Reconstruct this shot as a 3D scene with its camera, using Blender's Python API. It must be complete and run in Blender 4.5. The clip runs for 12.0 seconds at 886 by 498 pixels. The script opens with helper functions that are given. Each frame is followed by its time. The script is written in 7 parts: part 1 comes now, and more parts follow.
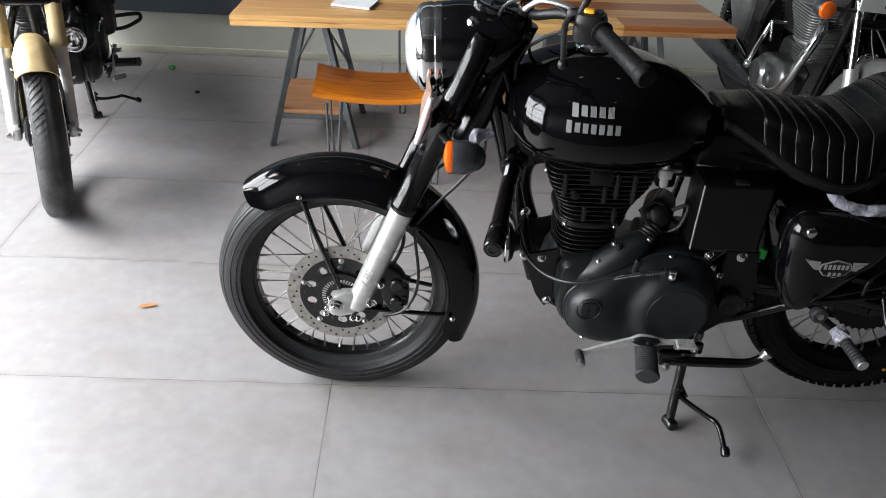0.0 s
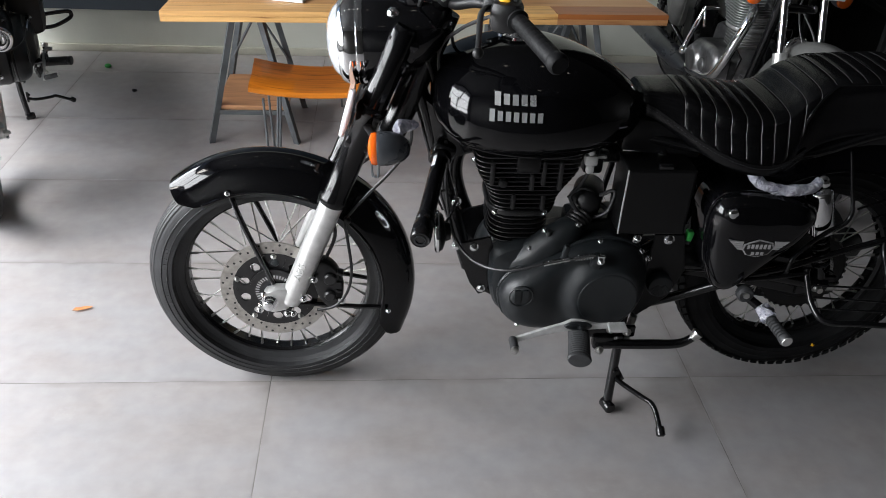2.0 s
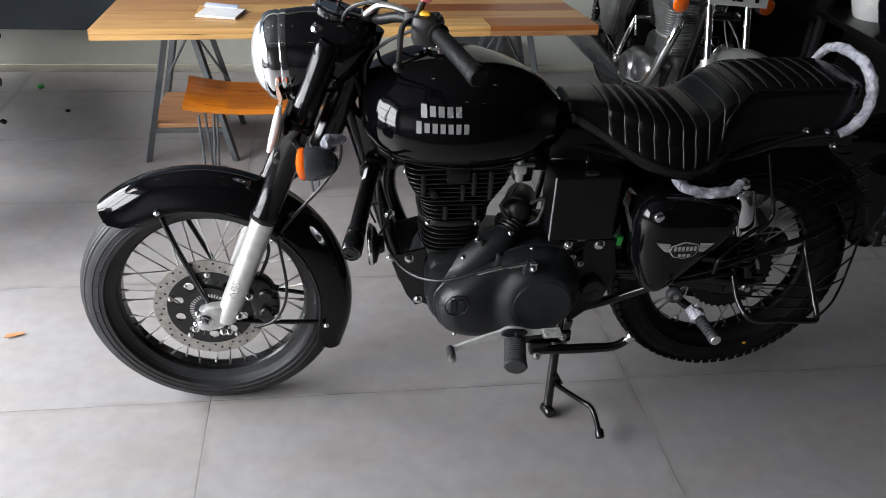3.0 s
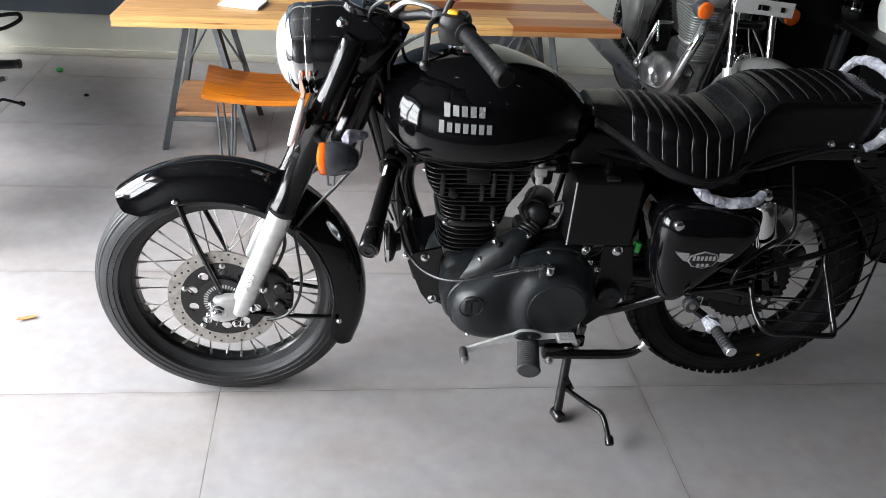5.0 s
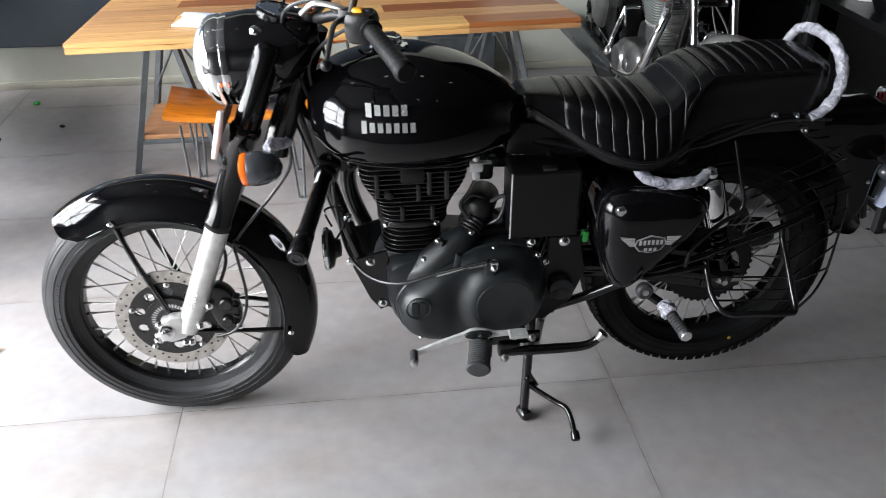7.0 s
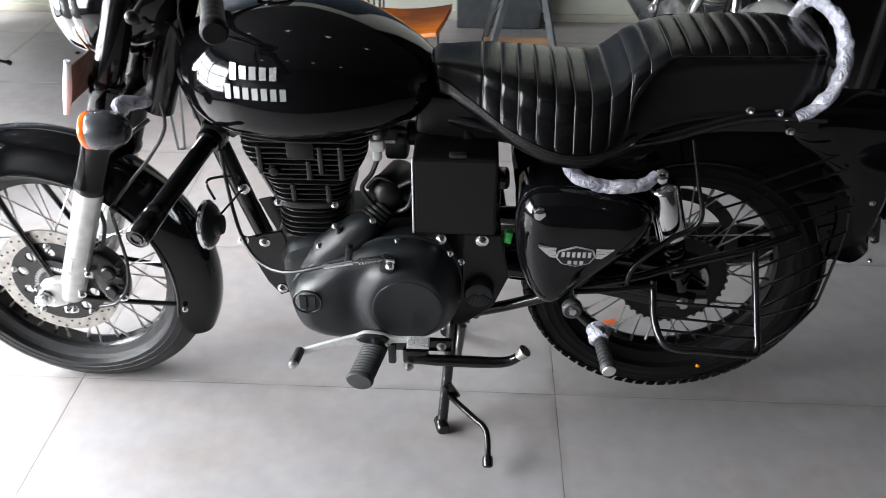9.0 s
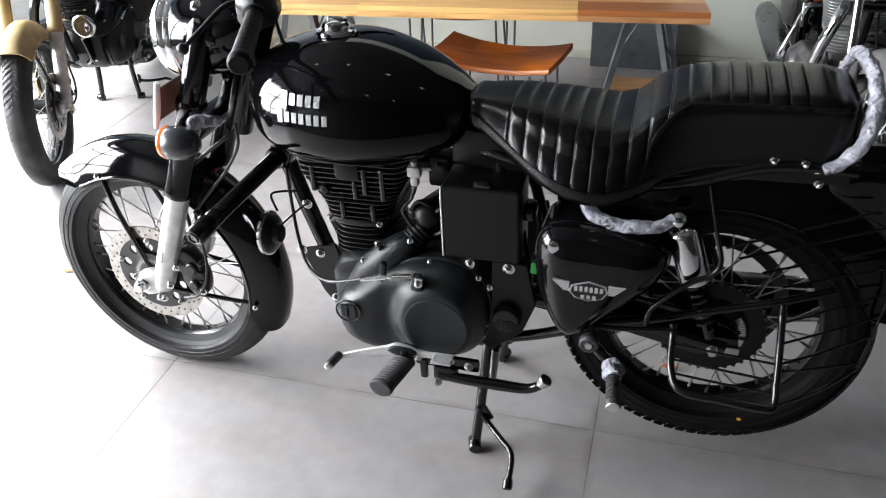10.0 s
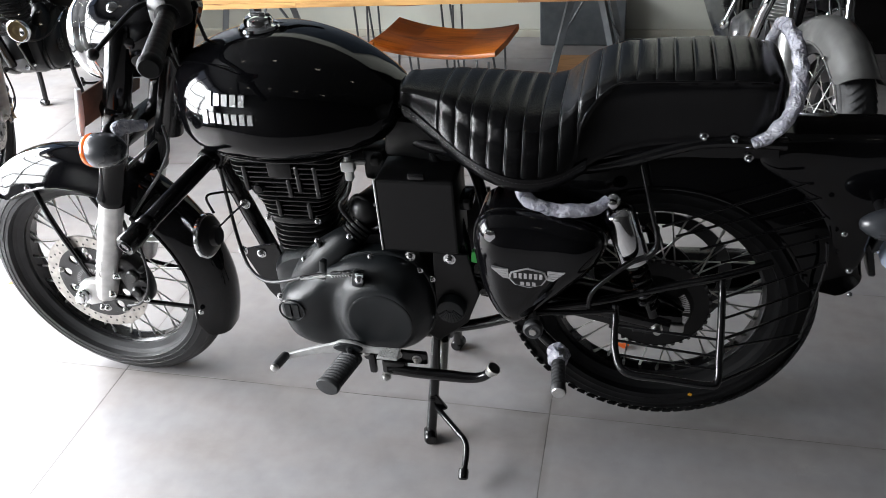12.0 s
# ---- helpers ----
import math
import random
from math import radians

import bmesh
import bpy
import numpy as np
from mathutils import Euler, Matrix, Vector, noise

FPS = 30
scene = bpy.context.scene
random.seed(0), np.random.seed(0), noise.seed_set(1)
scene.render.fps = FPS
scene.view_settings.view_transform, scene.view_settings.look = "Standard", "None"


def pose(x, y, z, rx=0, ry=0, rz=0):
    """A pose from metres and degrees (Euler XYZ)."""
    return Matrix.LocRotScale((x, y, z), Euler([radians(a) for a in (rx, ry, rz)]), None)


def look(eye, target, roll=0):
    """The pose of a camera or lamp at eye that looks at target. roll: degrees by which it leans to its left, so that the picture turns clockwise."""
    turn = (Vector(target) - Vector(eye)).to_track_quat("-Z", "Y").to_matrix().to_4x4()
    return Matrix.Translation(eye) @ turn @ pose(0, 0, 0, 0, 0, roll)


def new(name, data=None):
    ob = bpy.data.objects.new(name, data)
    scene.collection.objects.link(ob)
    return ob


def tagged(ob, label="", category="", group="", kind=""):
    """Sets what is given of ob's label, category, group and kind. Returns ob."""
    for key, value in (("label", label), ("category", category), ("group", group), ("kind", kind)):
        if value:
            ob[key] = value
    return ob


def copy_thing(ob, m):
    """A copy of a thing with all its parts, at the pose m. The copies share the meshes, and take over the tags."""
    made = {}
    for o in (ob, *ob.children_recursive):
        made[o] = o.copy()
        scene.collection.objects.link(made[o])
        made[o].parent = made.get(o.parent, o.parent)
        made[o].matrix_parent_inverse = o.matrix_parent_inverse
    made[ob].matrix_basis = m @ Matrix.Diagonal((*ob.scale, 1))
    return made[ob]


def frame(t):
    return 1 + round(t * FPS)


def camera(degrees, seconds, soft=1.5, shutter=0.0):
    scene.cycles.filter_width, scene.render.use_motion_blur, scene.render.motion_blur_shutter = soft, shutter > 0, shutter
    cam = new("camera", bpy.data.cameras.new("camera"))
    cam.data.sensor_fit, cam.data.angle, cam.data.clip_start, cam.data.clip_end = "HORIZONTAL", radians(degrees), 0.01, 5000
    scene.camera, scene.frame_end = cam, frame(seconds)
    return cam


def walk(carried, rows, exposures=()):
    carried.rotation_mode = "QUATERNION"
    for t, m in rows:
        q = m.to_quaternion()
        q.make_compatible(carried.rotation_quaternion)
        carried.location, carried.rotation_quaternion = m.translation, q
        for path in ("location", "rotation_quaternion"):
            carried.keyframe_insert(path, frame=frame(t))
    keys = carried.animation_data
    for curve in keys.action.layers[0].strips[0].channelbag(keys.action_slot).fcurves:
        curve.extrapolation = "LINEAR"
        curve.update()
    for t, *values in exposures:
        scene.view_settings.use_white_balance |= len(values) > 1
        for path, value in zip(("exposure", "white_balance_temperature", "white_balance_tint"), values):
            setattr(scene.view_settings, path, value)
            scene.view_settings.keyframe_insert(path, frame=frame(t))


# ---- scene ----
cam = camera(57.5, 12.0, soft=0.5, shutter=0.3)
PATH = [
    (0, (0.196, -1.756, 1.543), (0.26, -0.066, 0.475), 3.2),
    (0.5, (0.211, -1.754, 1.54), (0.284, -0.072, 0.46), 3.4),
    (1, (0.23, -1.756, 1.538), (0.326, -0.078, 0.455), 3.5),
    (1.5, (0.25, -1.763, 1.542), (0.381, -0.085, 0.46), 3.1),
    (2, (0.268, -1.764, 1.544), (0.427, -0.087, 0.466), 3.1),
    (2.5, (0.292, -1.768, 1.547), (0.498, -0.09, 0.479), 3.0),
    (3, (0.318, -1.779, 1.554), (0.587, -0.098, 0.504), 3.1),
    (3.2, (0.319, -1.79, 1.554), (0.607, -0.106, 0.513), 3.7),
    (5, (0.298, -1.764, 1.552), (0.548, -0.084, 0.495), 5.0),
    (5.5, (0.32, -1.775, 1.558), (0.584, -0.088, 0.516), 3.8),
    (6, (0.352, -1.79, 1.559), (0.627, -0.099, 0.527), 2.9),
    (6.5, (0.395, -1.803, 1.559), (0.634, -0.099, 0.54), 1.9),
    (7, (0.495, -1.763, 1.531), (0.686, -0.069, 0.485), -0.2),
    (7.5, (0.617, -1.6, 1.504), (0.817, 0.072, 0.425), 0.1),
    (7.7, (0.645, -1.548, 1.493), (0.862, 0.109, 0.393), 0.3),
    (9.3, (1.027, -1.487, 1.47), (0.794, 0.123, 0.306), -1.1),
    (9.5, (1.082, -1.487, 1.469), (0.724, 0.116, 0.327), -2.3),
    (10, (1.26, -1.531, 1.509), (0.761, 0.069, 0.418), -3.0),
    (10.5, (1.303, -1.543, 1.537), (0.811, 0.083, 0.481), -2.7),
    (11, (1.348, -1.545, 1.524), (0.901, 0.076, 0.44), -3.8),
    (11.5, (1.347, -1.534, 1.524), (0.929, 0.075, 0.412), -4.0),
    (12, (1.328, -1.487, 1.508), (0.89, 0.106, 0.38), -5.2),
]
walk(cam, [(t, look(eye, target, roll)) for t, eye, target, roll in PATH],
     [(0, -0.35), (1, -0.35), (2.5, -0.36), (3.2, -0.26), (5, 0.22), (7, 0.27), (7.7, 0.25), (9.3, 0.70), (10, 0.52), (10.5, 0.38), (11, 0.30), (12, 0.30)])

# ---- light ----
world = bpy.data.worlds.new("sky")
scene.world = world
world.use_nodes = True
wn = world.node_tree.nodes
sky = wn.new("ShaderNodeTexSky")
sky.sky_type = "NISHITA"
sky.sun_disc = False
sky.sun_elevation = radians(48)
sky.sun_rotation = radians(250)
wn["Background"].inputs[1].default_value = 0.1
world.node_tree.links.new(sky.outputs[0], wn["Background"].inputs[0])

sun = new("sun", bpy.data.lights.new("sun", "SUN"))
sun.data.energy, sun.data.angle, sun.data.color = 2.8, radians(20), (1.0, 0.97, 0.92)
sun.matrix_world = look((-8, -2, 9), (0, 0, 0))

XW = -2.45          # the glazed front of the showroom
YB = 2.62           # back wall
XR, YF, ZC = 6.2, -2.75, 3.1


def area(name, eye, target, w, h, watts, colour=(1, 1, 1)):
    lamp = new(name, bpy.data.lights.new(name, "AREA"))
    lamp.data.shape, lamp.data.size, lamp.data.size_y = "RECTANGLE", w, h
    lamp.data.energy, lamp.data.color = watts, colour
    lamp.matrix_world = look(eye, target)
    return lamp


# daylight of the open sky standing in the glazed front
area("window_light", (XW - 0.14, -0.30, 1.56), (0.5, -0.30, 1.22), 4.3, 1.92, 700, (0.955, 0.98, 1.015))

# ---- materials ----


def material(name, colour, rough=0.5, metal=0.0, coat=0.0, vary=0.15, scale=20.0, fine=180.0, bump=0.1, tint=None, spec=0.5, rvary=0.15, stretch=(1, 1, 1)):
    m = bpy.data.materials.new(name)
    m.use_nodes = True
    n, l = m.node_tree.nodes, m.node_tree.links
    b = n["Principled BSDF"]
    tc = n.new("ShaderNodeTexCoord")
    mp = n.new("ShaderNodeMapping")
    mp.inputs["Scale"].default_value = stretch
    l.new(tc.outputs["Object"], mp.inputs[0])
    a = n.new("ShaderNodeTexNoise")
    a.inputs["Scale"].default_value, a.inputs["Detail"].default_value = scale, 6
    f = n.new("ShaderNodeTexNoise")
    f.inputs["Scale"].default_value, f.inputs["Detail"].default_value = fine, 3
    l.new(mp.outputs[0], a.inputs[0])
    l.new(mp.outputs[0], f.inputs[0])
    mix = n.new("ShaderNodeMix")
    mix.data_type = "RGBA"
    c = Vector(colour)
    t = Vector(tint) if tint else c * (1 - vary)
    mix.inputs["A"].default_value = (*(c * (1 + vary * 0.6)), 1)
    mix.inputs["B"].default_value = (*t, 1)
    ramp = n.new("ShaderNodeMapRange")
    ramp.inputs["From Min"].default_value, ramp.inputs["From Max"].default_value = 0.35, 0.65
    l.new(a.outputs[0], ramp.inputs[0])
    l.new(ramp.outputs[0], mix.inputs["Factor"])
    l.new(mix.outputs["Result"], b.inputs["Base Color"])
    rr = n.new("ShaderNodeMapRange")
    rr.inputs["From Min"].default_value, rr.inputs["From Max"].default_value = 0.3, 0.7
    rr.inputs["To Min"].default_value, rr.inputs["To Max"].default_value = rough * (1 - rvary), rough * (1 + rvary)
    l.new(a.outputs[0], rr.inputs[0])
    l.new(rr.outputs[0], b.inputs["Roughness"])
    b.inputs["Metallic"].default_value = metal
    b.inputs["Specular IOR Level"].default_value = spec
    b.inputs["Coat Weight"].default_value = coat
    b.inputs["Coat Roughness"].default_value = 0.03
    if bump:
        bp = n.new("ShaderNodeBump")
        bp.inputs["Strength"].default_value, bp.inputs["Distance"].default_value = bump, 0.002
        l.new(f.outputs[0], bp.inputs["Height"])
        l.new(bp.outputs[0], b.inputs["Normal"])
    return m


PAINT = material("gloss_black_paint", (0.0025, 0.0025, 0.003), 0.06, spec=0.38, coat=0.0, bump=0.0, vary=0.1)
FRAME = material("black_frame_enamel", (0.004, 0.004, 0.0045), 0.2, coat=0.0, bump=0.03)
MATTE = material("matte_black_casting", (0.0105, 0.0125, 0.014), 0.36, spec=0.42, vary=0.3, scale=12, fine=500, bump=0.25, rvary=0.2)
FIN = material("black_fin_enamel", (0.008, 0.008, 0.0085), 0.32, vary=0.25, fine=300, bump=0.15)
PLASTIC = material("black_moulded_plastic", (0.006, 0.006, 0.0065), 0.4, spec=0.4, vary=0.2, fine=700, bump=0.2)
# front tyre's lit copy; the next, darker one puts shade into the rear tyre
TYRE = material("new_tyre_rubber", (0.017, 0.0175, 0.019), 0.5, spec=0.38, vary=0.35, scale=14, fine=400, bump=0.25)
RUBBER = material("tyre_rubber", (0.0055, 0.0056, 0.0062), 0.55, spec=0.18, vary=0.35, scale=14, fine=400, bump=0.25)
FORKP = material("gloss_black_fork_cover", (0.003, 0.003, 0.0033), 0.10, spec=0.30, bump=0.0, vary=0.1)
DUSTY = material("dusty_tyre_rubber", (0.030, 0.030, 0.031), 0.6, vary=0.4, scale=14, fine=400, bump=0.25)
GRIP = material("grey_rubber", (0.028, 0.029, 0.031), 0.55, vary=0.25, bump=0.2)
LEATHER = material("black_seat_vinyl", (0.0028, 0.0028, 0.0032), 0.23, spec=0.31, vary=0.2, scale=30, fine=900, bump=0.12)
PIPING = material("seat_seam_thread", (0.022, 0.022, 0.024), 0.35)
BOXM = material("satin_black_cover", (0.0028, 0.0028, 0.003), 0.34, spec=0.3, vary=0.15, fine=600, bump=0.1)
CHROME = material("chrome_plate", (0.78, 0.79, 0.80), 0.07, metal=1.0, bump=0.0, vary=0.05)
STEEL = material("zinc_steel", (0.55, 0.55, 0.53), 0.32, metal=1.0, vary=0.2, bump=0.1)
LEVER = material("brushed_aluminium", (0.46, 0.46, 0.455), 0.40, metal=0.35, vary=0.15, scale=50, bump=0.15)
ALLOY = material("satin_alloy", (0.62, 0.62, 0.61), 0.36, metal=0.75, vary=0.12, scale=40, bump=0.12)
POLISHED = material("polished_engine_alloy", (0.32, 0.32, 0.325), 0.32, metal=0.85, vary=0.35, scale=18, bump=0.1)
BAREFIN = material("bare_cast_fins", (0.38, 0.38, 0.378), 0.40, metal=0.6, vary=0.25, scale=25, bump=0.1)
DISC = material("brake_disc_steel", (0.42, 0.40, 0.37), 0.38, metal=0.8, vary=0.2, scale=60)
CABLE = material("cable_sheath", (0.012, 0.012, 0.013), 0.4)
SILVER = material("badge_silver", (0.62, 0.62, 0.62), 0.25, metal=0.7, vary=0.1)
AMBER = material("amber_lens", (0.78, 0.125, 0.008), 0.15, coat=0.6, vary=0.15)
RED = material("red_lens", (0.28, 0.012, 0.008), 0.2, coat=0.5)
YELLOW = material("yellow_switch", (0.8, 0.42, 0.02), 0.4)
GREEN = material("green_plastic", (0.03, 0.35, 0.06), 0.5)
ORANGE = material("orange_tag", (0.75, 0.13, 0.02), 0.5)
SAND = material("desert_sand_paint", (0.38, 0.285, 0.14), 0.48, bump=0.02)
GUNMETAL = material("gunmetal_grey_paint", (0.13, 0.13, 0.125), 0.38, coat=0.3, metal=0.3, bump=0.02)
TRESTLE = material("grey_painted_steel", (0.078, 0.088, 0.095), 0.42, vary=0.2, bump=0.1)
NAVY = material("slate_blue_panel", (0.030, 0.041, 0.055), 0.45, vary=0.12, scale=3, bump=0.05)
WALLP = material("grey_green_wall_paint", (0.52, 0.53, 0.47), 0.75, vary=0.10, scale=2.2, fine=90, bump=0.25)
CEIL = material("ceiling_paint", (0.035, 0.035, 0.036), 0.8, vary=0.06, scale=2)
WALLFOOT = material("painted_skirting", (0.46, 0.45, 0.38), 0.7, vary=0.12, scale=4)
# for the unseen walls that hold reflections and bounce light down
DARKW = material("unseen_wall_dark", (0.020, 0.019, 0.018), 0.35, vary=0.3, scale=3)
ALUF = material("dark_window_frame", (0.035, 0.036, 0.038), 0.4, metal=0.4)
DARKGL = material("dark_partition_glass", (0.010, 0.009, 0.009), 0.12, vary=0.3, scale=2, bump=0.0)
WHITE = material("white_plastic", (0.72, 0.72, 0.70), 0.4, vary=0.06)
PAPER = material("white_paper", (0.82, 0.82, 0.84), 0.8, vary=0.04)
BLUEP = material("pale_blue_paper", (0.50, 0.56, 0.72), 0.8, vary=0.05)
CARD = material("brown_card", (0.20, 0.12, 0.085), 0.6, vary=0.2)
PINK = material("pink_film", (0.55, 0.13, 0.15), 0.3, coat=0.3, vary=0.4, scale=60)
LEAF = material("dry_leaf", (0.52, 0.21, 0.07), 0.7, vary=0.3, scale=60)
GLOW = material("lamp_diffuser", (0.9, 0.88, 0.8), 0.4, vary=0.0, bump=0.0)
GLOW.node_tree.nodes["Principled BSDF"].inputs["Emission Color"].default_value = (1.0, 0.93, 0.80, 1)
GLOW.node_tree.nodes["Principled BSDF"].inputs["Emission Strength"].default_value = 2.5
PAVE = material("outdoor_paving", (0.40, 0.39, 0.37), 0.85, vary=0.2, scale=1.5)
LAMPGLASS = material("silvered_lamp_glass", (0.62, 0.64, 0.66), 0.12, metal=0.35, coat=1.0, vary=0.25, scale=30, fine=120, bump=0.15)
SMOKED = material("smoked_grey_plastic", (0.030, 0.033, 0.038), 0.3, coat=0.3)


def film_material():
    """Crumpled clear film: glossy, wrinkled, partly see-through."""
    m = material("crumpled_clear_film", (0.88, 0.88, 0.96), 0.12, coat=0.8, vary=0.05, scale=70, fine=140, bump=0.0, tint=(0.50, 0.50, 0.61))
    n, l = m.node_tree.nodes, m.node_tree.links
    n["Principled BSDF"].inputs["Transmission Weight"].default_value = 0.35
    n["Principled BSDF"].inputs["IOR"].default_value = 1.25
    tc = n.new("ShaderNodeTexCoord")
    b = n["Principled BSDF"]
    # folds: thin ridges of a strongly distorted noise, on two scales
    heights = []
    for scale, twist in ((38.0, 1.6), (95.0, 2.4)):
        v = n.new("ShaderNodeTexNoise")
        v.inputs["Scale"].default_value, v.inputs["Detail"].default_value, v.inputs["Distortion"].default_value = scale, 2.0, twist
        l.new(tc.outputs["Object"], v.inputs[0])
        sb = n.new("ShaderNodeMath")
        sb.operation, sb.inputs[1].default_value = "SUBTRACT", 0.5
        ab = n.new("ShaderNodeMath")
        ab.operation = "ABSOLUTE"
        l.new(v.outputs[0], sb.inputs[0])
        l.new(sb.outputs[0], ab.inputs[0])
        heights.append(ab)
    ad = n.new("ShaderNodeMath")
    ad.operation = "MULTIPLY_ADD"
    ad.inputs[1].default_value = 0.5
    l.new(heights[1].outputs[0], ad.inputs[0])
    l.new(heights[0].outputs[0], ad.inputs[2])
    bp = n.new("ShaderNodeBump")
    bp.inputs["Strength"].default_value, bp.inputs["Distance"].default_value = 1.0, 0.030
    l.new(ad.outputs[0], bp.inputs["Height"])
    l.new(bp.outputs[0], b.inputs["Normal"])
    return m


FILM = film_material()


def wood(name, light, dark, streak=14.0, twist=1.2, rough=0.35):
    """Planed hardwood: grain along x, a shade of its own for each board."""
    m = bpy.data.materials.new(name)
    m.use_nodes = True
    n, l = m.node_tree.nodes, m.node_tree.links
    b = n["Principled BSDF"]
    tc, mp, oi = n.new("ShaderNodeTexCoord"), n.new("ShaderNodeMapping"), n.new("ShaderNodeObjectInfo")
    mp.inputs["Scale"].default_value = (0.7, streak, streak)
    add = n.new("ShaderNodeVectorMath")
    add.operation = "ADD"
    mul = n.new("ShaderNodeMath")
    mul.operation, mul.inputs[1].default_value = "MULTIPLY", 37.0
    l.new(oi.outputs["Random"], mul.inputs[0])
    l.new(tc.outputs["Object"], mp.inputs[0])
    l.new(mp.outputs[0], add.inputs[0])
    l.new(mul.outputs[0], add.inputs[1])
    a = n.new("ShaderNodeTexNoise")
    a.inputs["Scale"].default_value, a.inputs["Detail"].default_value, a.inputs["Distortion"].default_value = 2.2, 9, twist
    l.new(add.outputs[0], a.inputs[0])
    g = n.new("ShaderNodeTexNoise")
    g.inputs["Scale"].default_value, g.inputs["Detail"].default_value = 9.0, 4
    l.new(add.outputs[0], g.inputs[0])
    ramp = n.new("ShaderNodeValToRGB")
    e = ramp.color_ramp.elements
    e[0].position, e[0].color = 0.24, (*dark, 1)
    e[1].position, e[1].color = 0.62, (*light, 1)
    mid = ramp.color_ramp.elements.new(0.40)
    mid.color = (*(Vector(light) * 0.70 + Vector(dark) * 0.30), 1)
    l.new(a.outputs[0], ramp.inputs[0])
    hsv = n.new("ShaderNodeHueSaturation")
    vr = n.new("ShaderNodeMapRange")
    vr.inputs["To Min"].default_value, vr.inputs["To Max"].default_value = 0.66, 1.12
    l.new(oi.outputs["Random"], vr.inputs[0])
    hr = n.new("ShaderNodeMapRange")
    hr.inputs["To Min"].default_value, hr.inputs["To Max"].default_value = 0.484, 0.503
    l.new(oi.outputs["Random"], hr.inputs[0])
    l.new(hr.outputs[0], hsv.inputs["Hue"])
    hsv.inputs["Saturation"].default_value = 1.08
    l.new(vr.outputs[0], hsv.inputs["Value"])
    l.new(ramp.outputs[0], hsv.inputs["Color"])
    l.new(hsv.outputs[0], b.inputs["Base Color"])
    b.inputs["Roughness"].default_value = rough
    bp = n.new("ShaderNodeBump")
    bp.inputs["Strength"].default_value, bp.inputs["Distance"].default_value = 0.12, 0.002
    l.new(g.outputs[0], bp.inputs["Height"])
    l.new(bp.outputs[0], b.inputs["Normal"])
    return m


TABLEW = wood("acacia_tabletop", (0.66, 0.405, 0.180), (0.22, 0.095, 0.036), streak=14, twist=2.0)
HEARTW = wood("acacia_heartwood", (0.33, 0.135, 0.055), (0.13, 0.05, 0.022), streak=16)
SHELFW = wood("weathered_shelf_board", (0.60, 0.36, 0.18), (0.12, 0.052, 0.024), streak=6, twist=2.6)
STOOLW = wood("rosewood_seat", (0.55, 0.195, 0.052), (0.085, 0.018, 0.007), streak=9, twist=2.2)


TX, TY = 1.2, 0.59  # floor tiles


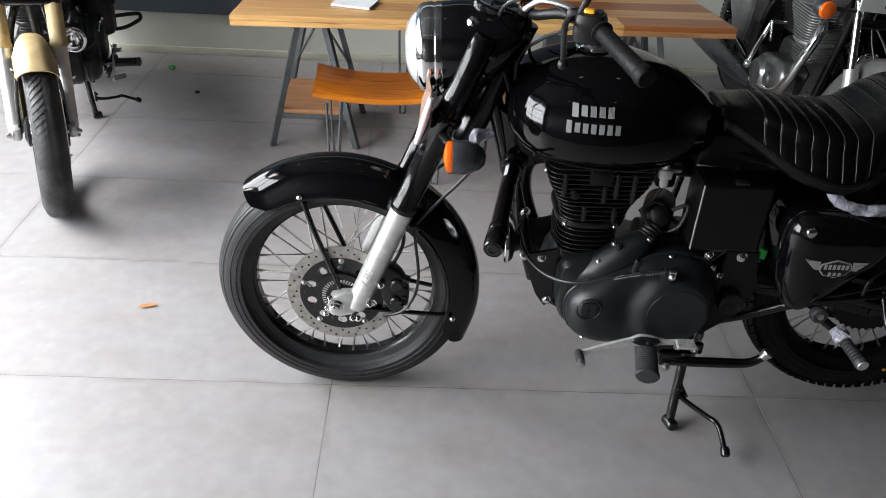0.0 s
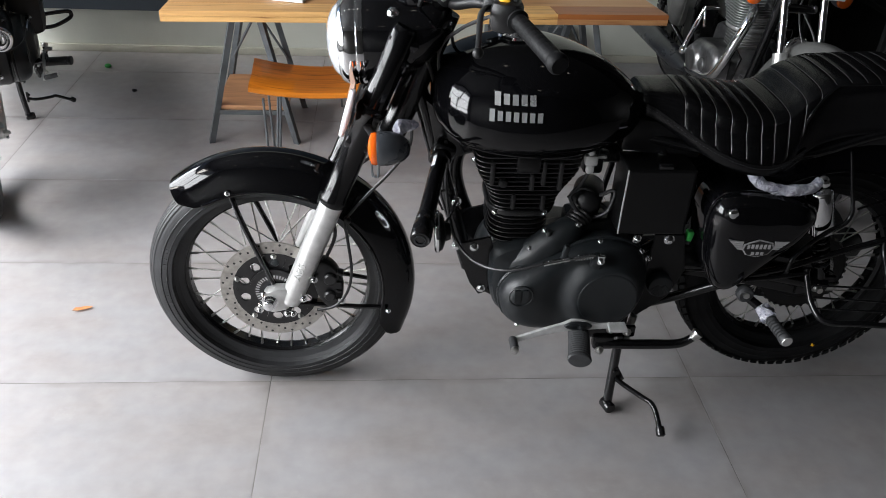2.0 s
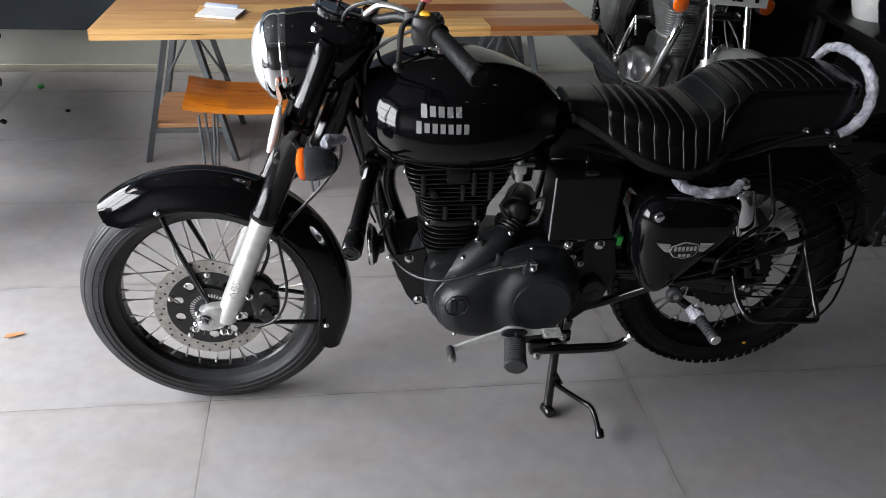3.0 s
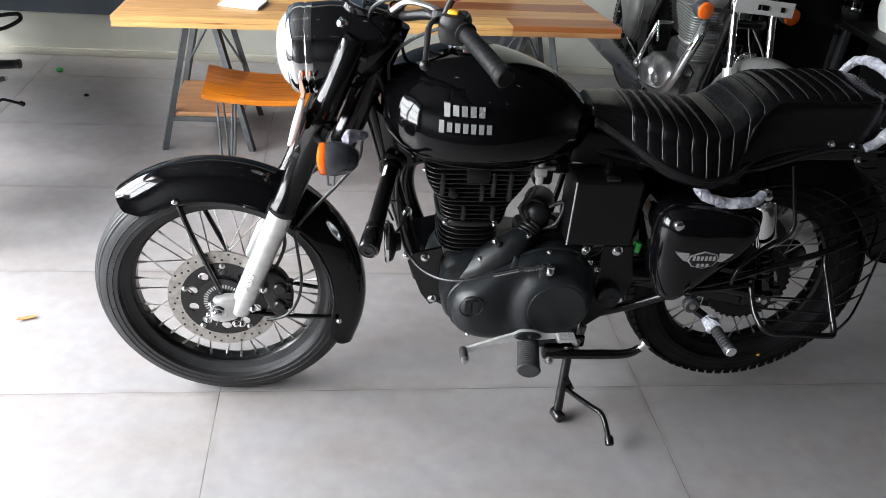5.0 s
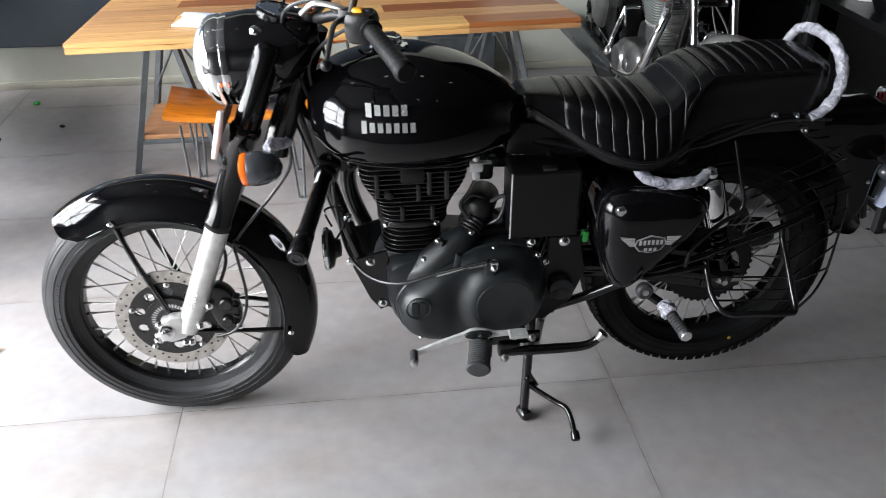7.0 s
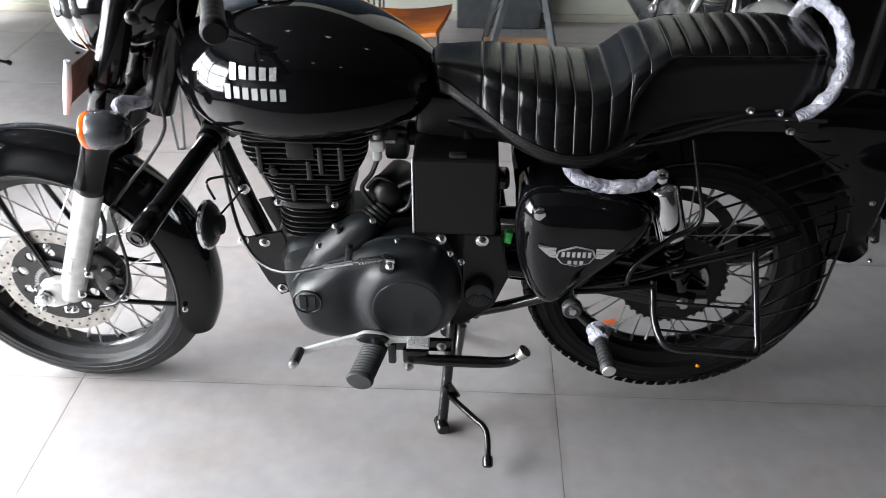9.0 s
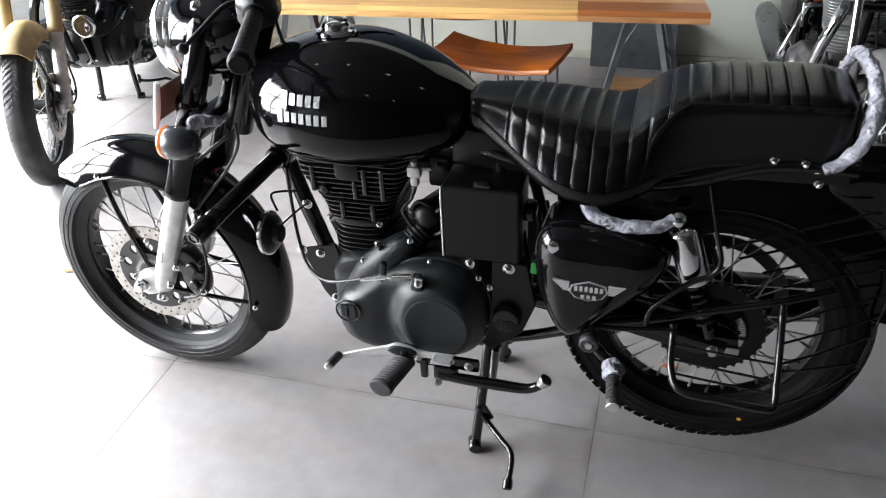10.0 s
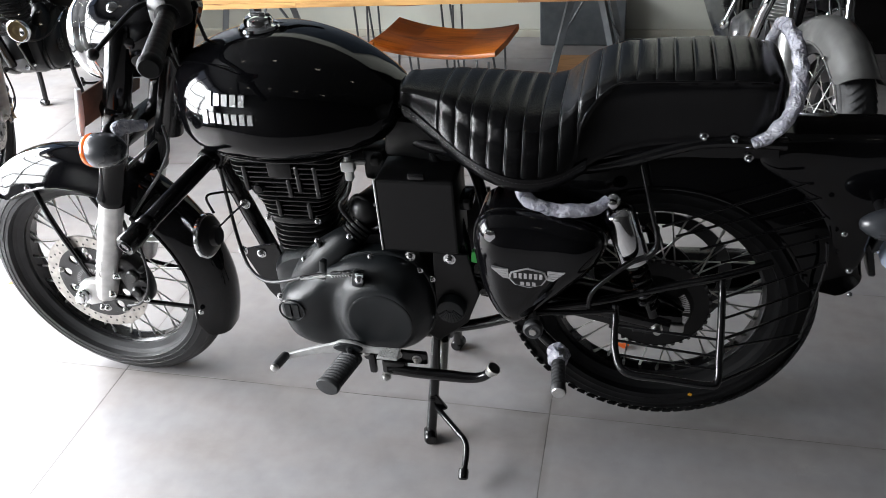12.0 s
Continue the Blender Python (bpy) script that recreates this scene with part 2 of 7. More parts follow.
def tile_material():
    m = material("grey_porcelain_tile", (0.300, 0.292, 0.297), 0.40, spec=1.0, vary=0.04, scale=6, fine=160, bump=0.04, rvary=0.10)
    n, l = m.node_tree.nodes, m.node_tree.links
    b = n["Principled BSDF"]
    old = b.inputs["Base Color"].links[0].from_socket
    tc = n.new("ShaderNodeTexCoord")
    sp = n.new("ShaderNodeTexNoise")
    sp.inputs["Scale"].default_value, sp.inputs["Detail"].default_value = 20, 10
    oi = n.new("ShaderNodeObjectInfo")
    off = n.new("ShaderNodeCombineXYZ")
    mm = n.new("ShaderNodeMath")
    mm.operation, mm.inputs[1].default_value = "MULTIPLY", 53.0
    l.new(oi.outputs["Random"], mm.inputs[0])
    l.new(mm.outputs[0], off.inputs[0])
    l.new(mm.outputs[0], off.inputs[1])
    ad = n.new("ShaderNodeVectorMath")
    ad.operation = "ADD"
    l.new(tc.outputs["Object"], ad.inputs[0])
    l.new(off.outputs[0], ad.inputs[1])
    l.new(ad.outputs[0], sp.inputs[0])
    for node in n:
        if node.type == "MAPPING":
            l.new(ad.outputs[0], node.inputs[0])
    # pale scuffs and dust marks
    st = n.new("ShaderNodeTexNoise")
    st.inputs["Scale"].default_value, st.inputs["Detail"].default_value, st.inputs["Roughness"].default_value = 5.5, 12, 0.78
    l.new(ad.outputs[0], st.inputs[0])
    sm = n.new("ShaderNodeMapRange")
    sm.inputs["From Min"].default_value, sm.inputs["From Max"].default_value = 0.60, 0.74
    sm.inputs["To Min"].default_value, sm.inputs["To Max"].default_value = 1.0, 1.18
    l.new(st.outputs[0], sm.inputs[0])
    vr = n.new("ShaderNodeMapRange")
    vr.inputs["To Min"].default_value, vr.inputs["To Max"].default_value = 0.992, 1.008
    l.new(oi.outputs["Random"], vr.inputs[0])
    mr = n.new("ShaderNodeMapRange")
    mr.inputs["From Min"].default_value, mr.inputs["From Max"].default_value = 0.3, 0.7
    mr.inputs["To Min"].default_value, mr.inputs["To Max"].default_value = 0.92, 1.07
    l.new(sp.outputs[0], mr.inputs[0])
    mu = n.new("ShaderNodeMath")
    mu.operation = "MULTIPLY"
    l.new(mr.outputs[0], mu.inputs[0])
    l.new(vr.outputs[0], mu.inputs[1])
    mu2 = n.new("ShaderNodeMath")
    mu2.operation = "MULTIPLY"
    l.new(mu.outputs[0], mu2.inputs[0])
    l.new(sm.outputs[0], mu2.inputs[1])
    hsv = n.new("ShaderNodeHueSaturation")
    l.new(mu2.outputs[0], hsv.inputs["Value"])
    l.new(old, hsv.inputs["Color"])
    # broad brownish clouds of trodden dirt
    cl = n.new("ShaderNodeTexNoise")
    cl.inputs["Scale"].default_value, cl.inputs["Detail"].default_value, cl.inputs["Roughness"].default_value = 3.2, 7, 0.62
    cm = n.new("ShaderNodeMapping")
    cm.inputs["Scale"].default_value = (0.8, 1.7, 1.0)
    l.new(ad.outputs[0], cm.inputs[0])
    l.new(cm.outputs[0], cl.inputs[0])
    cr = n.new("ShaderNodeValToRGB")
    cr.color_ramp.elements[0].position, cr.color_ramp.elements[0].color = 0.42, (0.985, 0.945, 0.910, 1)
    cr.color_ramp.elements[1].position, cr.color_ramp.elements[1].color = 0.62, (1.0, 1.0, 1.0, 1)
    e = cr.color_ramp.elements.new(0.30)
    e.color = (0.89, 0.835, 0.79, 1)
    l.new(cl.outputs[0], cr.inputs[0])
    mx = n.new("ShaderNodeMixRGB")
    mx.blend_type, mx.inputs[0].default_value = "MULTIPLY", 1.0
    l.new(hsv.outputs[0], mx.inputs[1])
    l.new(cr.outputs[0], mx.inputs[2])
    # dirt trodden into the margins beside the joints
    sx = n.new("ShaderNodeSeparateXYZ")
    l.new(tc.outputs["Object"], sx.inputs[0])
    gaps = []
    for axis, half in ((0, TX / 2), (1, TY / 2)):
        ab = n.new("ShaderNodeMath")
        ab.operation = "ABSOLUTE"
        l.new(sx.outputs[axis], ab.inputs[0])
        gp = n.new("ShaderNodeMapRange")
        gp.inputs["From Min"].default_value, gp.inputs["From Max"].default_value = half - 0.022, half - 0.002
        l.new(ab.outputs[0], gp.inputs[0])
        gaps.append(gp)
    big = n.new("ShaderNodeMath")
    big.operation = "MAXIMUM"
    l.new(gaps[0].outputs[0], big.inputs[0])
    l.new(gaps[1].outputs[0], big.inputs[1])
    dn = n.new("ShaderNodeTexNoise")
    dn.inputs["Scale"].default_value, dn.inputs["Detail"].default_value = 7.0, 5
    l.new(ad.outputs[0], dn.inputs[0])
    dm = n.new("ShaderNodeMapRange")
    dm.inputs["From Min"].default_value, dm.inputs["From Max"].default_value = 0.40, 0.62
    dm.inputs["To Max"].default_value = 0.55
    l.new(dn.outputs[0], dm.inputs[0])
    df = n.new("ShaderNodeMath")
    df.operation = "MULTIPLY"
    l.new(big.outputs[0], df.inputs[0])
    l.new(dm.outputs[0], df.inputs[1])
    dx = n.new("ShaderNodeMixRGB")
    dx.inputs[2].default_value = (0.16, 0.145, 0.130, 1)
    l.new(df.outputs[0], dx.inputs[0])
    l.new(mx.outputs[0], dx.inputs[1])
    l.new(dx.outputs[0], b.inputs["Base Color"])
    return m


TILE = tile_material()
GROUT = material("tile_grout", (0.215, 0.203, 0.188), 0.8, vary=0.6, scale=5)

# ---- shape tools ----


class Shape:
    """Gathers vertices and faces of one mesh."""

    def __init__(self):
        self.v, self.f = [], []

    def add(self, verts, faces):
        k = len(self.v)
        self.v += [tuple(p) for p in verts]
        self.f += [tuple(k + i for i in q) for q in faces]
        return self

    def rings(self, rings, closed=True, caps=True):
        n = len(rings[0])
        verts = [p for r in rings for p in r]
        faces = []
        for i in range(len(rings) - 1):
            for j in range(n if closed else n - 1):
                a, b = i * n + j, i * n + (j + 1) % n
                faces.append((a, b, b + n, a + n))
        if caps and closed:
            faces.append(tuple(reversed(range(n))))
            faces.append(tuple(range((len(rings) - 1) * n, len(rings) * n)))
        return self.add(verts, faces)

    def tube(self, pts, r, seg=12, smooth=6, caps=True, wob=0.0, flat=1.0):
        """A round bar through the points; r a number, or one for each point."""
        pts = [Vector(p) for p in pts]
        rr = [r] * len(pts) if not hasattr(r, "__len__") else list(r)
        if smooth > 1 and len(pts) > 2:
            out, ro = [], []
            for i in range(len(pts) - 1):
                p0, p1, p2, p3 = pts[max(i - 1, 0)], pts[i], pts[i + 1], pts[min(i + 2, len(pts) - 1)]
                for s in range(smooth):
                    t = s / smooth
                    out.append(0.5 * ((2 * p1) + (p2 - p0) * t + (2 * p0 - 5 * p1 + 4 * p2 - p3) * t * t + (3 * p1 - p0 - 3 * p2 + p3) * t**3))
                    ro.append(rr[i] * (1 - t) + rr[i + 1] * t)
            pts, rr = out + [pts[-1]], ro + [rr[-1]]
        rings, side = [], None
        for i, p in enumerate(pts):
            d = (pts[min(i + 1, len(pts) - 1)] - pts[max(i - 1, 0)]).normalized()
            if side is None:
                side = d.orthogonal().normalized()
            side = (side - d * side.dot(d)).normalized()
            up = d.cross(side)
            rad = rr[i]
            ring = []
            for j in range(seg):
                a = 2 * math.pi * j / seg
                q = rad * (1 + (wob * noise.noise(p * 60 + Vector((math.cos(a), math.sin(a), 3.0)) * 1.3) if wob else 0))
                ring.append(p + side * (q * math.cos(a)) + up * (q * flat * math.sin(a)))
            rings.append(ring)
        return self.rings(rings, caps=caps)

    def rod(self, a, b, r, seg=12, r2=None):
        return self.tube([a, b], [r, r if r2 is None else r2], seg, 1)

    def lathe(self, profile, origin, axis, seg=32, closed=False, caps=True):
        """profile: (radius, along the axis)."""
        o, d = Vector(origin), Vector(axis).normalized()
        s = d.orthogonal().normalized()
        u = d.cross(s)
        rings = []
        for r, h in profile:
            rings.append([o + d * h + (s * math.cos(2 * math.pi * j / seg) + u * math.sin(2 * math.pi * j / seg)) * max(r, 1e-4) for j in range(seg)])
        if closed:
            rings.append(rings[0])
        return self.rings(rings, caps=caps and not closed)

    def slab(self, outline, to3d, lo, hi, bevel=0.0, dome=0.0):
        """An outline (u, v) made solid from lo to hi along w, with rounded edges; dome swells the hi side."""
        n = len(outline)
        pts = [Vector(p) for p in outline]
        area2 = sum(pts[i].x * pts[(i + 1) % n].y - pts[(i + 1) % n].x * pts[i].y for i in range(n))
        if area2 < 0:
            pts.reverse()
        norm = []
        for i in range(n):
            e1, e2 = (pts[i] - pts[i - 1]).normalized(), (pts[(i + 1) % n] - pts[i]).normalized()
            nn = Vector((-(e1.y + e2.y), e1.x + e2.x))
            norm.append(nn.normalized() / max(0.5, nn.length / 2) if nn.length > 1e-6 else nn)
        c = sum(pts, Vector((0, 0))) / n

        def ring(inset, w, shrink=0.0):
            return [to3d((p + q * inset) * (1 - shrink) + c * shrink, w) for p, q in zip(pts, norm)]

        s = 1 if hi > lo else -1
        rs = [ring(bevel, lo), ring(bevel * 0.3, lo + s * bevel * 0.3), ring(0, lo + s * bevel), ring(0, hi - s * bevel), ring(bevel * 0.3, hi - s * bevel * 0.3), ring(bevel, hi)] if bevel else [ring(0, lo), ring(0, hi)]
        if dome:
            for k in (0.25, 0.5, 0.75, 0.92):
                rs.append(ring(bevel, hi + s * dome * math.sin(k * math.pi / 2), k * 0.9))
        return self.rings(rs)

    def box(self, centre, size, bevel=0.004, turn=(0, 0, 0)):
        m = Euler([radians(a) for a in turn]).to_matrix()
        c = Vector(centre)
        x, y, z = (s / 2 for s in size)
        b = min(bevel, x * 0.9, y * 0.9, z * 0.9)
        out = []
        for sx, sy, a0 in ((1, 1, 0), (-1, 1, 90), (-1, -1, 180), (1, -1, 270)):
            for a in ((0, 45, 90) if b > 0.002 else (45,)):
                t = radians(a0 + a)
                k = b if b > 0.002 else 0
                out.append((sx * (x - k) + k * math.cos(t), sy * (y - k) + k * math.sin(t)))
        return self.slab(out, lambda p, w: c + m @ Vector((p.x, p.y, w)), -z, z, b)

    def ball(self, centre, r, seg=12, squash=(1, 1, 1)):
        c = Vector(centre)
        rings = []
        for i in range(1, seg // 2 + 4):
            t = math.pi * i / (seg // 2 + 4)
            rings.append([c + Vector((r * squash[0] * math.sin(t) * math.cos(a), r * squash[1] * math.sin(t) * math.sin(a), r * squash[2] * math.cos(t))) for a in (2 * math.pi * j / seg for j in range(seg))])
        return self.rings(rings)

    def bolt(self, at, axis, r=0.007, h=0.006):
        """A hexagon head on a washer."""
        self.lathe([(r * 1.28, 0), (r * 1.28, h * 0.25), (r * 1.05, h * 0.32)], at, axis, 16)
        self.lathe([(r, h * 0.3), (r, h * 0.9), (r * 0.8, h * 1.05)], at, axis, 6)
        return self.lathe([(r * 0.72, h * 1.0), (r * 0.66, h * 1.25), (r * 0.40, h * 1.45), (r * 0.05, h * 1.5)], at, axis, 12)

    def mesh(self, name, mat, smooth=40):
        me = bpy.data.meshes.new(name)
        me.from_pydata(self.v, [], self.f)
        me.materials.append(mat)
        bm = bmesh.new()
        bm.from_mesh(me)
        bmesh.ops.recalc_face_normals(bm, faces=bm.faces)
        # soft edges, but a broad flat face keeps its own normal beside a narrow bevel
        for f in bm.faces:
            f.smooth = True
        size = {f.index: f.calc_area() for f in bm.faces}
        for e in bm.edges:
            if len(e.link_faces) == 2:
                a, b = (size[f.index] + 1e-12 for f in e.link_faces)
                turn = e.calc_face_angle(0.0)
                e.smooth = not (turn > radians(smooth) or (turn > 0.14 and max(a / b, b / a) > 25 and min(a, b) / max(e.calc_length(), 1e-6) < 0.0048))
        bm.to_mesh(me)
        bm.free()
        return me


def XZ(p, w):
    return Vector((p.x, w, p.y))


def XY(p, w):
    return Vector((p.x, p.y, w))


def part(name, shape, mat, parent, label="", smooth=40):
    ob = new(name, shape.mesh(name, mat, smooth))
    ob.parent = parent
    return tagged(ob, label) if label else ob


def lettering(words, size):
    """Raised words in the built-in font, as a mesh lying in the xy plane."""
    cu = bpy.data.curves.new(words, "FONT")
    cu.body, cu.size, cu.extrude = words, size, 0.0006
    cu.align_x, cu.align_y = "LEFT", "CENTER"
    ob = bpy.data.objects.new(words, cu)
    me = bpy.data.meshes.new_from_object(ob)
    bpy.data.objects.remove(ob)
    bpy.data.curves.remove(cu)
    return me


def part_mesh(name, me, mat, parent, label=""):
    me.materials.clear()
    me.materials.append(mat)
    ob = new(name, me)
    ob.parent = parent
    if label:
        tagged(ob, label)
    return ob


def repeat(name, me, parent, m):
    ob = new(name, me)
    ob.parent = parent
    ob.matrix_basis = m
    return ob


def thing(name, label, category, group="", kind="", at=None):
    ob = new(name)
    ob.empty_display_size = 0.05
    if at is not None:
        ob.matrix_basis = at
    return tagged(ob, label, category, group, kind)


def solid(name, shape, mat, label, category, group="", kind="", smooth=40):
    return tagged(new(name, shape.mesh(name, mat, smooth)), label, category, group, kind)


def curve_pts(keys, n):
    """Smooth table: keys of (x, a, b, ...) sampled at n even steps of x."""
    ks = np.array(keys, float)
    xs = np.linspace(ks[0, 0], ks[-1, 0], n)
    d = np.gradient(ks[:, 1:], ks[:, 0], axis=0)
    out = []
    for x in xs:
        i = min(max(int(np.searchsorted(ks[:, 0], x)) - 1, 0), len(ks) - 2)
        h = ks[i + 1, 0] - ks[i, 0]
        t = (x - ks[i, 0]) / h
        a, b, da, db = ks[i, 1:], ks[i + 1, 1:], d[i] * h, d[i + 1] * h
        out.append((x, *((2 * t**3 - 3 * t**2 + 1) * a + (t**3 - 2 * t**2 + t) * da + (3 * t**2 - 2 * t**3) * b + (t**3 - t**2) * db)))
    return out


def smooth_loop(pts, n):
    """A closed smooth line through the points, n steps in all, evenly spaced."""
    k = len(pts)
    fine = []
    for i in range(k):
        p0, p1, p2, p3 = (Vector(pts[(i + j) % k]) for j in (-1, 0, 1, 2))
        for q in range(12):
            t = q / 12
            fine.append(0.5 * ((2 * p1) + (p2 - p0) * t + (2 * p0 - 5 * p1 + 4 * p2 - p3) * t * t + (3 * p1 - p0 - 3 * p2 + p3) * t**3))
    run = [0.0]
    for i in range(len(fine)):
        run.append(run[-1] + (fine[(i + 1) % len(fine)] - fine[i]).length)
    out, j = [], 0
    for i in range(n):
        d = run[-1] * i / n
        while run[j + 1] < d:
            j += 1
        t = (d - run[j]) / max(run[j + 1] - run[j], 1e-9)
        out.append(fine[j].lerp(fine[(j + 1) % len(fine)], t))
    return out


def step(a, b, x):
    t = min(1.0, max(0.0, (x - a) / (b - a)))
    return t * t * (3 - 2 * t)


def swollen(pts, centre, base, wall, depth, edge, sgn=-1, swell=None, n=88, k=20):
    """A cast or pressed cover: upright wall along a smooth outline, rolling over into a swollen face."""
    loop, c = smooth_loop(pts, n), Vector(centre)
    rings = [[Vector((p.x, sgn * base, p.y)) for p in loop], [Vector((p.x, sgn * wall, p.y)) for p in loop]]
    for i in range(1, k + 1):
        inward = (i / k) ** 1.5 * 0.985
        ring = []
        for p in loop:
            q = p.lerp(c, inward)
            d = min(1.0, (p - q).length / edge)
            h = depth * math.sqrt(max(0.0, 1 - (1 - d) ** 2))
            if swell:
                h += swell(q.x, q.y) * step(0.0, 1.0, d)
            ring.append(Vector((q.x, sgn * (wall + h), q.y)))
        rings.append(ring)
    return Shape().rings(rings)


def arc(cx, cz, r, a0, a1, n):
    return [(cx + r * math.cos(radians(a0 + (a1 - a0) * i / n)), cz + r * math.sin(radians(a0 + (a1 - a0) * i / n))) for i in range(n + 1)]

# ---- the setting ----


def plank_wall(name, x0, x1, y0, y1, z0, z1, mat, label, kind="structure"):
    s = Shape().box(((x0 + x1) / 2, (y0 + y1) / 2, (z0 + z1) / 2), (abs(x1 - x0), abs(y1 - y0), abs(z1 - z0)), 0.0)
    return solid(name, s, mat, label, "wall", kind=kind)


plank_wall("wall_north", XW, XR, YB, YB + 0.18, 0, ZC, WALLP, "painted grey-green showroom back wall")
# these two walls are unseen, made near-black to darken reflections
plank_wall("wall_east", XR, XR + 0.18, YF, YB + 0.18, 0, ZC, DARKW, "unseen dark grey end wall, kept dark to lower reflections")
plank_wall("wall_south", XW, XR, YF - 0.18, YF, 0, ZC, DARKW, "unseen dark grey wall close behind the camera, added to darken reflections")
tagged(solid("ceiling", Shape().box(((XW + XR) / 2, (YF + YB) / 2, ZC + 0.1), (XR - XW + 0.6, YB - YF + 0.6, 0.2), 0), CEIL, "plain dark grey showroom ceiling", "ceiling"), kind="structure")
solid("wall_panel", Shape().box((-0.62, YB - 0.012, 0.232 + 1.2), (3.6, 0.03, 2.4), 0.003), NAVY, "slate blue smooth panel on the back wall", "wall panel", kind="structure")
# added strip, slightly browner than the wall, which has no skirting
solid("baseboard", Shape().box((1.4, YB - 0.006, 0.02), (7.6, 0.016, 0.04), 0.003), WALLFOOT, "low brownish strip along the foot of the wall", "baseboard", kind="structure")

ground = Shape().add([(-400, -400, -0.16), (400, -400, -0.16), (400, 400, -0.16), (-400, 400, -0.16)], [(0, 1, 2, 3)])
solid("ground", ground, PAVE, "pale paved ground outside the showroom", "ground", kind="structure")

# unseen pier, added to cut daylight on the camera's side
plank_wall("wall_west", XW - 0.09, XW + 0.09, YF, -2.35, 0, ZC, DARKW, "unseen dark grey pier, added to trim the light from the front")

# small round lamps let into the ceiling
down = thing("ceiling_light", "small round recessed downlight in the ceiling", "ceiling light", "downlights in the ceiling", at=pose(-1.6, -1.9, ZC - 0.006))
part("trim_ring", Shape().lathe([(0.058, 0.006), (0.060, 0.0), (0.055, -0.006), (0.048, -0.004), (0.046, 0.006)], (0, 0, 0), (0, 0, 1), 28, closed=True), WHITE, down)
part("diffuser", Shape().lathe([(0.0465, 0.003), (0.002, 0.003)], (0, 0, 0), (0, 0, 1), 24), GLOW, down)
for i in range(5):
    for j in range(2):
        if i or j:
            copy_thing(down, pose(-1.6 + 0.95 * i, -1.9 + 2.1 * j, ZC - 0.006))

# tall front of the showroom: sill, mullions and transoms
win = thing("window_1", "tall dark-framed shop front open to daylight", "window", kind="structure", at=pose(XW, 0, 0))
fr = Shape()
fr.box((0, (YB - 2.35) / 2, 0.05), (0.08, YB + 2.35, 0.10), 0.004)
fr.box((0, (YB - 2.35) / 2, ZC - 0.05), (0.08, YB + 2.35, 0.10), 0.004)
part("window_frame", fr, ALUF, win)
bar_v = Shape().box((0, 0, ZC / 2), (0.06, 0.05, ZC - 0.2), 0.004).mesh("mullion", ALUF)
for i in range(6):
    repeat("mullion", bar_v, win, pose(0, -2.32 + i * 0.98, 0))
bar_h = Shape().box((0, 0, 0), (0.05, 0.928, 0.04), 0.004).mesh("transom", ALUF)
for i in range(5):
    for z in (0.95, 1.75, 2.45):
        repeat("transom", bar_h, win, pose(0, -2.32 + (i + 0.5) * 0.98, z))

clear = bpy.data.materials.new("window_glass")
clear.use_nodes = True
cn, cl_ = clear.node_tree.nodes, clear.node_tree.links
cn.remove(cn["Principled BSDF"])
see, shine, both = cn.new("ShaderNodeBsdfTransparent"), cn.new("ShaderNodeBsdfGlossy"), cn.new("ShaderNodeMixShader")
shine.inputs["Roughness"].default_value, both.inputs[0].default_value = 0.01, 0.05
cl_.new(see.outputs[0], both.inputs[1])
cl_.new(shine.outputs[0], both.inputs[2])
cl_.new(both.outputs[0], cn["Material Output"].inputs[0])
for i in range(5):
    for z0, z1 in ((0.10, 0.93), (0.97, 1.73), (1.77, 2.43), (2.47, ZC - 0.10)):
        part("pane", Shape().box((0, -2.32 + (i + 0.5) * 0.98, (z0 + z1) / 2), (0.008, 0.928, z1 - z0), 0), clear, win)


# ---- the black motorcycle and its two neighbours ----


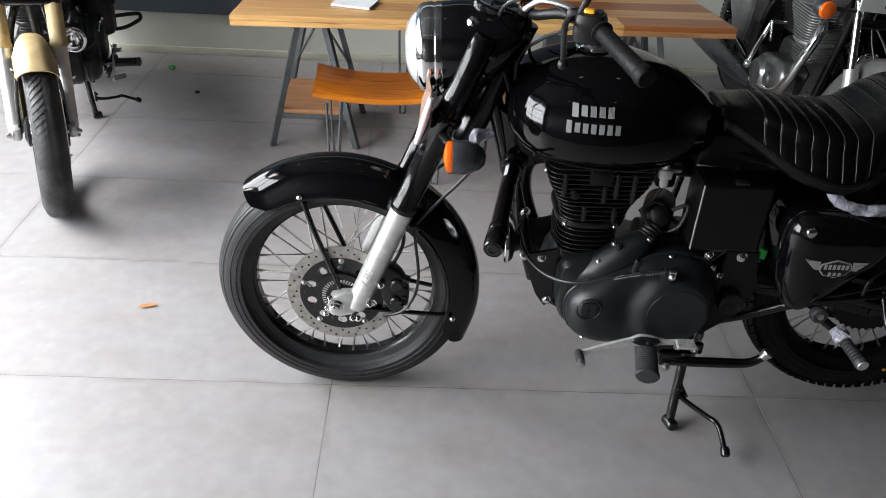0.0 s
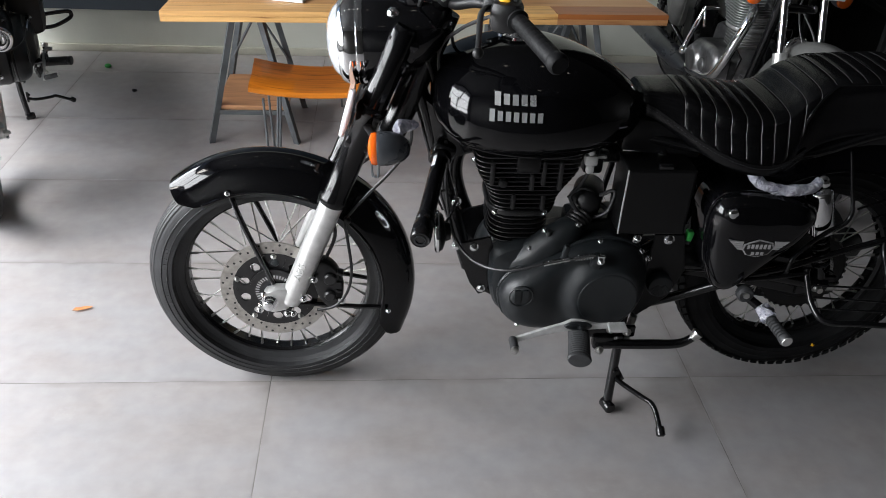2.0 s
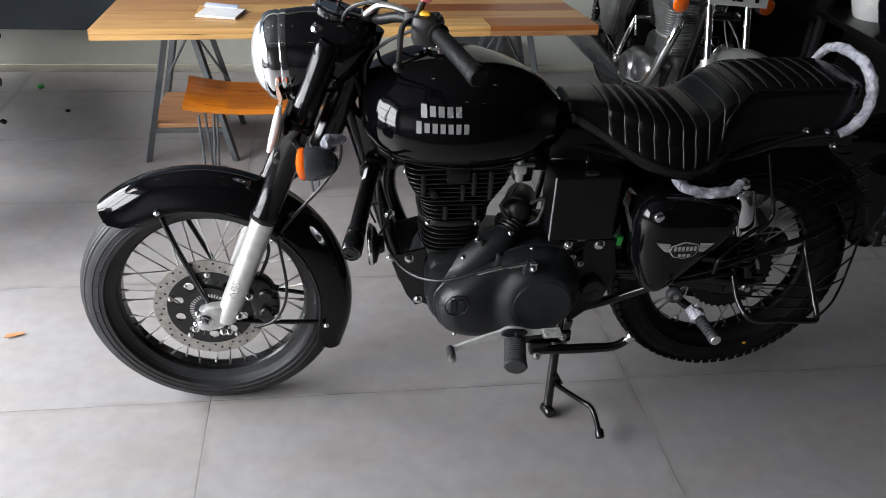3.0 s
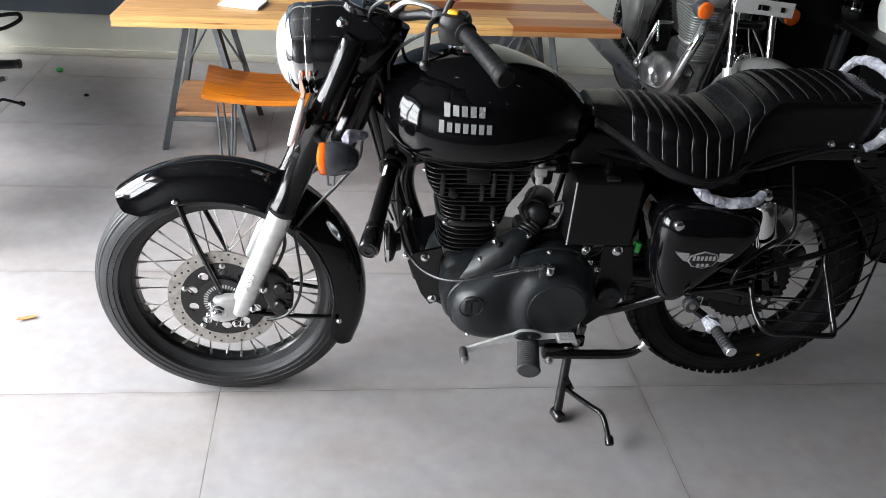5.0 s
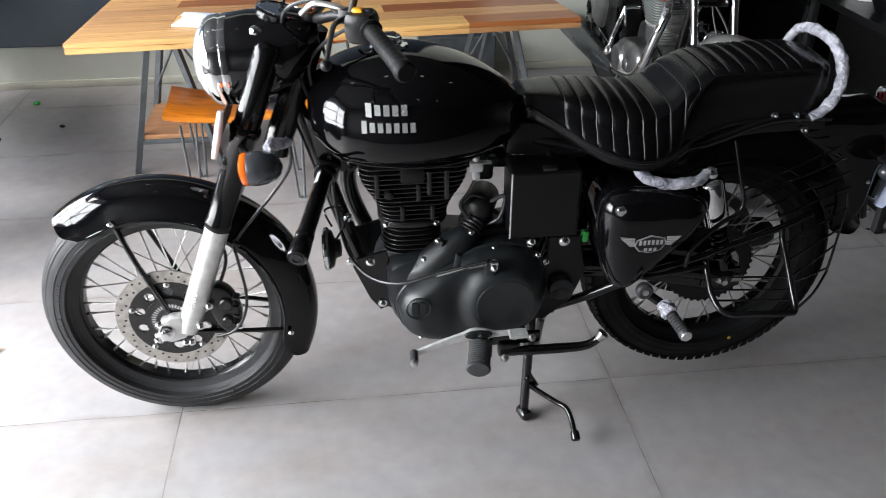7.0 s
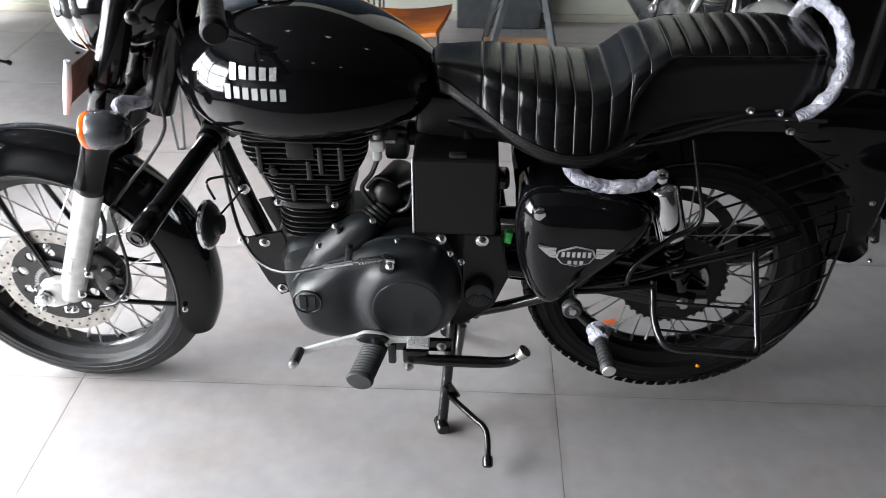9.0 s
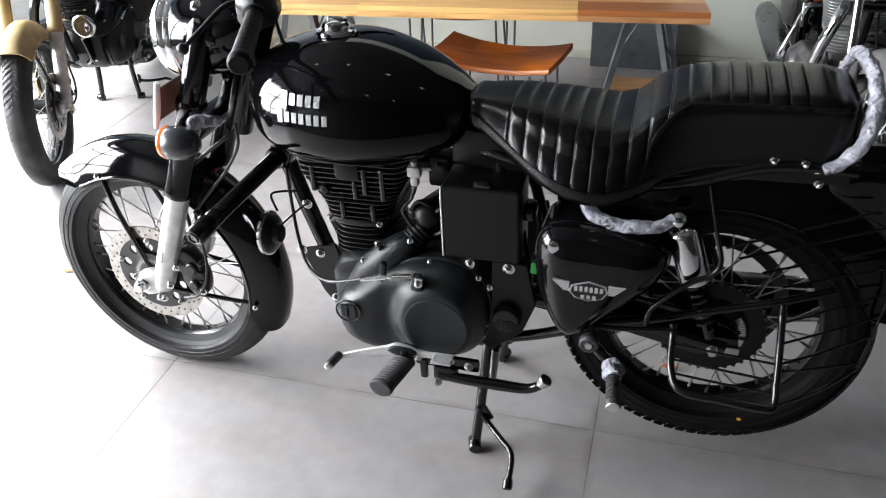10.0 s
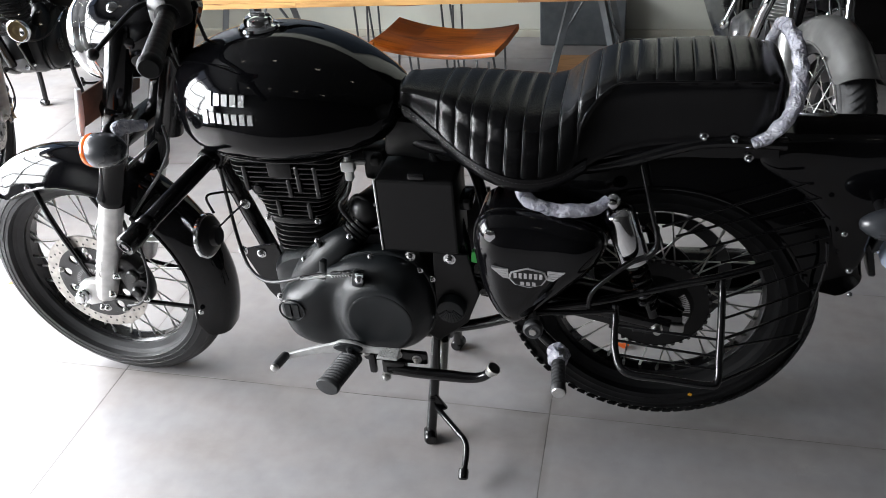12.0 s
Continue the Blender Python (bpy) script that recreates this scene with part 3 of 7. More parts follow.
def wheel(bike, name, cx, cz, R, width, rim_r, mats, tread, disc_r, label):
    """Spoked wheel: hub is the part; tyre, rim, spokes and disc hang on it."""
    Y = (0, 1, 0)
    c = (cx, 0, cz)
    hub = Shape()
    hub.lathe([(0.028, -0.075), (0.05, -0.07), (0.05, -0.045), (0.03, -0.035), (0.03, 0.035), (0.055, 0.045), (0.055, 0.065), (0.025, 0.075)], c, Y, 32)
    hub = part(name, hub, mats["hub"], bike, label)
    w = width / 2
    r0 = rim_r + 0.012
    side = [(r0 - 0.006, -w * 0.62), (r0 + 0.003, -w * 0.74)]
    n_s = 110 if tread == "rib" else 24
    for i in range(n_s + 1):
        t = math.pi / 2 * i / n_s
        u, q = -math.cos(t) ** 0.8 if i < n_s else 0.0, math.sin(t) ** 0.9
        r = r0 + 0.006 + (R - r0 - 0.006) * q
        h = w * u
        # moulded bead lines on the side wall, long grooves in the tread
        if 0.16 < q < 0.20 or 0.40 < q < 0.43:
            h *= 1.035
        if tread == "rib" and q > 0.60:
            k = (abs(u) * 8.4) % 1.0
            if abs(k - 0.5) < 0.15:
                r -= 0.0042 * (0.4 + 0.6 * q)
                h *= 0.985
        side.append((r, h))
    prof = side + [(r, -h) for r, h in reversed(side[:-1])]
    prof += [(r0 - 0.02, w * 0.5), (r0 - 0.02, -w * 0.5)]
    ty = Shape().lathe(prof, c, Y, 96, closed=True)
    if tread == "block":
        nb = 76
        for k in range(nb):
            a = 2 * math.pi * k / nb
            for row, (u, rr, tw, ln) in enumerate(((-0.78, R * 0.968, 32, 0.022), (-0.40, R * 0.992, 10, 0.024), (0.0, R, 0, 0.020), (0.40, R * 0.992, -10, 0.024), (0.78, R * 0.968, -32, 0.022))):
                b = a + (math.pi / nb if row % 2 else 0)
                d = Vector((math.cos(b), 0, math.sin(b)))
                tdir = Vector((-math.sin(b), 0, math.cos(b)))
                nrm = (d * math.cos(radians(tw)) + Vector((0, -math.sin(radians(tw)), 0))).normalized()
                sd = tdir.cross(nrm)
                o = Vector(c) + d * rr + Vector((0, w * u, 0))
                hw, hl = w * 0.165, ln * 0.46
                vs = []
                for up, sc in ((-0.004, 1.0), (0.0010, 0.90)):
                    for sx, sy in ((-1, -1), (1, -1), (1, 1), (-1, 1)):
                        vs.append(o + nrm * up + sd * (hw * sc * sx) + tdir * (hl * sc * sy + 0.004 * sx))
                ty.add(vs, [(4, 5, 6, 7), (0, 1, 5, 4), (1, 2, 6, 5), (2, 3, 7, 6), (3, 0, 4, 7)])
    if tread == "directional":
        nb = 80
        for k in range(nb):
            a = 2 * math.pi * k / nb
            for sgn in (-1, 1):
                vs = []
                for i in range(5):
                    u = 0.08 + 0.78 * i / 4
                    b = a + 0.11 * i / 4
                    d = Vector((math.cos(b), 0, math.sin(b)))
                    td = Vector((-math.sin(b), 0, math.cos(b)))
                    rad = r0 + (R - r0) * (0.18 + 0.82 * math.sqrt(max(0.0, 1 - u**2.6)))
                    for off in (-0.0083, 0.0083):
                        vs.append(Vector(c) + d * (rad + 0.0045) + td * off * 0.86 + Vector((0, sgn * w * u, 0)))
                ty.add(vs, [(2 * i, 2 * i + 1, 2 * i + 3, 2 * i + 2) for i in range(4)])
    if tread == "rib":
        # raised moulded marks on the side wall
        rnd = random.Random(3)
        a = 0.0
        while a < 6.2:
            if 0.5 < a % 2.1 < 1.35:
                d, td = Vector((math.cos(a), 0, math.sin(a))), Vector((-math.sin(a), 0, math.cos(a)))
                hw_, ln = rnd.uniform(0.002, 0.007), rnd.uniform(0.003, 0.006)
                o = Vector(c) + d * (r0 + 0.022 + rnd.uniform(-0.003, 0.003))
                vs = [o + d * (sx * ln) + td * (sy * hw_) + Vector((0, -w * (0.985 - 0.020 * sx) - up, 0)) for up in (-0.004, 0.0008) for sx, sy in ((-1, -1), (1, -1), (1, 1), (-1, 1))]
                ty.add(vs, [(4, 5, 6, 7), (0, 1, 5, 4), (1, 2, 6, 5), (2, 3, 7, 6), (3, 0, 4, 7)])
            a += rnd.uniform(0.035, 0.085)
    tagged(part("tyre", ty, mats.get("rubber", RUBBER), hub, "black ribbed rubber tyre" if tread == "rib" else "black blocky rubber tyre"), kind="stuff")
    rw = w * 0.66
    rim = Shape().lathe([(rim_r + 0.014, -rw), (rim_r + 0.016, -rw + 0.004), (rim_r + 0.002, -rw + 0.006), (rim_r - 0.004, -rw * 0.55), (rim_r - 0.016, -rw * 0.35), (rim_r - 0.016, rw * 0.35), (rim_r - 0.004, rw * 0.55), (rim_r + 0.002, rw - 0.006), (rim_r + 0.016, rw - 0.004), (rim_r + 0.014, rw), (rim_r + 0.006, rw * 0.5), (rim_r - 0.008, 0), (rim_r + 0.006, -rw * 0.5)], c, Y, 72, closed=True)
    part("rim", rim, mats["rim"], hub)
    sp = Shape()
    L = rim_r - 0.016
    sp.rod((0, 0, 0), (0, 0, 1), 0.0019, 6)
    me = sp.mesh("spoke", STEEL)
    nip = Shape().rod((0, 0, 0), (0, 0, 0.018), 0.0036, 6).mesh("nipple", STEEL)
    n = 36
    for k in range(n):
        sgn = -1 if k % 2 else 1
        lean = (0.62 if (k // 2) % 2 else -0.62)
        a = 2 * math.pi * (k + 0.5) / n
        p1 = Vector((cx + L * math.cos(a), sgn * 0.006, cz + L * math.sin(a)))
        p0 = Vector((cx + 0.05 * math.cos(a + lean * 1.5), sgn * 0.055, cz + 0.05 * math.sin(a + lean * 1.5)))
        d = p1 - p0
        q = d.to_track_quat("Z", "Y").to_matrix().to_4x4()
        repeat("spoke", me, hub, Matrix.Translation(p0) @ q @ Matrix.Diagonal((1, 1, d.length, 1)))
        repeat("spoke_nipple", nip, hub, Matrix.Translation(p1 - d.normalized() * 0.016) @ q)
    if disc_r:
        yd = -0.062
        ring = Shape()
        seg = 72
        ring.lathe([(disc_r, yd - 0.0022), (disc_r, yd + 0.0022), (disc_r * 0.76, yd + 0.0022), (disc_r * 0.76, yd - 0.0022)], c, Y, seg, closed=True)
        part("brake_disc", ring, DISC, hub, "drilled steel brake disc")
        holes = Shape()
        for k in range(48):
            a = 2 * math.pi * k / 48
            rr = disc_r * (0.83 + 0.06 * (k % 3))
            holes.lathe([(0.0032, 0), (0.0032, 0.0004)], (cx + rr * math.cos(a), yd - 0.0027, cz + rr * math.sin(a)), Y, 8)
        tagged(part("disc_hole", holes, CABLE, hub), kind="stuff")
        car = Shape()
        r1, r2 = disc_r * 0.77, disc_r * 0.42
        k2 = 10
        car.lathe([(r1, yd - 0.004), (r1, yd + 0.002), (r1 * 0.9, yd + 0.002), (r1 * 0.9, yd - 0.004)], c, Y, 48, closed=True)
        car.lathe([(r2 * 1.12, yd - 0.012), (r2 * 1.12, yd + 0.002), (r2 * 0.55, yd + 0.002), (r2 * 0.55, yd - 0.012)], c, Y, 48, closed=True)
        # carrier web with round lightening holes
        lo, hi, rh, half = r2 * 1.1, r1 * 0.91, 0.0125, math.pi / k2
        nf = 40
        for k in range(k2):
            a = 2 * math.pi * (k + 0.5) / k2
            hc = Vector((math.cos(a), math.sin(a))) * (lo + hi) / 2
            ins, outs = [], []
            for i in range(nf):
                f = 2 * math.pi * i / nf
                u = Vector((math.cos(f), math.sin(f)))
                t = rh
                while t < 0.06:
                    q = hc + u * (t + 0.0005)
                    off = (math.atan2(q.y, q.x) - a + math.pi) % (2 * math.pi) - math.pi
                    if not (lo <= q.length <= hi and abs(off) <= half):
                        break
                    t += 0.0005
                ins.append(hc + u * rh)
                outs.append(hc + u * t)
            vs = [Vector((cx + q.x, yd + y, cz + q.y)) for y in (-0.004, 0.002) for q in ins + outs]
            fs = []
            for i in range(nf):
                e = (i + 1) % nf
                fs += [(i, e, nf + e, nf + i), (2 * nf + i, 3 * nf + i, 3 * nf + e, 2 * nf + e), (i, 2 * nf + i, 2 * nf + e, e)]
            car.add(vs, fs)
        part("disc_carrier", car, FIN, hub)
        for k in range(5):
            a = 2 * math.pi * (k + 0.25) / 5
            part("disc_bolt", Shape().bolt((cx + r1 * 0.93 * math.cos(a), yd - 0.004, cz + r1 * 0.93 * math.sin(a)), (0, -1, 0), 0.006, 0.006), STEEL, hub)
        tone = Shape()
        for k in range(40):
            a = 2 * math.pi * k / 40
            d = Vector((math.cos(a), 0, math.sin(a)))
            s2 = Vector((-math.sin(a), 0, math.cos(a)))
            o = Vector((cx, yd - 0.0135, cz))
            tone.add([o + d * 0.040 + s2 * 0.0016, o + d * 0.040 - s2 * 0.0016, o + d * 0.050 - s2 * 0.002, o + d * 0.050 + s2 * 0.002], [(0, 1, 2, 3)])
        part("tone_ring", tone, SILVER, hub)
    return hub


def mudguard(bike, name, cx, cz, r, edge, half, a0, a1, mat, label, n=40, lip=0.012):
    """A deep rounded guard over a wheel: a curved section swept along an arc, with thickness and a rolled rim."""
    s = Shape()
    rings = []
    for i in range(n + 1):
        a = radians(a0 + (a1 - a0) * i / n)
        end = min(1.0, min(i, n - i) / 3.5)
        e = edge + (r - edge) * 0.55 * (1 - math.sqrt(max(0.0, 1 - (1 - end) ** 2)))
        sec = []
        k = 14
        for j in range(k + 1):
            t = -1 + 2 * j / k
            u = math.sin(t * math.pi / 2)
            hgt = r - (r - e) * (abs(u) ** 3.2)
            sec.append((u * half, hgt))
        inner = [(y * 0.955, h - 0.004) for y, h in reversed(sec)]
        sec = [(-half * 1.03, e - lip)] + sec + [(half * 1.03, e - lip)] + [(half * 0.97, e - lip)] + inner + [(-half * 0.97, e - lip)]
        rings.append([Vector((cx + h * math.cos(a), y, cz + h * math.sin(a))) for y, h in sec])
    s.rings(rings)
    # rolled bead along both lower edges
    for side in (-1, 1):
        bead = []
        for i in range(2, n - 1):
            a = radians(a0 + (a1 - a0) * i / n)
            end = min(1.0, min(i, n - i) / 3.5)
            e = edge + (r - edge) * 0.55 * (1 - math.sqrt(max(0.0, 1 - (1 - end) ** 2))) - lip + 0.003
            bead.append((cx + e * math.cos(a), side * half * 1.03, cz + e * math.sin(a)))
        s.tube(bead, 0.0036, 8, 1)
    return part(name, s, mat, bike, label, 35)


def motorcycle(label, at, m, full, steer):
    """Classic single-cylinder machine on its centre stand; local x runs to the rear, y to its right side."""
    bike = thing("motorcycle", label, "motorcycle", "motorcycles in the showroom", at=at)
    paint, eng = m["paint"], m["engine"]
    RX, RZ = 1.40, 0.372

    # black machine: lit rubber in front, darker shaded copy at the rear
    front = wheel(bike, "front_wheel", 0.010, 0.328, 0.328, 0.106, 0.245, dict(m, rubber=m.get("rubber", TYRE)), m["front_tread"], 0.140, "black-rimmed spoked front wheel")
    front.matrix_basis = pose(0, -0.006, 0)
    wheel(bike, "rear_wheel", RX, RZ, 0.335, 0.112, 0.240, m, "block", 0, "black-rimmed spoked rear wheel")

    # -- front end
    def fx(z):
        return 0.048 + 0.395 * (z - 0.309)

    mudguard(bike, "front_mudguard", 0, 0.322, 0.364, 0.292, 0.066, m.get("guard_a", 130), -24, paint, m["guard_label"])
    for sgn, nm in ((-1, "left"), (1, "right")):
        y = sgn * 0.095
        sl = Shape()
        sl.tube([(fx(0.31), y, 0.31), (fx(0.36), y, 0.36), (fx(0.60), y, 0.60)], [0.024, 0.0285, 0.0285], 20, 4)
        sl.box((0.022, y, 0.325), (0.075, 0.036, 0.05), 0.012)
        slider = part("fork_slider", sl, m["slider"], bike, "satin alloy fork slider")
        co = Shape()
        fr_ = m.get("fork_r", 1.0)
        co.lathe([(r * fr_, h) for r, h in ((0.031, -0.004), (0.033, 0.002), (0.033, 0.012), (0.030, 0.02), (0.030, 0.235), (0.033, 0.24), (0.035, 0.25), (0.033, 0.26), (0.029, 0.264), (0.029, 0.44), (0.022, 0.452))], (fx(0.60), y, 0.60), (0.367, 0, 0.93), 28)
        part("fork_cover", co, m["fork"], bike)
        if full and sgn < 0:
            ab = lettering("ABS", 0.030)
            ab = part_mesh("fork_lettering", ab, ALLOY, bike, "ABS in embossed letters")
            u = Vector((0.367, 0, 0.93)).normalized()
            nrm = Vector((-0.30, -0.94, 0.12))
            nrm = (nrm - u * nrm.dot(u)).normalized()
            w = u.cross(nrm)
            base = Vector((fx(0.388), y, 0.388)) + nrm * 0.0290 - w * 0.0 
            ab.matrix_basis = Matrix(((u.x, w.x * -1, nrm.x, base.x), (u.y, w.y * -1, nrm.y, base.y), (u.z, w.z * -1, nrm.z, base.z), (0, 0, 0, 1)))
        ax = Shape()
        ax.lathe([(0.013, 0), (0.013, 0.014)], (0, sgn * 0.106, 0.322), (0, sgn, 0), 6)
        ax.lathe([(0.019, -0.002), (0.019, 0.003)], (0, sgn * 0.106, 0.322), (0, sgn, 0), 20)
        ax.rod((0, sgn * 0.11, 0.322), (0, sgn * 0.128, 0.322), 0.0075, 12)
        part("axle_nut", ax, STEEL, bike)
        if full and sgn < 0:
            part("axle_nut", Shape().lathe([(0.020, 0.0), (0.020, 0.004), (0.0165, 0.004), (0.0165, 0.014), (0.012, 0.016), (0.012, 0.024), (0.005, 0.026)], (0.001, -0.114, 0.320), (0, -1, 0), 12), CHROME, bike)
            clamp = Shape().slab([(-0.030, 0.300), (0.004, 0.286), (0.040, 0.296), (0.062, 0.330), (0.052, 0.362), (0.012, 0.360), (-0.016, 0.346)], XZ, -0.078, -0.112, 0.008)
            part("axle_clamp", clamp, ALLOY, bike, "cast alloy axle clamp")
            for bx, bz in ((-0.014, 0.343), (-0.022, 0.312), (-0.026, 0.296)):
                part("clamp_bolt", Shape().bolt((bx, -0.112, bz), (0, -1, 0), 0.0058, 0.009), CHROME, bike)
        part("mudguard_stay", Shape().tube([(0.008, sgn * 0.082, 0.352), (-0.05, sgn * 0.074, 0.50), (-0.085, sgn * 0.059, 0.596)], 0.0068, 10, 4), FRAME, bike)
        part("mudguard_stay", Shape().tube([(0.02, sgn * 0.085, 0.30), (0.16, sgn * 0.075, 0.285), (0.29, sgn * 0.059, 0.270)], 0.0060, 10, 4), FRAME, bike)
        part("mudguard_bolt", Shape().bolt((-0.087, sgn * 0.072, 0.602), (0, sgn, 0), 0.0055, 0.006), CHROME, bike)
        part("mudguard_bolt", Shape().bolt((0.296, sgn * 0.073, 0.268), (0, sgn, 0), 0.0055, 0.006), CHROME, bike)
    cal = Shape()
    cal.slab(smooth_loop([(0.098, 0.400), (0.128, 0.432), (0.160, 0.415), (0.178, 0.375), (0.182, 0.335), (0.170, 0.300), (0.140, 0.296), (0.118, 0.330), (0.108, 0.365)], 40), XZ, -0.058, -0.098, 0.008)
    cal.lathe([(0.017, 0), (0.017, 0.010), (0.013, 0.014), (0.005, 0.014)], (0.152, -0.096, 0.384), (0, -1, 0), 22)
    cal.lathe([(0.015, 0), (0.015, 0.010), (0.011, 0.014), (0.005, 0.014)], (0.150, -0.096, 0.334), (0, -1, 0), 22)
    for k in range(4):
        cal.box((0.176 - 0.002 * k, -0.090, 0.398 - 0.026 * k), (0.016, 0.026, 0.008), 0.003, (0, 15, 0))
    cp = part("brake_caliper", cal, FIN, bike, "black cast brake caliper")
    for o in ((0.112, -0.108, 0.386), (0.085, -0.112, 0.330), (0.056, -0.112, 0.284), (0.042, -0.112, 0.284), (0.180, -0.110, 0.325)):
        part("caliper_bolt", Shape().bolt(o, (0, -1, 0), 0.0075, 0.008), CHROME, cp)
    part("brake_hose", Shape().tube([(0.135, -0.080, 0.42), (0.165, -0.085, 0.50), (0.16, -0.08, 0.58), (0.20, -0.070, 0.66), (0.30, -0.055, 0.74)], 0.0045, 8, 6), CABLE, bike)
    part("brake_hose", Shape().tube([(0.345, -0.080, 0.79), (0.338, -0.075, 0.73), (0.290, -0.070, 0.66), (0.243, -0.072, 0.607), (0.193, -0.082, 0.545), (0.195, -0.095, 0.505), (0.205, -0.106, 0.42), (0.196, -0.115, 0.36), (0.165, -0.118, 0.315), (0.118, -0.112, 0.296)], 0.0038, 8, 6), CABLE, bike)
    part("hose_clip", Shape().box((0.193, -0.082, 0.545), (0.018, 0.020, 0.012), 0.004, (0, 40, 0)), PLASTIC, bike)
    yk = Shape()
    slim = m.get("fork_r", 1.0) < 1
    yk.box((fx(0.75) + (0.03 if slim else 0), 0, 0.755), (0.03 if slim else 0.06, 0.17 if slim else 0.24, 0.035), 0.012, (0, 21, 0))
    yk.box((fx(0.98) + 0.01, 0, 0.99), (0.07, 0.23, 0.03), 0.012, (0, 21, 0))
    yk.rod((0.30, 0, 0.74), (0.415, 0, 1.03), 0.032, 20)
    part("steering_head", yk, FRAME, bike)

    # headlamp in its nacelle
    na = Shape()
    prof = []
    rings = []
    for x, cz, hz, hy in ((0.222, 0.963, 0.093, 0.093), (0.232, 0.964, 0.097, 0.097), (0.27, 0.967, 0.099, 0.103), (0.32, 0.975, 0.092, 0.108), (0.365, 0.99, 0.078, 0.108), (0.40, 1.005, 0.056, 0.095), (0.425, 1.015, 0.03, 0.06)):
        rings.append([Vector((x, hy * math.cos(a), cz + hz * math.sin(a))) for a in (2 * math.pi * j / 28 for j in range(28))])
    na.rings(rings)
    nac = part("headlamp_nacelle", na, paint, bike, "gloss black headlamp nacelle")
    rimh = Shape().lathe([(0.096, -0.004), (0.099, 0.0), (0.0985, 0.012), (0.0965, 0.014), (0.0965, 0.018), (0.0985, 0.021), (0.0965, 0.040), (0.091, 0.050), (0.084, 0.054), (0.081, 0.051), (0.085, 0.0)], (0.236, 0, 0.962), (-1, 0, -0.06), 48, closed=True)
    part("headlamp_rim", rimh, CHROME, nac, "polished chrome headlamp rim")
    lens = Shape().lathe([(0.083, 0.046), (0.080, 0.056), (0.071, 0.066), (0.056, 0.075), (0.037, 0.081), (0.018, 0.082), (0.002, 0.083)], (0.236, 0, 0.962), (-1, 0, -0.06), 40)
    part("headlamp_lens", lens, m["lens"], nac, "domed clear headlamp glass")
    sp = Shape()
    sp.lathe([(0.054, -0.045), (0.057, -0.006), (0.0585, 0.001), (0.0555, 0.006), (0.051, 0.002)], (0.350, 0, 1.060), (0.30, 0, 1), 36)
    part("speedometer_rim", sp, PAINT, nac)
    part("speedometer_bezel", Shape().lathe([(0.0560, 0.0045), (0.0545, 0.0075), (0.0515, 0.0070), (0.0510, 0.0030)], (0.350, 0, 1.060), (0.30, 0, 1), 36), CHROME, nac)
    part("speedometer_dial", Shape().lathe([(0.052, 0.000), (0.052, 0.0028)], (0.350, 0, 1.060), (0.30, 0, 1), 36), PLASTIC, nac)
    for sgn in (-1, 1):
        part("pilot_lamp", Shape().lathe([(0.010, -0.022), (0.013, -0.006), (0.0135, 0.004), (0.011, 0.011), (0.004, 0.015)], (0.300, sgn * 0.066, 1.038), (-0.75, sgn * 0.3, 0.45), 20), CHROME, nac)
        if full and sgn > 0:
            part("lamp_wrap", Shape().tube([(0.315, sgn * 0.060, 1.030), (0.298, sgn * 0.067, 1.040), (0.284, sgn * 0.073, 1.050)], [0.016, 0.021, 0.012], 16, 6, wob=0.5), FILM, nac, "crumpled clear protective film")
    ig = Shape().lathe([(0.017, -0.01), (0.017, 0.008), (0.0145, 0.011), (0.0115, 0.009)], (0.410, -0.035, 1.066), (0.1, -0.5, 1), 24)
    part("ignition_switch", ig, PLASTIC, bike)
    part("warning_lamp", Shape().lathe([(0.0115, 0.006), (0.0115, 0.0085), (0.0085, 0.0100), (0.0070, 0.0085), (0.003, 0.0090)], (0.410, -0.035, 1.066), (0.1, -0.5, 1), 20), ORANGE, bike)

    # handlebar
    hb = Shape()
    hb.tube([(0.535, -0.245, 1.086), (0.52, -0.19, 1.092), (0.47, -0.12, 1.082), (0.43, -0.06, 1.06), (0.42, 0, 1.055), (0.43, 0.06, 1.06), (0.47, 0.12, 1.085), (0.52, 0.19, 1.10), (0.60, 0.41, 1.06)], 0.011, 12, 6)
    part("handlebar", hb, m["bar"], bike)
    for sgn in (-1, 1):
        a, b = Vector((0.538, sgn * 0.240, 1.084)), Vector((0.596, sgn * 0.409, 1.056))
        gp = Shape()
        d = (b - a)
        prof = [(0.021, 0), (0.022, 0.006), (0.0165, 0.010)]
        for k in range(9):
            h = 0.012 + 0.150 * k / 9
            prof += [(0.0162 + 0.0002 * k, h), (0.01632 + 0.0002 * k, h + 0.004), (0.01632 + 0.0002 * k, h + 0.0145), (0.01618 + 0.0002 * k, h + 0.0152)]
        prof += [(0.0190, 0.166), (0.0200, 0.170), (0.0200, 0.181), (0.016, 0.186)]
        gp.lathe(prof, a, d, 24)
        part("grip", gp, RUBBER, bike, "black rubber handlebar grip")
        sw = Shape()
        o = Vector((0.522, sgn * 0.205, 1.082))
        sw.box(o, (0.060, 0.064, 0.062), 0.016, (0, 0, sgn * 18))
        swb = part("switch_box", sw, PLASTIC, bike)
        kn = Shape().box(o + Vector((-0.006, sgn * 0.008, 0.031)), (0.022, 0.018, 0.012), 0.004, (0, 0, sgn * 18))
        part("switch_knob", kn, YELLOW if sgn < 0 else RED, swb)
        kn2 = Shape().box(o + Vector((0.014, sgn * 0.004, 0.029)), (0.014, 0.02, 0.01), 0.003, (0, 0, sgn * 18))
        part("switch_button", kn2, GRIP, swb)
        lv = Shape()
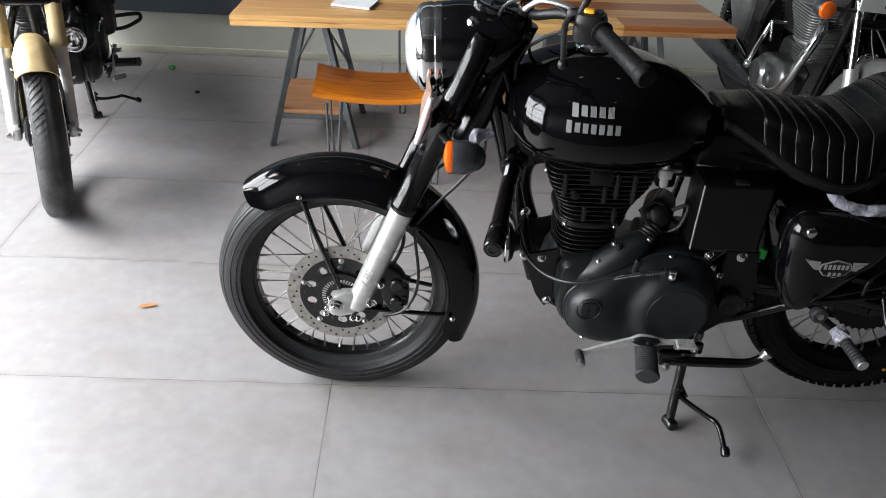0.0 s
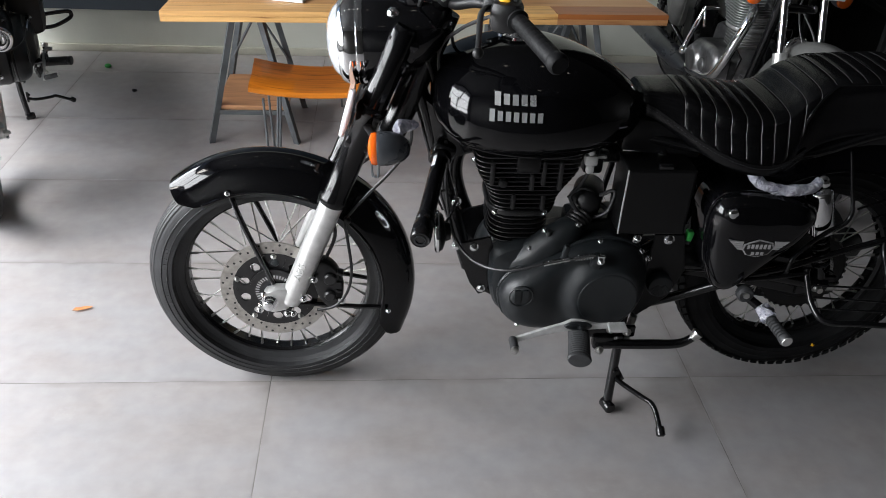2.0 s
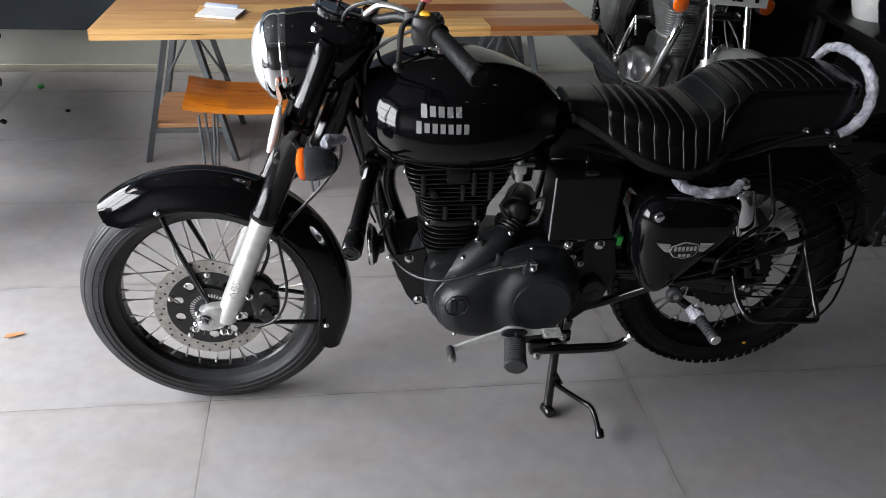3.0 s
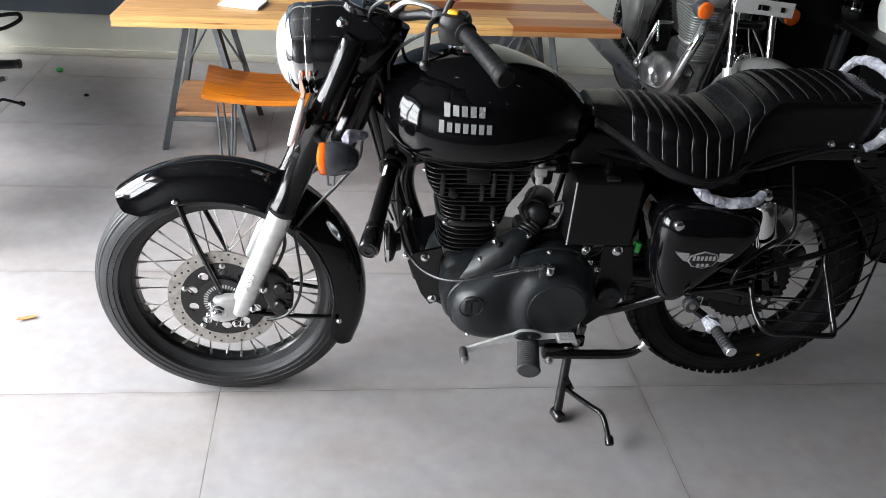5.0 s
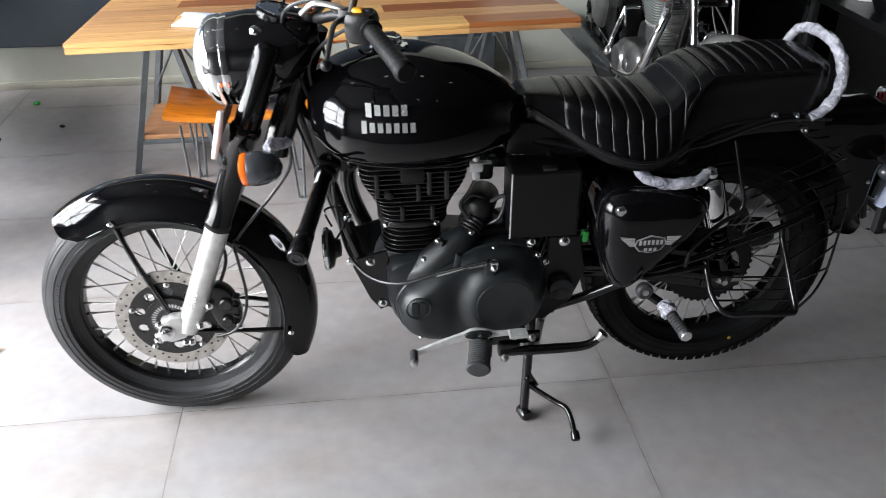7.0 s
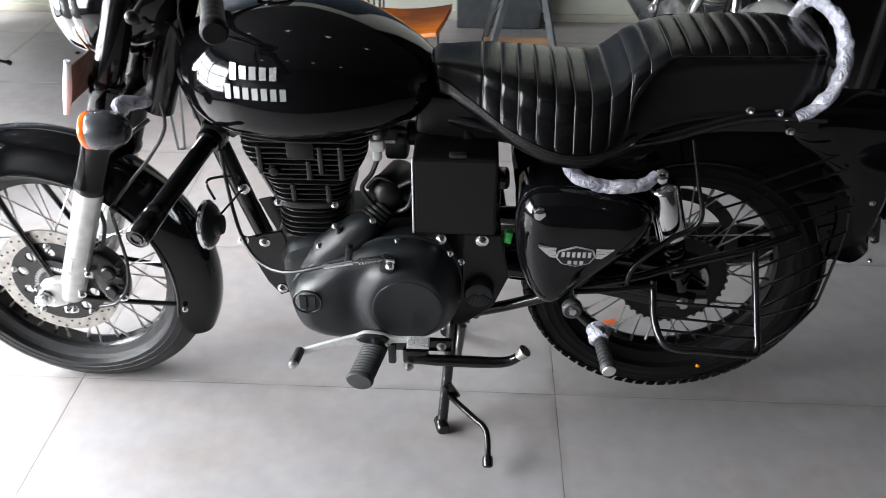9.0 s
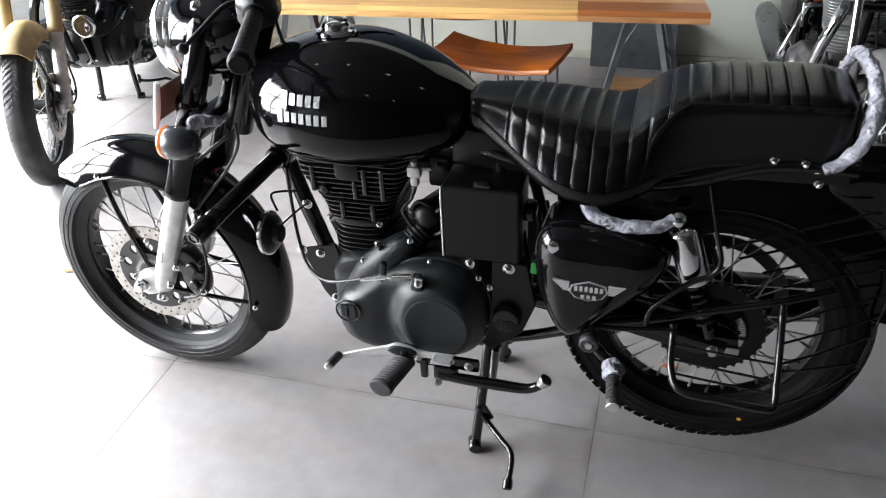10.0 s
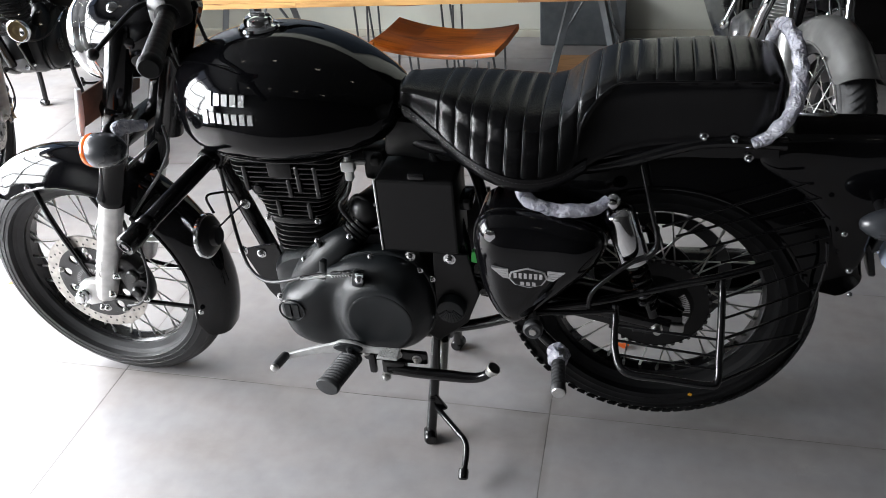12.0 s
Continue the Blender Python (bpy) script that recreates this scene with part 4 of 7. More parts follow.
        lv.tube([(0.490, sgn * 0.185, 1.092), (0.470, sgn * 0.23, 1.092), (0.462, sgn * 0.30, 1.072), (0.457, sgn * 0.352, 1.056)], [0.008, 0.0075, 0.0065, 0.006], 10, 5, flat=0.7)
        lv.ball((0.457, sgn * 0.357, 1.055), 0.0105, 12)
        lv.box((0.495, sgn * 0.178, 1.096), (0.035, 0.03, 0.03), 0.008, (0, 0, sgn * 18))
        part("hand_lever", lv, PLASTIC if sgn < 0 else m["bar"], bike)
    part("control_cable", Shape().tube([(0.49, -0.17, 1.09), (0.43, -0.13, 1.115), (0.36, -0.07, 1.075), (0.36, -0.03, 0.98), (0.40, -0.035, 0.86)], 0.0045, 8, 7), CABLE, bike)
    part("control_cable", Shape().tube([(0.50, -0.18, 1.075), (0.44, -0.10, 1.02), (0.40, -0.05, 0.95), (0.42, -0.04, 0.80)], 0.004, 8, 7), CABLE, bike)
    part("control_cable", Shape().tube([(0.50, 0.18, 1.09), (0.42, 0.13, 1.12), (0.35, 0.06, 1.08), (0.35, 0.05, 0.95)], 0.0045, 8, 7), CABLE, bike)
    part("control_cable", Shape().tube([(0.51, 0.19, 1.08), (0.46, 0.13, 1.10), (0.42, 0.04, 1.03), (0.44, 0.02, 0.93)], 0.004, 8, 7), CABLE, bike)
    silver = Shape().tube([(0.40, -0.115, 1.085), (0.43, -0.145, 1.112), (0.475, -0.175, 1.112), (0.50, -0.18, 1.10)], 0.006, 8, 6)
    part("cable_sleeve", silver, STEEL, bike)

    # front indicators
    for sgn in (-1, 1):
        stalk = Shape().rod((fx(0.80), sgn * 0.11, 0.805), (fx(0.80) + 0.035, sgn * 0.20, 0.80), 0.009, 12)
        ind = part("front_indicator", stalk, PLASTIC, bike)
        o = Vector((0.300, sgn * 0.216, 0.797))
        sh = Shape().lathe([(0.034, -0.029), (0.036, -0.024), (0.0365, -0.007), (0.034, 0.010), (0.027, 0.027), (0.016, 0.038), (0.003, 0.042)], o, (1, 0, 0.05), 28)
        part("shell", sh, m["ind"], ind, "smoked grey indicator shell")
        le = Shape().lathe([(0.034, -0.028), (0.0355, -0.033), (0.033, -0.041), (0.025, -0.045), (0.010, -0.048), (0.002, -0.049)], o, (1, 0, 0.05), 28)
        part("lens", le, AMBER, ind, "amber indicator lens")
        if full:
            fw = Shape()
            fw.tube([o + Vector((0.012, sgn * -0.02, 0.030)), o + Vector((0.028, sgn * -0.045, 0.034)), o + Vector((0.05, sgn * -0.075, 0.022))], [0.011, 0.017, 0.010], 14, 6, wob=0.5)
            part("film_wrap", fw, FILM, ind, "crumpled clear protective film")

    # tank
    tk = Shape()
    keys = [(0.385, 0.880, 0.845, 0.02), (0.392, 0.908, 0.812, 0.075), (0.410, 0.930, 0.786, 0.112), (0.445, 0.950, 0.760, 0.148), (0.50, 0.968, 0.745, 0.175), (0.57, 0.979, 0.739, 0.190), (0.64, 0.977, 0.738, 0.190), (0.70, 0.963, 0.741, 0.178), (0.76, 0.940, 0.747, 0.155), (0.81, 0.912, 0.758, 0.127), (0.85, 0.882, 0.778, 0.095), (0.873, 0.858, 0.808, 0.055), (0.880, 0.843, 0.828, 0.02)]
    rings = []
    for x, zt, zb, hw in curve_pts(keys, 60):
        ring = []
        zm = zb + (zt - zb) * 0.30
        for j in range(40):
            a = 2 * math.pi * j / 40
            ca, sa = math.cos(a), math.sin(a)
            p = 2.35 if sa > 0 else 2.6
            r = (abs(ca) ** p + abs(sa) ** p) ** (-1 / p)
            ring.append(Vector((x, hw * ca * r, zm + (zt - zm if sa > 0 else zm - zb) * sa * r)))
        rings.append(ring)
    tk.rings(rings)
    tank = part("fuel_tank", tk, paint, bike, m["tank_label"], 50)
    seam = Shape()
    for sgn in (-1, 1):
        pts = [(x, sgn * hw * 0.80, zb + 0.012 + 0.006 * abs(math.sin(x * 9))) for x, zt, zb, hw in curve_pts(keys, 26)[2:-2]]
        seam.tube(pts, 0.004, 8, 2)
    part("tank_seam", seam, paint, tank)
    cap = Shape()
    cap.lathe([(0.040, 0.0), (0.043, 0.004), (0.040, 0.009), (0.030, 0.012), (0.030, 0.020), (0.026, 0.026), (0.010, 0.030)], (0.575, 0, 0.976), (0, 0, 1), 32)
    cap.box((0.575, 0, 1.006), (0.035, 0.012, 0.010), 0.004)
    part("fuel_cap", cap, CHROME, tank, "chrome fuel filler cap")

    def tank_y(x, z):
        ks = curve_pts(keys, 60)
        k = min(ks, key=lambda q: abs(q[0] - x))
        _, zt, zb, hw = k
        zm = zb + (zt - zb) * 0.30
        s_ = (z - zm) / ((zt - zm) if z > zm else (zm - zb))
        p = 2.35 if z > zm else 2.6
        return hw * max(0.02, 1 - abs(s_) ** p) ** (1 / p)

    if full:
        # maker's plate: two rows of plain raised silver blocks
        for z, x0, x1, n in ((0.896, 0.510, 0.603, 5), (0.862, 0.500, 0.619, 7)):
            wd = (x1 - x0) / n
            for i in range(n):
                xa, xb = x0 + wd * i + 0.0028, x0 + wd * (i + 1) - 0.0034
                h = 0.026 if i == 0 else 0.020
                vs = []
                for off in (0.0, 0.004):
                    for xx, zz in ((xa, z - h / 2), (xb, z - h / 2), (xb, z + h / 2), (xa, z + h / 2)):
                        vs.append((xx, -tank_y(xx, zz) - off + 0.0005, zz))
                part("badge_plate", Shape().add(vs, [(4, 5, 6, 7), (0, 1, 5, 4), (1, 2, 6, 5), (2, 3, 7, 6), (3, 0, 4, 7)]), SILVER, tank)

    # seat
    if m.get("plate"):
        part("front_plate", Shape().box((0.165, 0.025, 0.850), (0.006, 0.285, 0.058), 0.002, (2, 8, 0)), WHITE, bike, "white front number plate")
        for y, w in ((-0.085, 0.018), (0.0, 0.03), (0.03, 0.012)):
            part("front_plate_bar", Shape().box((0.1595, y + 0.025, 0.850 + y * 0.035), (0.003, w, 0.02), 0.0005, (2, 8, 0)), FRAME, bike)
    if full:
        seat(bike)
    else:
        s1 = Shape()
        rings = []
        for x, zt, zb, hw in curve_pts([(0.90, 0.86, 0.80, 0.06), (0.95, 0.89, 0.78, 0.10), (1.05, 0.90, 0.77, 0.145), (1.16, 0.90, 0.77, 0.15), (1.22, 0.89, 0.79, 0.12)], 16):
            rings.append([Vector((x, hw * math.cos(a), (zt + zb) / 2 + (zt - zb) / 2 * math.sin(a))) for a in (2 * math.pi * j / 20 for j in range(20))])
        s1.rings(rings)
        part("saddle", s1, LEATHER, bike)
        s2 = Shape().box((1.42, 0, 0.87), (0.30, 0.22, 0.07), 0.03)
        part("pillion_pad", s2, LEATHER, bike)

    # frame tubes
    ft = Shape()
    ft.tube([(0.345, 0, 0.885), (0.375, 0, 0.80), (0.44, 0, 0.57), (0.505, 0, 0.36)], 0.0205, 16, 4)
    ft.tube([(0.36, 0, 0.90), (0.60, 0, 0.80), (0.86, 0, 0.775), (1.0, 0, 0.76)], 0.018, 12, 4)
    part("frame_downtube", ft, FRAME, bike)
    for sgn in (-1, 1):
        part("frame_rail", Shape().tube([(0.86, sgn * 0.05, 0.77), (1.02, sgn * 0.095, 0.752), (1.25, sgn * 0.105, 0.742), (1.45, sgn * 0.10, 0.80), (1.60, sgn * 0.095, 0.80)], 0.0125, 12, 5), FRAME, bike)
        part("frame_rail", Shape().tube([(0.93, sgn * 0.06, 0.75), (0.985, sgn * 0.10, 0.60), (1.00, sgn * 0.11, 0.45), (0.96, sgn * 0.10, 0.30)], 0.0135, 12, 5), FRAME, bike)
        part("frame_rail", Shape().tube([(0.93, sgn * 0.105, 0.305), (1.03, sgn * 0.12, 0.345), (1.13, sgn * 0.16, 0.415)], 0.0125, 12, 4), FRAME, bike)
        part("frame_rail", Shape().tube([(0.53, sgn * 0.05, 0.335), (0.70, sgn * 0.07, 0.265), (0.95, sgn * 0.10, 0.29)], 0.0125, 12, 5), FRAME, bike)
    for sgn in (-1, 1):
        part("frame_gusset", Shape().slab([(0.455, 0.475), (0.545, 0.50), (0.56, 0.44), (0.548, 0.335), (0.525, 0.325), (0.50, 0.36)], XZ, sgn * 0.075, sgn * 0.083, 0.002), FRAME, bike)
        part("frame_gusset", Shape().slab([(0.935, 0.545), (1.01, 0.545), (1.03, 0.44), (1.00, 0.36), (0.93, 0.30), (0.905, 0.32), (0.93, 0.42)], XZ, sgn * 0.135, sgn * 0.143, 0.003), BOXM, bike)
        part("frame_gusset", Shape().slab([(0.375, 0.835), (0.435, 0.79), (0.47, 0.70), (0.455, 0.69), (0.40, 0.72)], XZ, sgn * 0.022, sgn * 0.030, 0.003), FRAME, bike)
    for x, y, z, r in ((0.459, -0.083, 0.475, 0.010), (0.505, -0.083, 0.470, 0.009), (0.530, -0.083, 0.345, 0.009), (0.888, -0.150, 0.539, 0.0085), (0.971, -0.143, 0.532, 0.0105), (0.459, -0.024, 0.566, 0.010), (0.408, -0.031, 0.80, 0.006), (0.415, -0.031, 0.835, 0.006)):
        part("frame_bolt", Shape().bolt((x, y, z), (0, -1, 0), r, 0.008), CHROME, bike)

    if m.get("bag"):
        bag = part("side_bag", Shape().box((0.935, -0.185, 0.555), (0.25, 0.15, 0.29), 0.04, (0, 6, 4)), PLASTIC, bike, "black bulging side bag")
        part("bag_flap", Shape().box((0.935, -0.262, 0.62), (0.22, 0.014, 0.13), 0.006, (0, 6, 4)), BOXM, bag)
        part("foot_loop", Shape().tube([(0.95, -0.22, 0.472), (0.985, -0.345, 0.474), (0.998, -0.365, 0.458), (0.99, -0.355, 0.440), (0.968, -0.29, 0.415), (0.955, -0.22, 0.412)], 0.009, 10, 5), FRAME, bike, "black tubular loop beside the bag")
    engine(bike, m, eng)
    rear_end(bike, m, paint, full, RX, RZ)
    stands(bike, m)
    # turn the front end about the steering axis
    pivot, up = Vector((0.37, 0, 0.90)), Vector((0.367, 0, 0.93))
    turn = Matrix.Translation(pivot) @ Matrix.Rotation(radians(steer), 4, up) @ Matrix.Translation(-pivot)
    front = ("front_", "fork_", "axle_nut", "mudguard_", "brake_", "clamp_", "steering", "headlamp", "ignition", "warning", "handlebar", "grip", "switch_box", "hand_lever", "control", "cable_sleeve")
    for ob in bike.children:
        if ob.name.startswith(front):
            ob.matrix_basis = turn @ ob.matrix_basis
    return bike


def seat(bike):
    """Long stepped dual seat: flat ribbed top, flared ribbed skirt, plain side panel at the back, stitched hem."""
    keys = [(0.862, 0.866, 0.846, 0.038, 0.048), (0.870, 0.872, 0.836, 0.050, 0.064), (0.90, 0.875, 0.820, 0.062, 0.080), (0.95, 0.875, 0.793, 0.082, 0.107), (1.00, 0.870, 0.766, 0.106, 0.137), (1.06, 0.862, 0.743, 0.132, 0.166), (1.12, 0.854, 0.729, 0.144, 0.178), (1.17, 0.853, 0.727, 0.139, 0.170), (1.205, 0.866, 0.733, 0.129, 0.156), (1.24, 0.898, 0.748, 0.118, 0.138), (1.28, 0.918, 0.766, 0.113, 0.121), (1.34, 0.930, 0.784, 0.111, 0.112), (1.42, 0.935, 0.793, 0.110, 0.108), (1.50, 0.937, 0.797, 0.108, 0.105), (1.555, 0.934, 0.802, 0.101, 0.099), (1.585, 0.921, 0.815, 0.083, 0.084), (1.597, 0.897, 0.845, 0.050, 0.052)]
    pitch, seams = 0.0335, [0.962 + 0.0335 * i for i in range(17)]
    wx, wz = (1.222, 1.236, 1.257, 1.277, 1.303, 1.34, 1.50, 1.56), (0.742, 0.838, 0.877, 0.900, 0.914, 0.918, 0.922, 0.918)
    N = 280
    tab = curve_pts(keys, N)

    def section(x, zt, zb, ht, hb):
        # the shoulders droop where the rider sits
        k = min(1.0, (zt - zb) / 0.11) * (1 + 1.0 * math.exp(-(((x - 1.10) / 0.10) ** 2)))
        zs, ze = zt - 0.026 * k, zb + 0.004
        side = [(ht + (hb - ht) * f, zs + (ze - zs) * t) for t, f in ((0.0, 0.0), (0.25, 0.38), (0.55, 0.76), (0.85, 1.0), (1.0, 1.0))]
        half = [(0.0, zt), (ht * 0.45, zt - 0.001 * k), (ht * 0.78, zt - 0.005 * k), (ht * 0.93, zt - 0.012 * k)] + side + [(hb * 0.90, zb), (hb * 0.5, zb), (0.0, zb)]
        fine = []
        for i in range(len(half) - 1):
            p0, p1, p2, p3 = (Vector(half[min(max(i + j, 0), len(half) - 1)]) for j in (-1, 0, 1, 2))
            for q in range(4):
                t = q / 4
                fine.append(0.5 * ((2 * p1) + (p2 - p0) * t + (2 * p0 - 5 * p1 + 4 * p2 - p3) * t * t + (3 * p1 - p0 - 3 * p2 + p3) * t**3))
        return fine

    rings = []
    for x, zt, zb, ht, hb in tab:
        g = max(math.exp(-(((x - s_) / 0.0030) ** 2)) for s_ in seams)
        u = ((x - seams[0]) / pitch) % 1.0
        puff = math.sin(u * math.pi) ** 0.6 if 0.955 < x < 1.53 else 0.0
        weltz = float(np.interp(x, wx, wz)) if x > 1.222 else -1.0
        fine = section(x, zt, zb, ht, hb)
        mid = Vector((0.0, (zt + zb) / 2))
        half = []
        for p in fine:
            panel = p.y < weltz
            d = 0.0
            if panel:
                d = -0.0035 * step(0.0, 0.006, weltz - p.y)
            elif p.y > zb + 0.018:
                d = 0.0014 * puff - 0.0017 * g * (1.0 if x > 0.95 else 0.0)
            v = p - mid
            half.append(mid + v * (1 + d / max(v.length, 0.02)))
        ring = [Vector((x, p.x, p.y)) for p in half] + [Vector((x, 0.0, zb))] + [Vector((x, -p.x, p.y)) for p in reversed(half[1:])]
        rings.append(ring)
    st = part("seat", Shape().rings(rings), LEATHER, bike, "black ribbed vinyl dual seat", 60)
    # lighter lines in the grooves, standing in for glints along the seam edges
    th = Shape()
    for s_ in seams:
        i = min(range(N), key=lambda q: abs(tab[q][0] - s_))
        x, zt, zb, ht, hb = tab[i]
        low = max(zb + 0.024, float(np.interp(x, wx, wz)) + 0.002 if x > 1.222 else -1.0)
        n_r = len(rings[i])
        order = list(range(n_r // 2 + 1, n_r)) + list(range(0, n_r // 2))
        mid = Vector((x, 0, (zt + zb) / 2))
        pts = [mid + (rings[i][j] - mid) * (1 + 0.0005 / max((rings[i][j] - mid).length, 0.02)) for j in order if rings[i][j].z > low]
        if len(pts) > 3:
            th.tube(pts, 0.0008, 5, 1)
    part("seat_stitching", th, PIPING, st)
    for sgn in (-1, 1):
        line = []
        for x, z in zip(wx, wz):
            i = min(range(N), key=lambda q: abs(tab[q][0] - x))
            v = min((v for v in rings[i] if v.y * sgn > 0.02), key=lambda q: abs(q.z - z))
            line.append((x, v.y + sgn * 0.0018, z))
        part("seat_welt", Shape().tube(line, 0.0024, 8, 4), LEATHER, st)
        # hem band along the foot of the skirt, with its own row of stitches
        band, thread = [], []
        for x, zt, zb, ht, hb in tab:
            if 0.872 < x < 1.250:
                up = min(0.024, (zt - zb) * 0.5)
                sec = ((hb - 0.004, zb + up), (hb + 0.0012, zb + up - 0.001), (hb + 0.0020, zb + up * 0.5), (hb + 0.0008, zb - 0.003), (hb - 0.004, zb - 0.006), (hb - 0.022, zb - 0.004), (hb - 0.022, zb + 0.006))
                band.append([Vector((x, sgn * y, z)) for y, z in sec])
                thread.append(Vector((x, sgn * (hb + 0.0019), zb + up * 0.62)))
        hem = part("seat_hem", Shape().rings(band), LEATHER, st, smooth=70)
        dash = Shape()
        for i in range(1, len(thread) - 3, 3):
            dash.rod(thread[i], thread[i + 1], 0.0007, 5)
        part("hem_stitching", dash, PIPING, hem)
    pan = Shape()
    pan.slab([(1.235, 0.742), (1.29, 0.778), (1.40, 0.806), (1.585, 0.822), (1.592, 0.772), (1.42, 0.768), (1.28, 0.748)], XZ, -0.104, 0.104, 0.006)
    part("seat_pan", pan, PAINT, st)
    for x, y, z in ((1.456, -0.102, 0.815), (1.509, -0.102, 0.812), (1.538, -0.103, 0.775)):
        part("seat_bolt", Shape().bolt((x, y, z), (0, -1, 0), 0.0062, 0.010), CHROME, st)


def engine(bike, m, eng):
    fin = m["fins"]
    cx = 0.614
    br = Shape()
    br.lathe([(0.066, 0.47), (0.066, 0.58), (0.060, 0.60)], (cx, 0, 0), (0, 0, 1), 32)
    br.box((cx, 0, 0.655), (0.15, 0.13, 0.12), 0.02)
    br.box((cx, 0, 0.735), (0.12, 0.12, 0.05), 0.02)
    core = part("cylinder", br, fin, bike, m["cyl_label"])

    def fin_plate(hx, hy, th, cut):
        out = []
        for sx, sy, a0 in ((1, 1, 0), (-1, 1, 90), (-1, -1, 180), (1, -1, 270)):
            for a in (0, 22, 45, 68, 90):
                t = radians(a0 + a)
                out.append((sx * (hx - cut) + cut * math.cos(t), sy * (hy - cut) + cut * math.sin(t)))
        return Shape().slab(out, XY, -th / 2, th / 2, 0.0010).mesh("cooling_fin", fin)

    # barrel fins, the flange above them, then the wider head fins
    for i in range(6):
        t = i / 5
        bulge = 0.006 * math.sin(math.pi * (0.25 + 0.6 * t))
        repeat("cooling_fin", fin_plate(0.068 + bulge, 0.088 + bulge, 0.0036, 0.050), core, pose(cx - 0.002, 0, 0.492 + 0.063 * t))
    part("head_flange", Shape().slab([(x, y) for x, y in smooth_loop([(-0.080, -0.062), (-0.045, -0.098), (0.045, -0.098), (0.080, -0.062), (0.084, 0.0), (0.080, 0.062), (0.045, 0.098), (-0.045, 0.098), (-0.080, 0.062), (-0.084, 0.0)], 48)], lambda p, w: Vector((cx + p.x, p.y, w)), 0.568, 0.584, 0.004), fin, core)
    for i in range(12):
        t = i / 11
        wide = step(0.0, 0.9, t)
        repeat("cooling_fin", fin_plate(0.080 + 0.046 * wide, 0.102 + 0.016 * wide, 0.0034, 0.038 - 0.008 * wide), core, pose(cx + 0.002, 0, 0.593 + 0.139 * t))
    for x, z0, z1 in ((0.530, 0.660, 0.722), (0.650, 0.662, 0.724), (0.625, 0.645, 0.690), (0.690, 0.648, 0.724), (0.587, 0.590, 0.632), (0.658, 0.588, 0.630)):
        t = (0.5 * (z0 + z1) - 0.593) / 0.139
        part("fin_web", Shape().box((x, -(0.1000 + 0.014 * step(0, 0.9, t)), (z0 + z1) / 2), (0.0115, 0.016, z1 - z0), 0.004), fin, core)
    part("head_cover", Shape().box((0.612, -0.090, 0.718), (0.056, 0.062, 0.044), 0.005), BOXM if fin is FIN else fin, core)
    for x, y, z in ((cx - 0.066, -0.090, 0.576), (cx + 0.052, -0.094, 0.576)):
        part("cylinder_bolt", Shape().bolt((x, y, z), (0, -1, 0), 0.0065, 0.006), m["bolt"], core)
    part("cylinder_bolt", Shape().bolt((cx - 0.120, -0.06, 0.700), (-0.3, -1, 0), 0.006, 0.006), m["bolt"], core)
    plug = Shape().lathe([(0.012, -0.01), (0.012, 0.006), (0.0095, 0.009), (0.0095, 0.014), (0.004, 0.016)], (0.556, -0.110, 0.668), (0, -1, 0), 18)
    part("plug_cap", plug, m["bolt"] if eng is POLISHED else PLASTIC, core)

    # crankcase with its swollen primary cover
    body = Shape()
    body.slab(smooth_loop([(0.552, 0.468), (0.545, 0.42), (0.548, 0.36), (0.574, 0.30), (0.64, 0.275), (0.76, 0.270), (0.88, 0.278), (0.928, 0.33), (0.935, 0.42), (0.905, 0.505), (0.80, 0.515), (0.70, 0.50), (0.62, 0.50)], 60), XZ, 0.03, -0.128, 0.026)
    body.lathe([(0.098, 0.38), (0.096, 0.43), (0.090, 0.458), (0.080, 0.478), (0.074, 0.488), (0.06, 0.488)], (cx - 0.004, 0, 0), (0, 0, 1), 40)
    cc = part("crankcase", body, eng, bike, m["eng_label"])
    rim_o = [(0.567, 0.391), (0.570, 0.352), (0.582, 0.316), (0.604, 0.296), (0.640, 0.282), (0.70, 0.276), (0.77, 0.277), (0.835, 0.283), (0.882, 0.300), (0.914, 0.335), (0.929, 0.385), (0.929, 0.435), (0.916, 0.480), (0.890, 0.513), (0.848, 0.531), (0.800, 0.532), (0.757, 0.523), (0.712, 0.502), (0.660, 0.477), (0.617, 0.451), (0.584, 0.424)]

    def face(x, z):
        r = math.hypot(x - 0.822, z - 0.402)
        lobe = math.exp(-(((x - 0.63) / 0.06) ** 2) - ((z - 0.385) / 0.055) ** 2)
        dip = math.exp(-(((x - 0.708) / 0.030) ** 2))
        return 0.022 * step(0.120, 0.074, r) + 0.007 * lobe - 0.006 * dip

    cover = part("primary_cover", swollen(rim_o, (0.760, 0.400), 0.10, 0.146, 0.046, 0.048, -1, face, 120, 34), eng, cc, smooth=60)
    part("cover_flange", Shape().tube([Vector((p.x, -0.140, p.y)) for p in smooth_loop(rim_o, 64) + smooth_loop(rim_o, 64)[:1]], 0.0055, 8, 1), eng, cover)
    part("clutch_disc", Shape().lathe([(0.0735, 0.0), (0.0725, 0.0022), (0.0700, 0.0032), (0.066, 0.0028), (0.03, 0.0034), (0.002, 0.0036)], (0.822, -0.2125, 0.402), (0, -1, 0), 64), eng, cover)
    # swelling behind the cover that carries the ribbed boot
    neck = Shape()
    neck.tube([(0.600, -0.090, 0.420), (0.650, -0.108, 0.463), (0.696, -0.110, 0.506), (0.732, -0.106, 0.536), (0.750, -0.102, 0.550)], [0.040, 0.044, 0.042, 0.035, 0.025], 28, 8)
    part("breather_neck", neck, eng, cc)
    boot = []
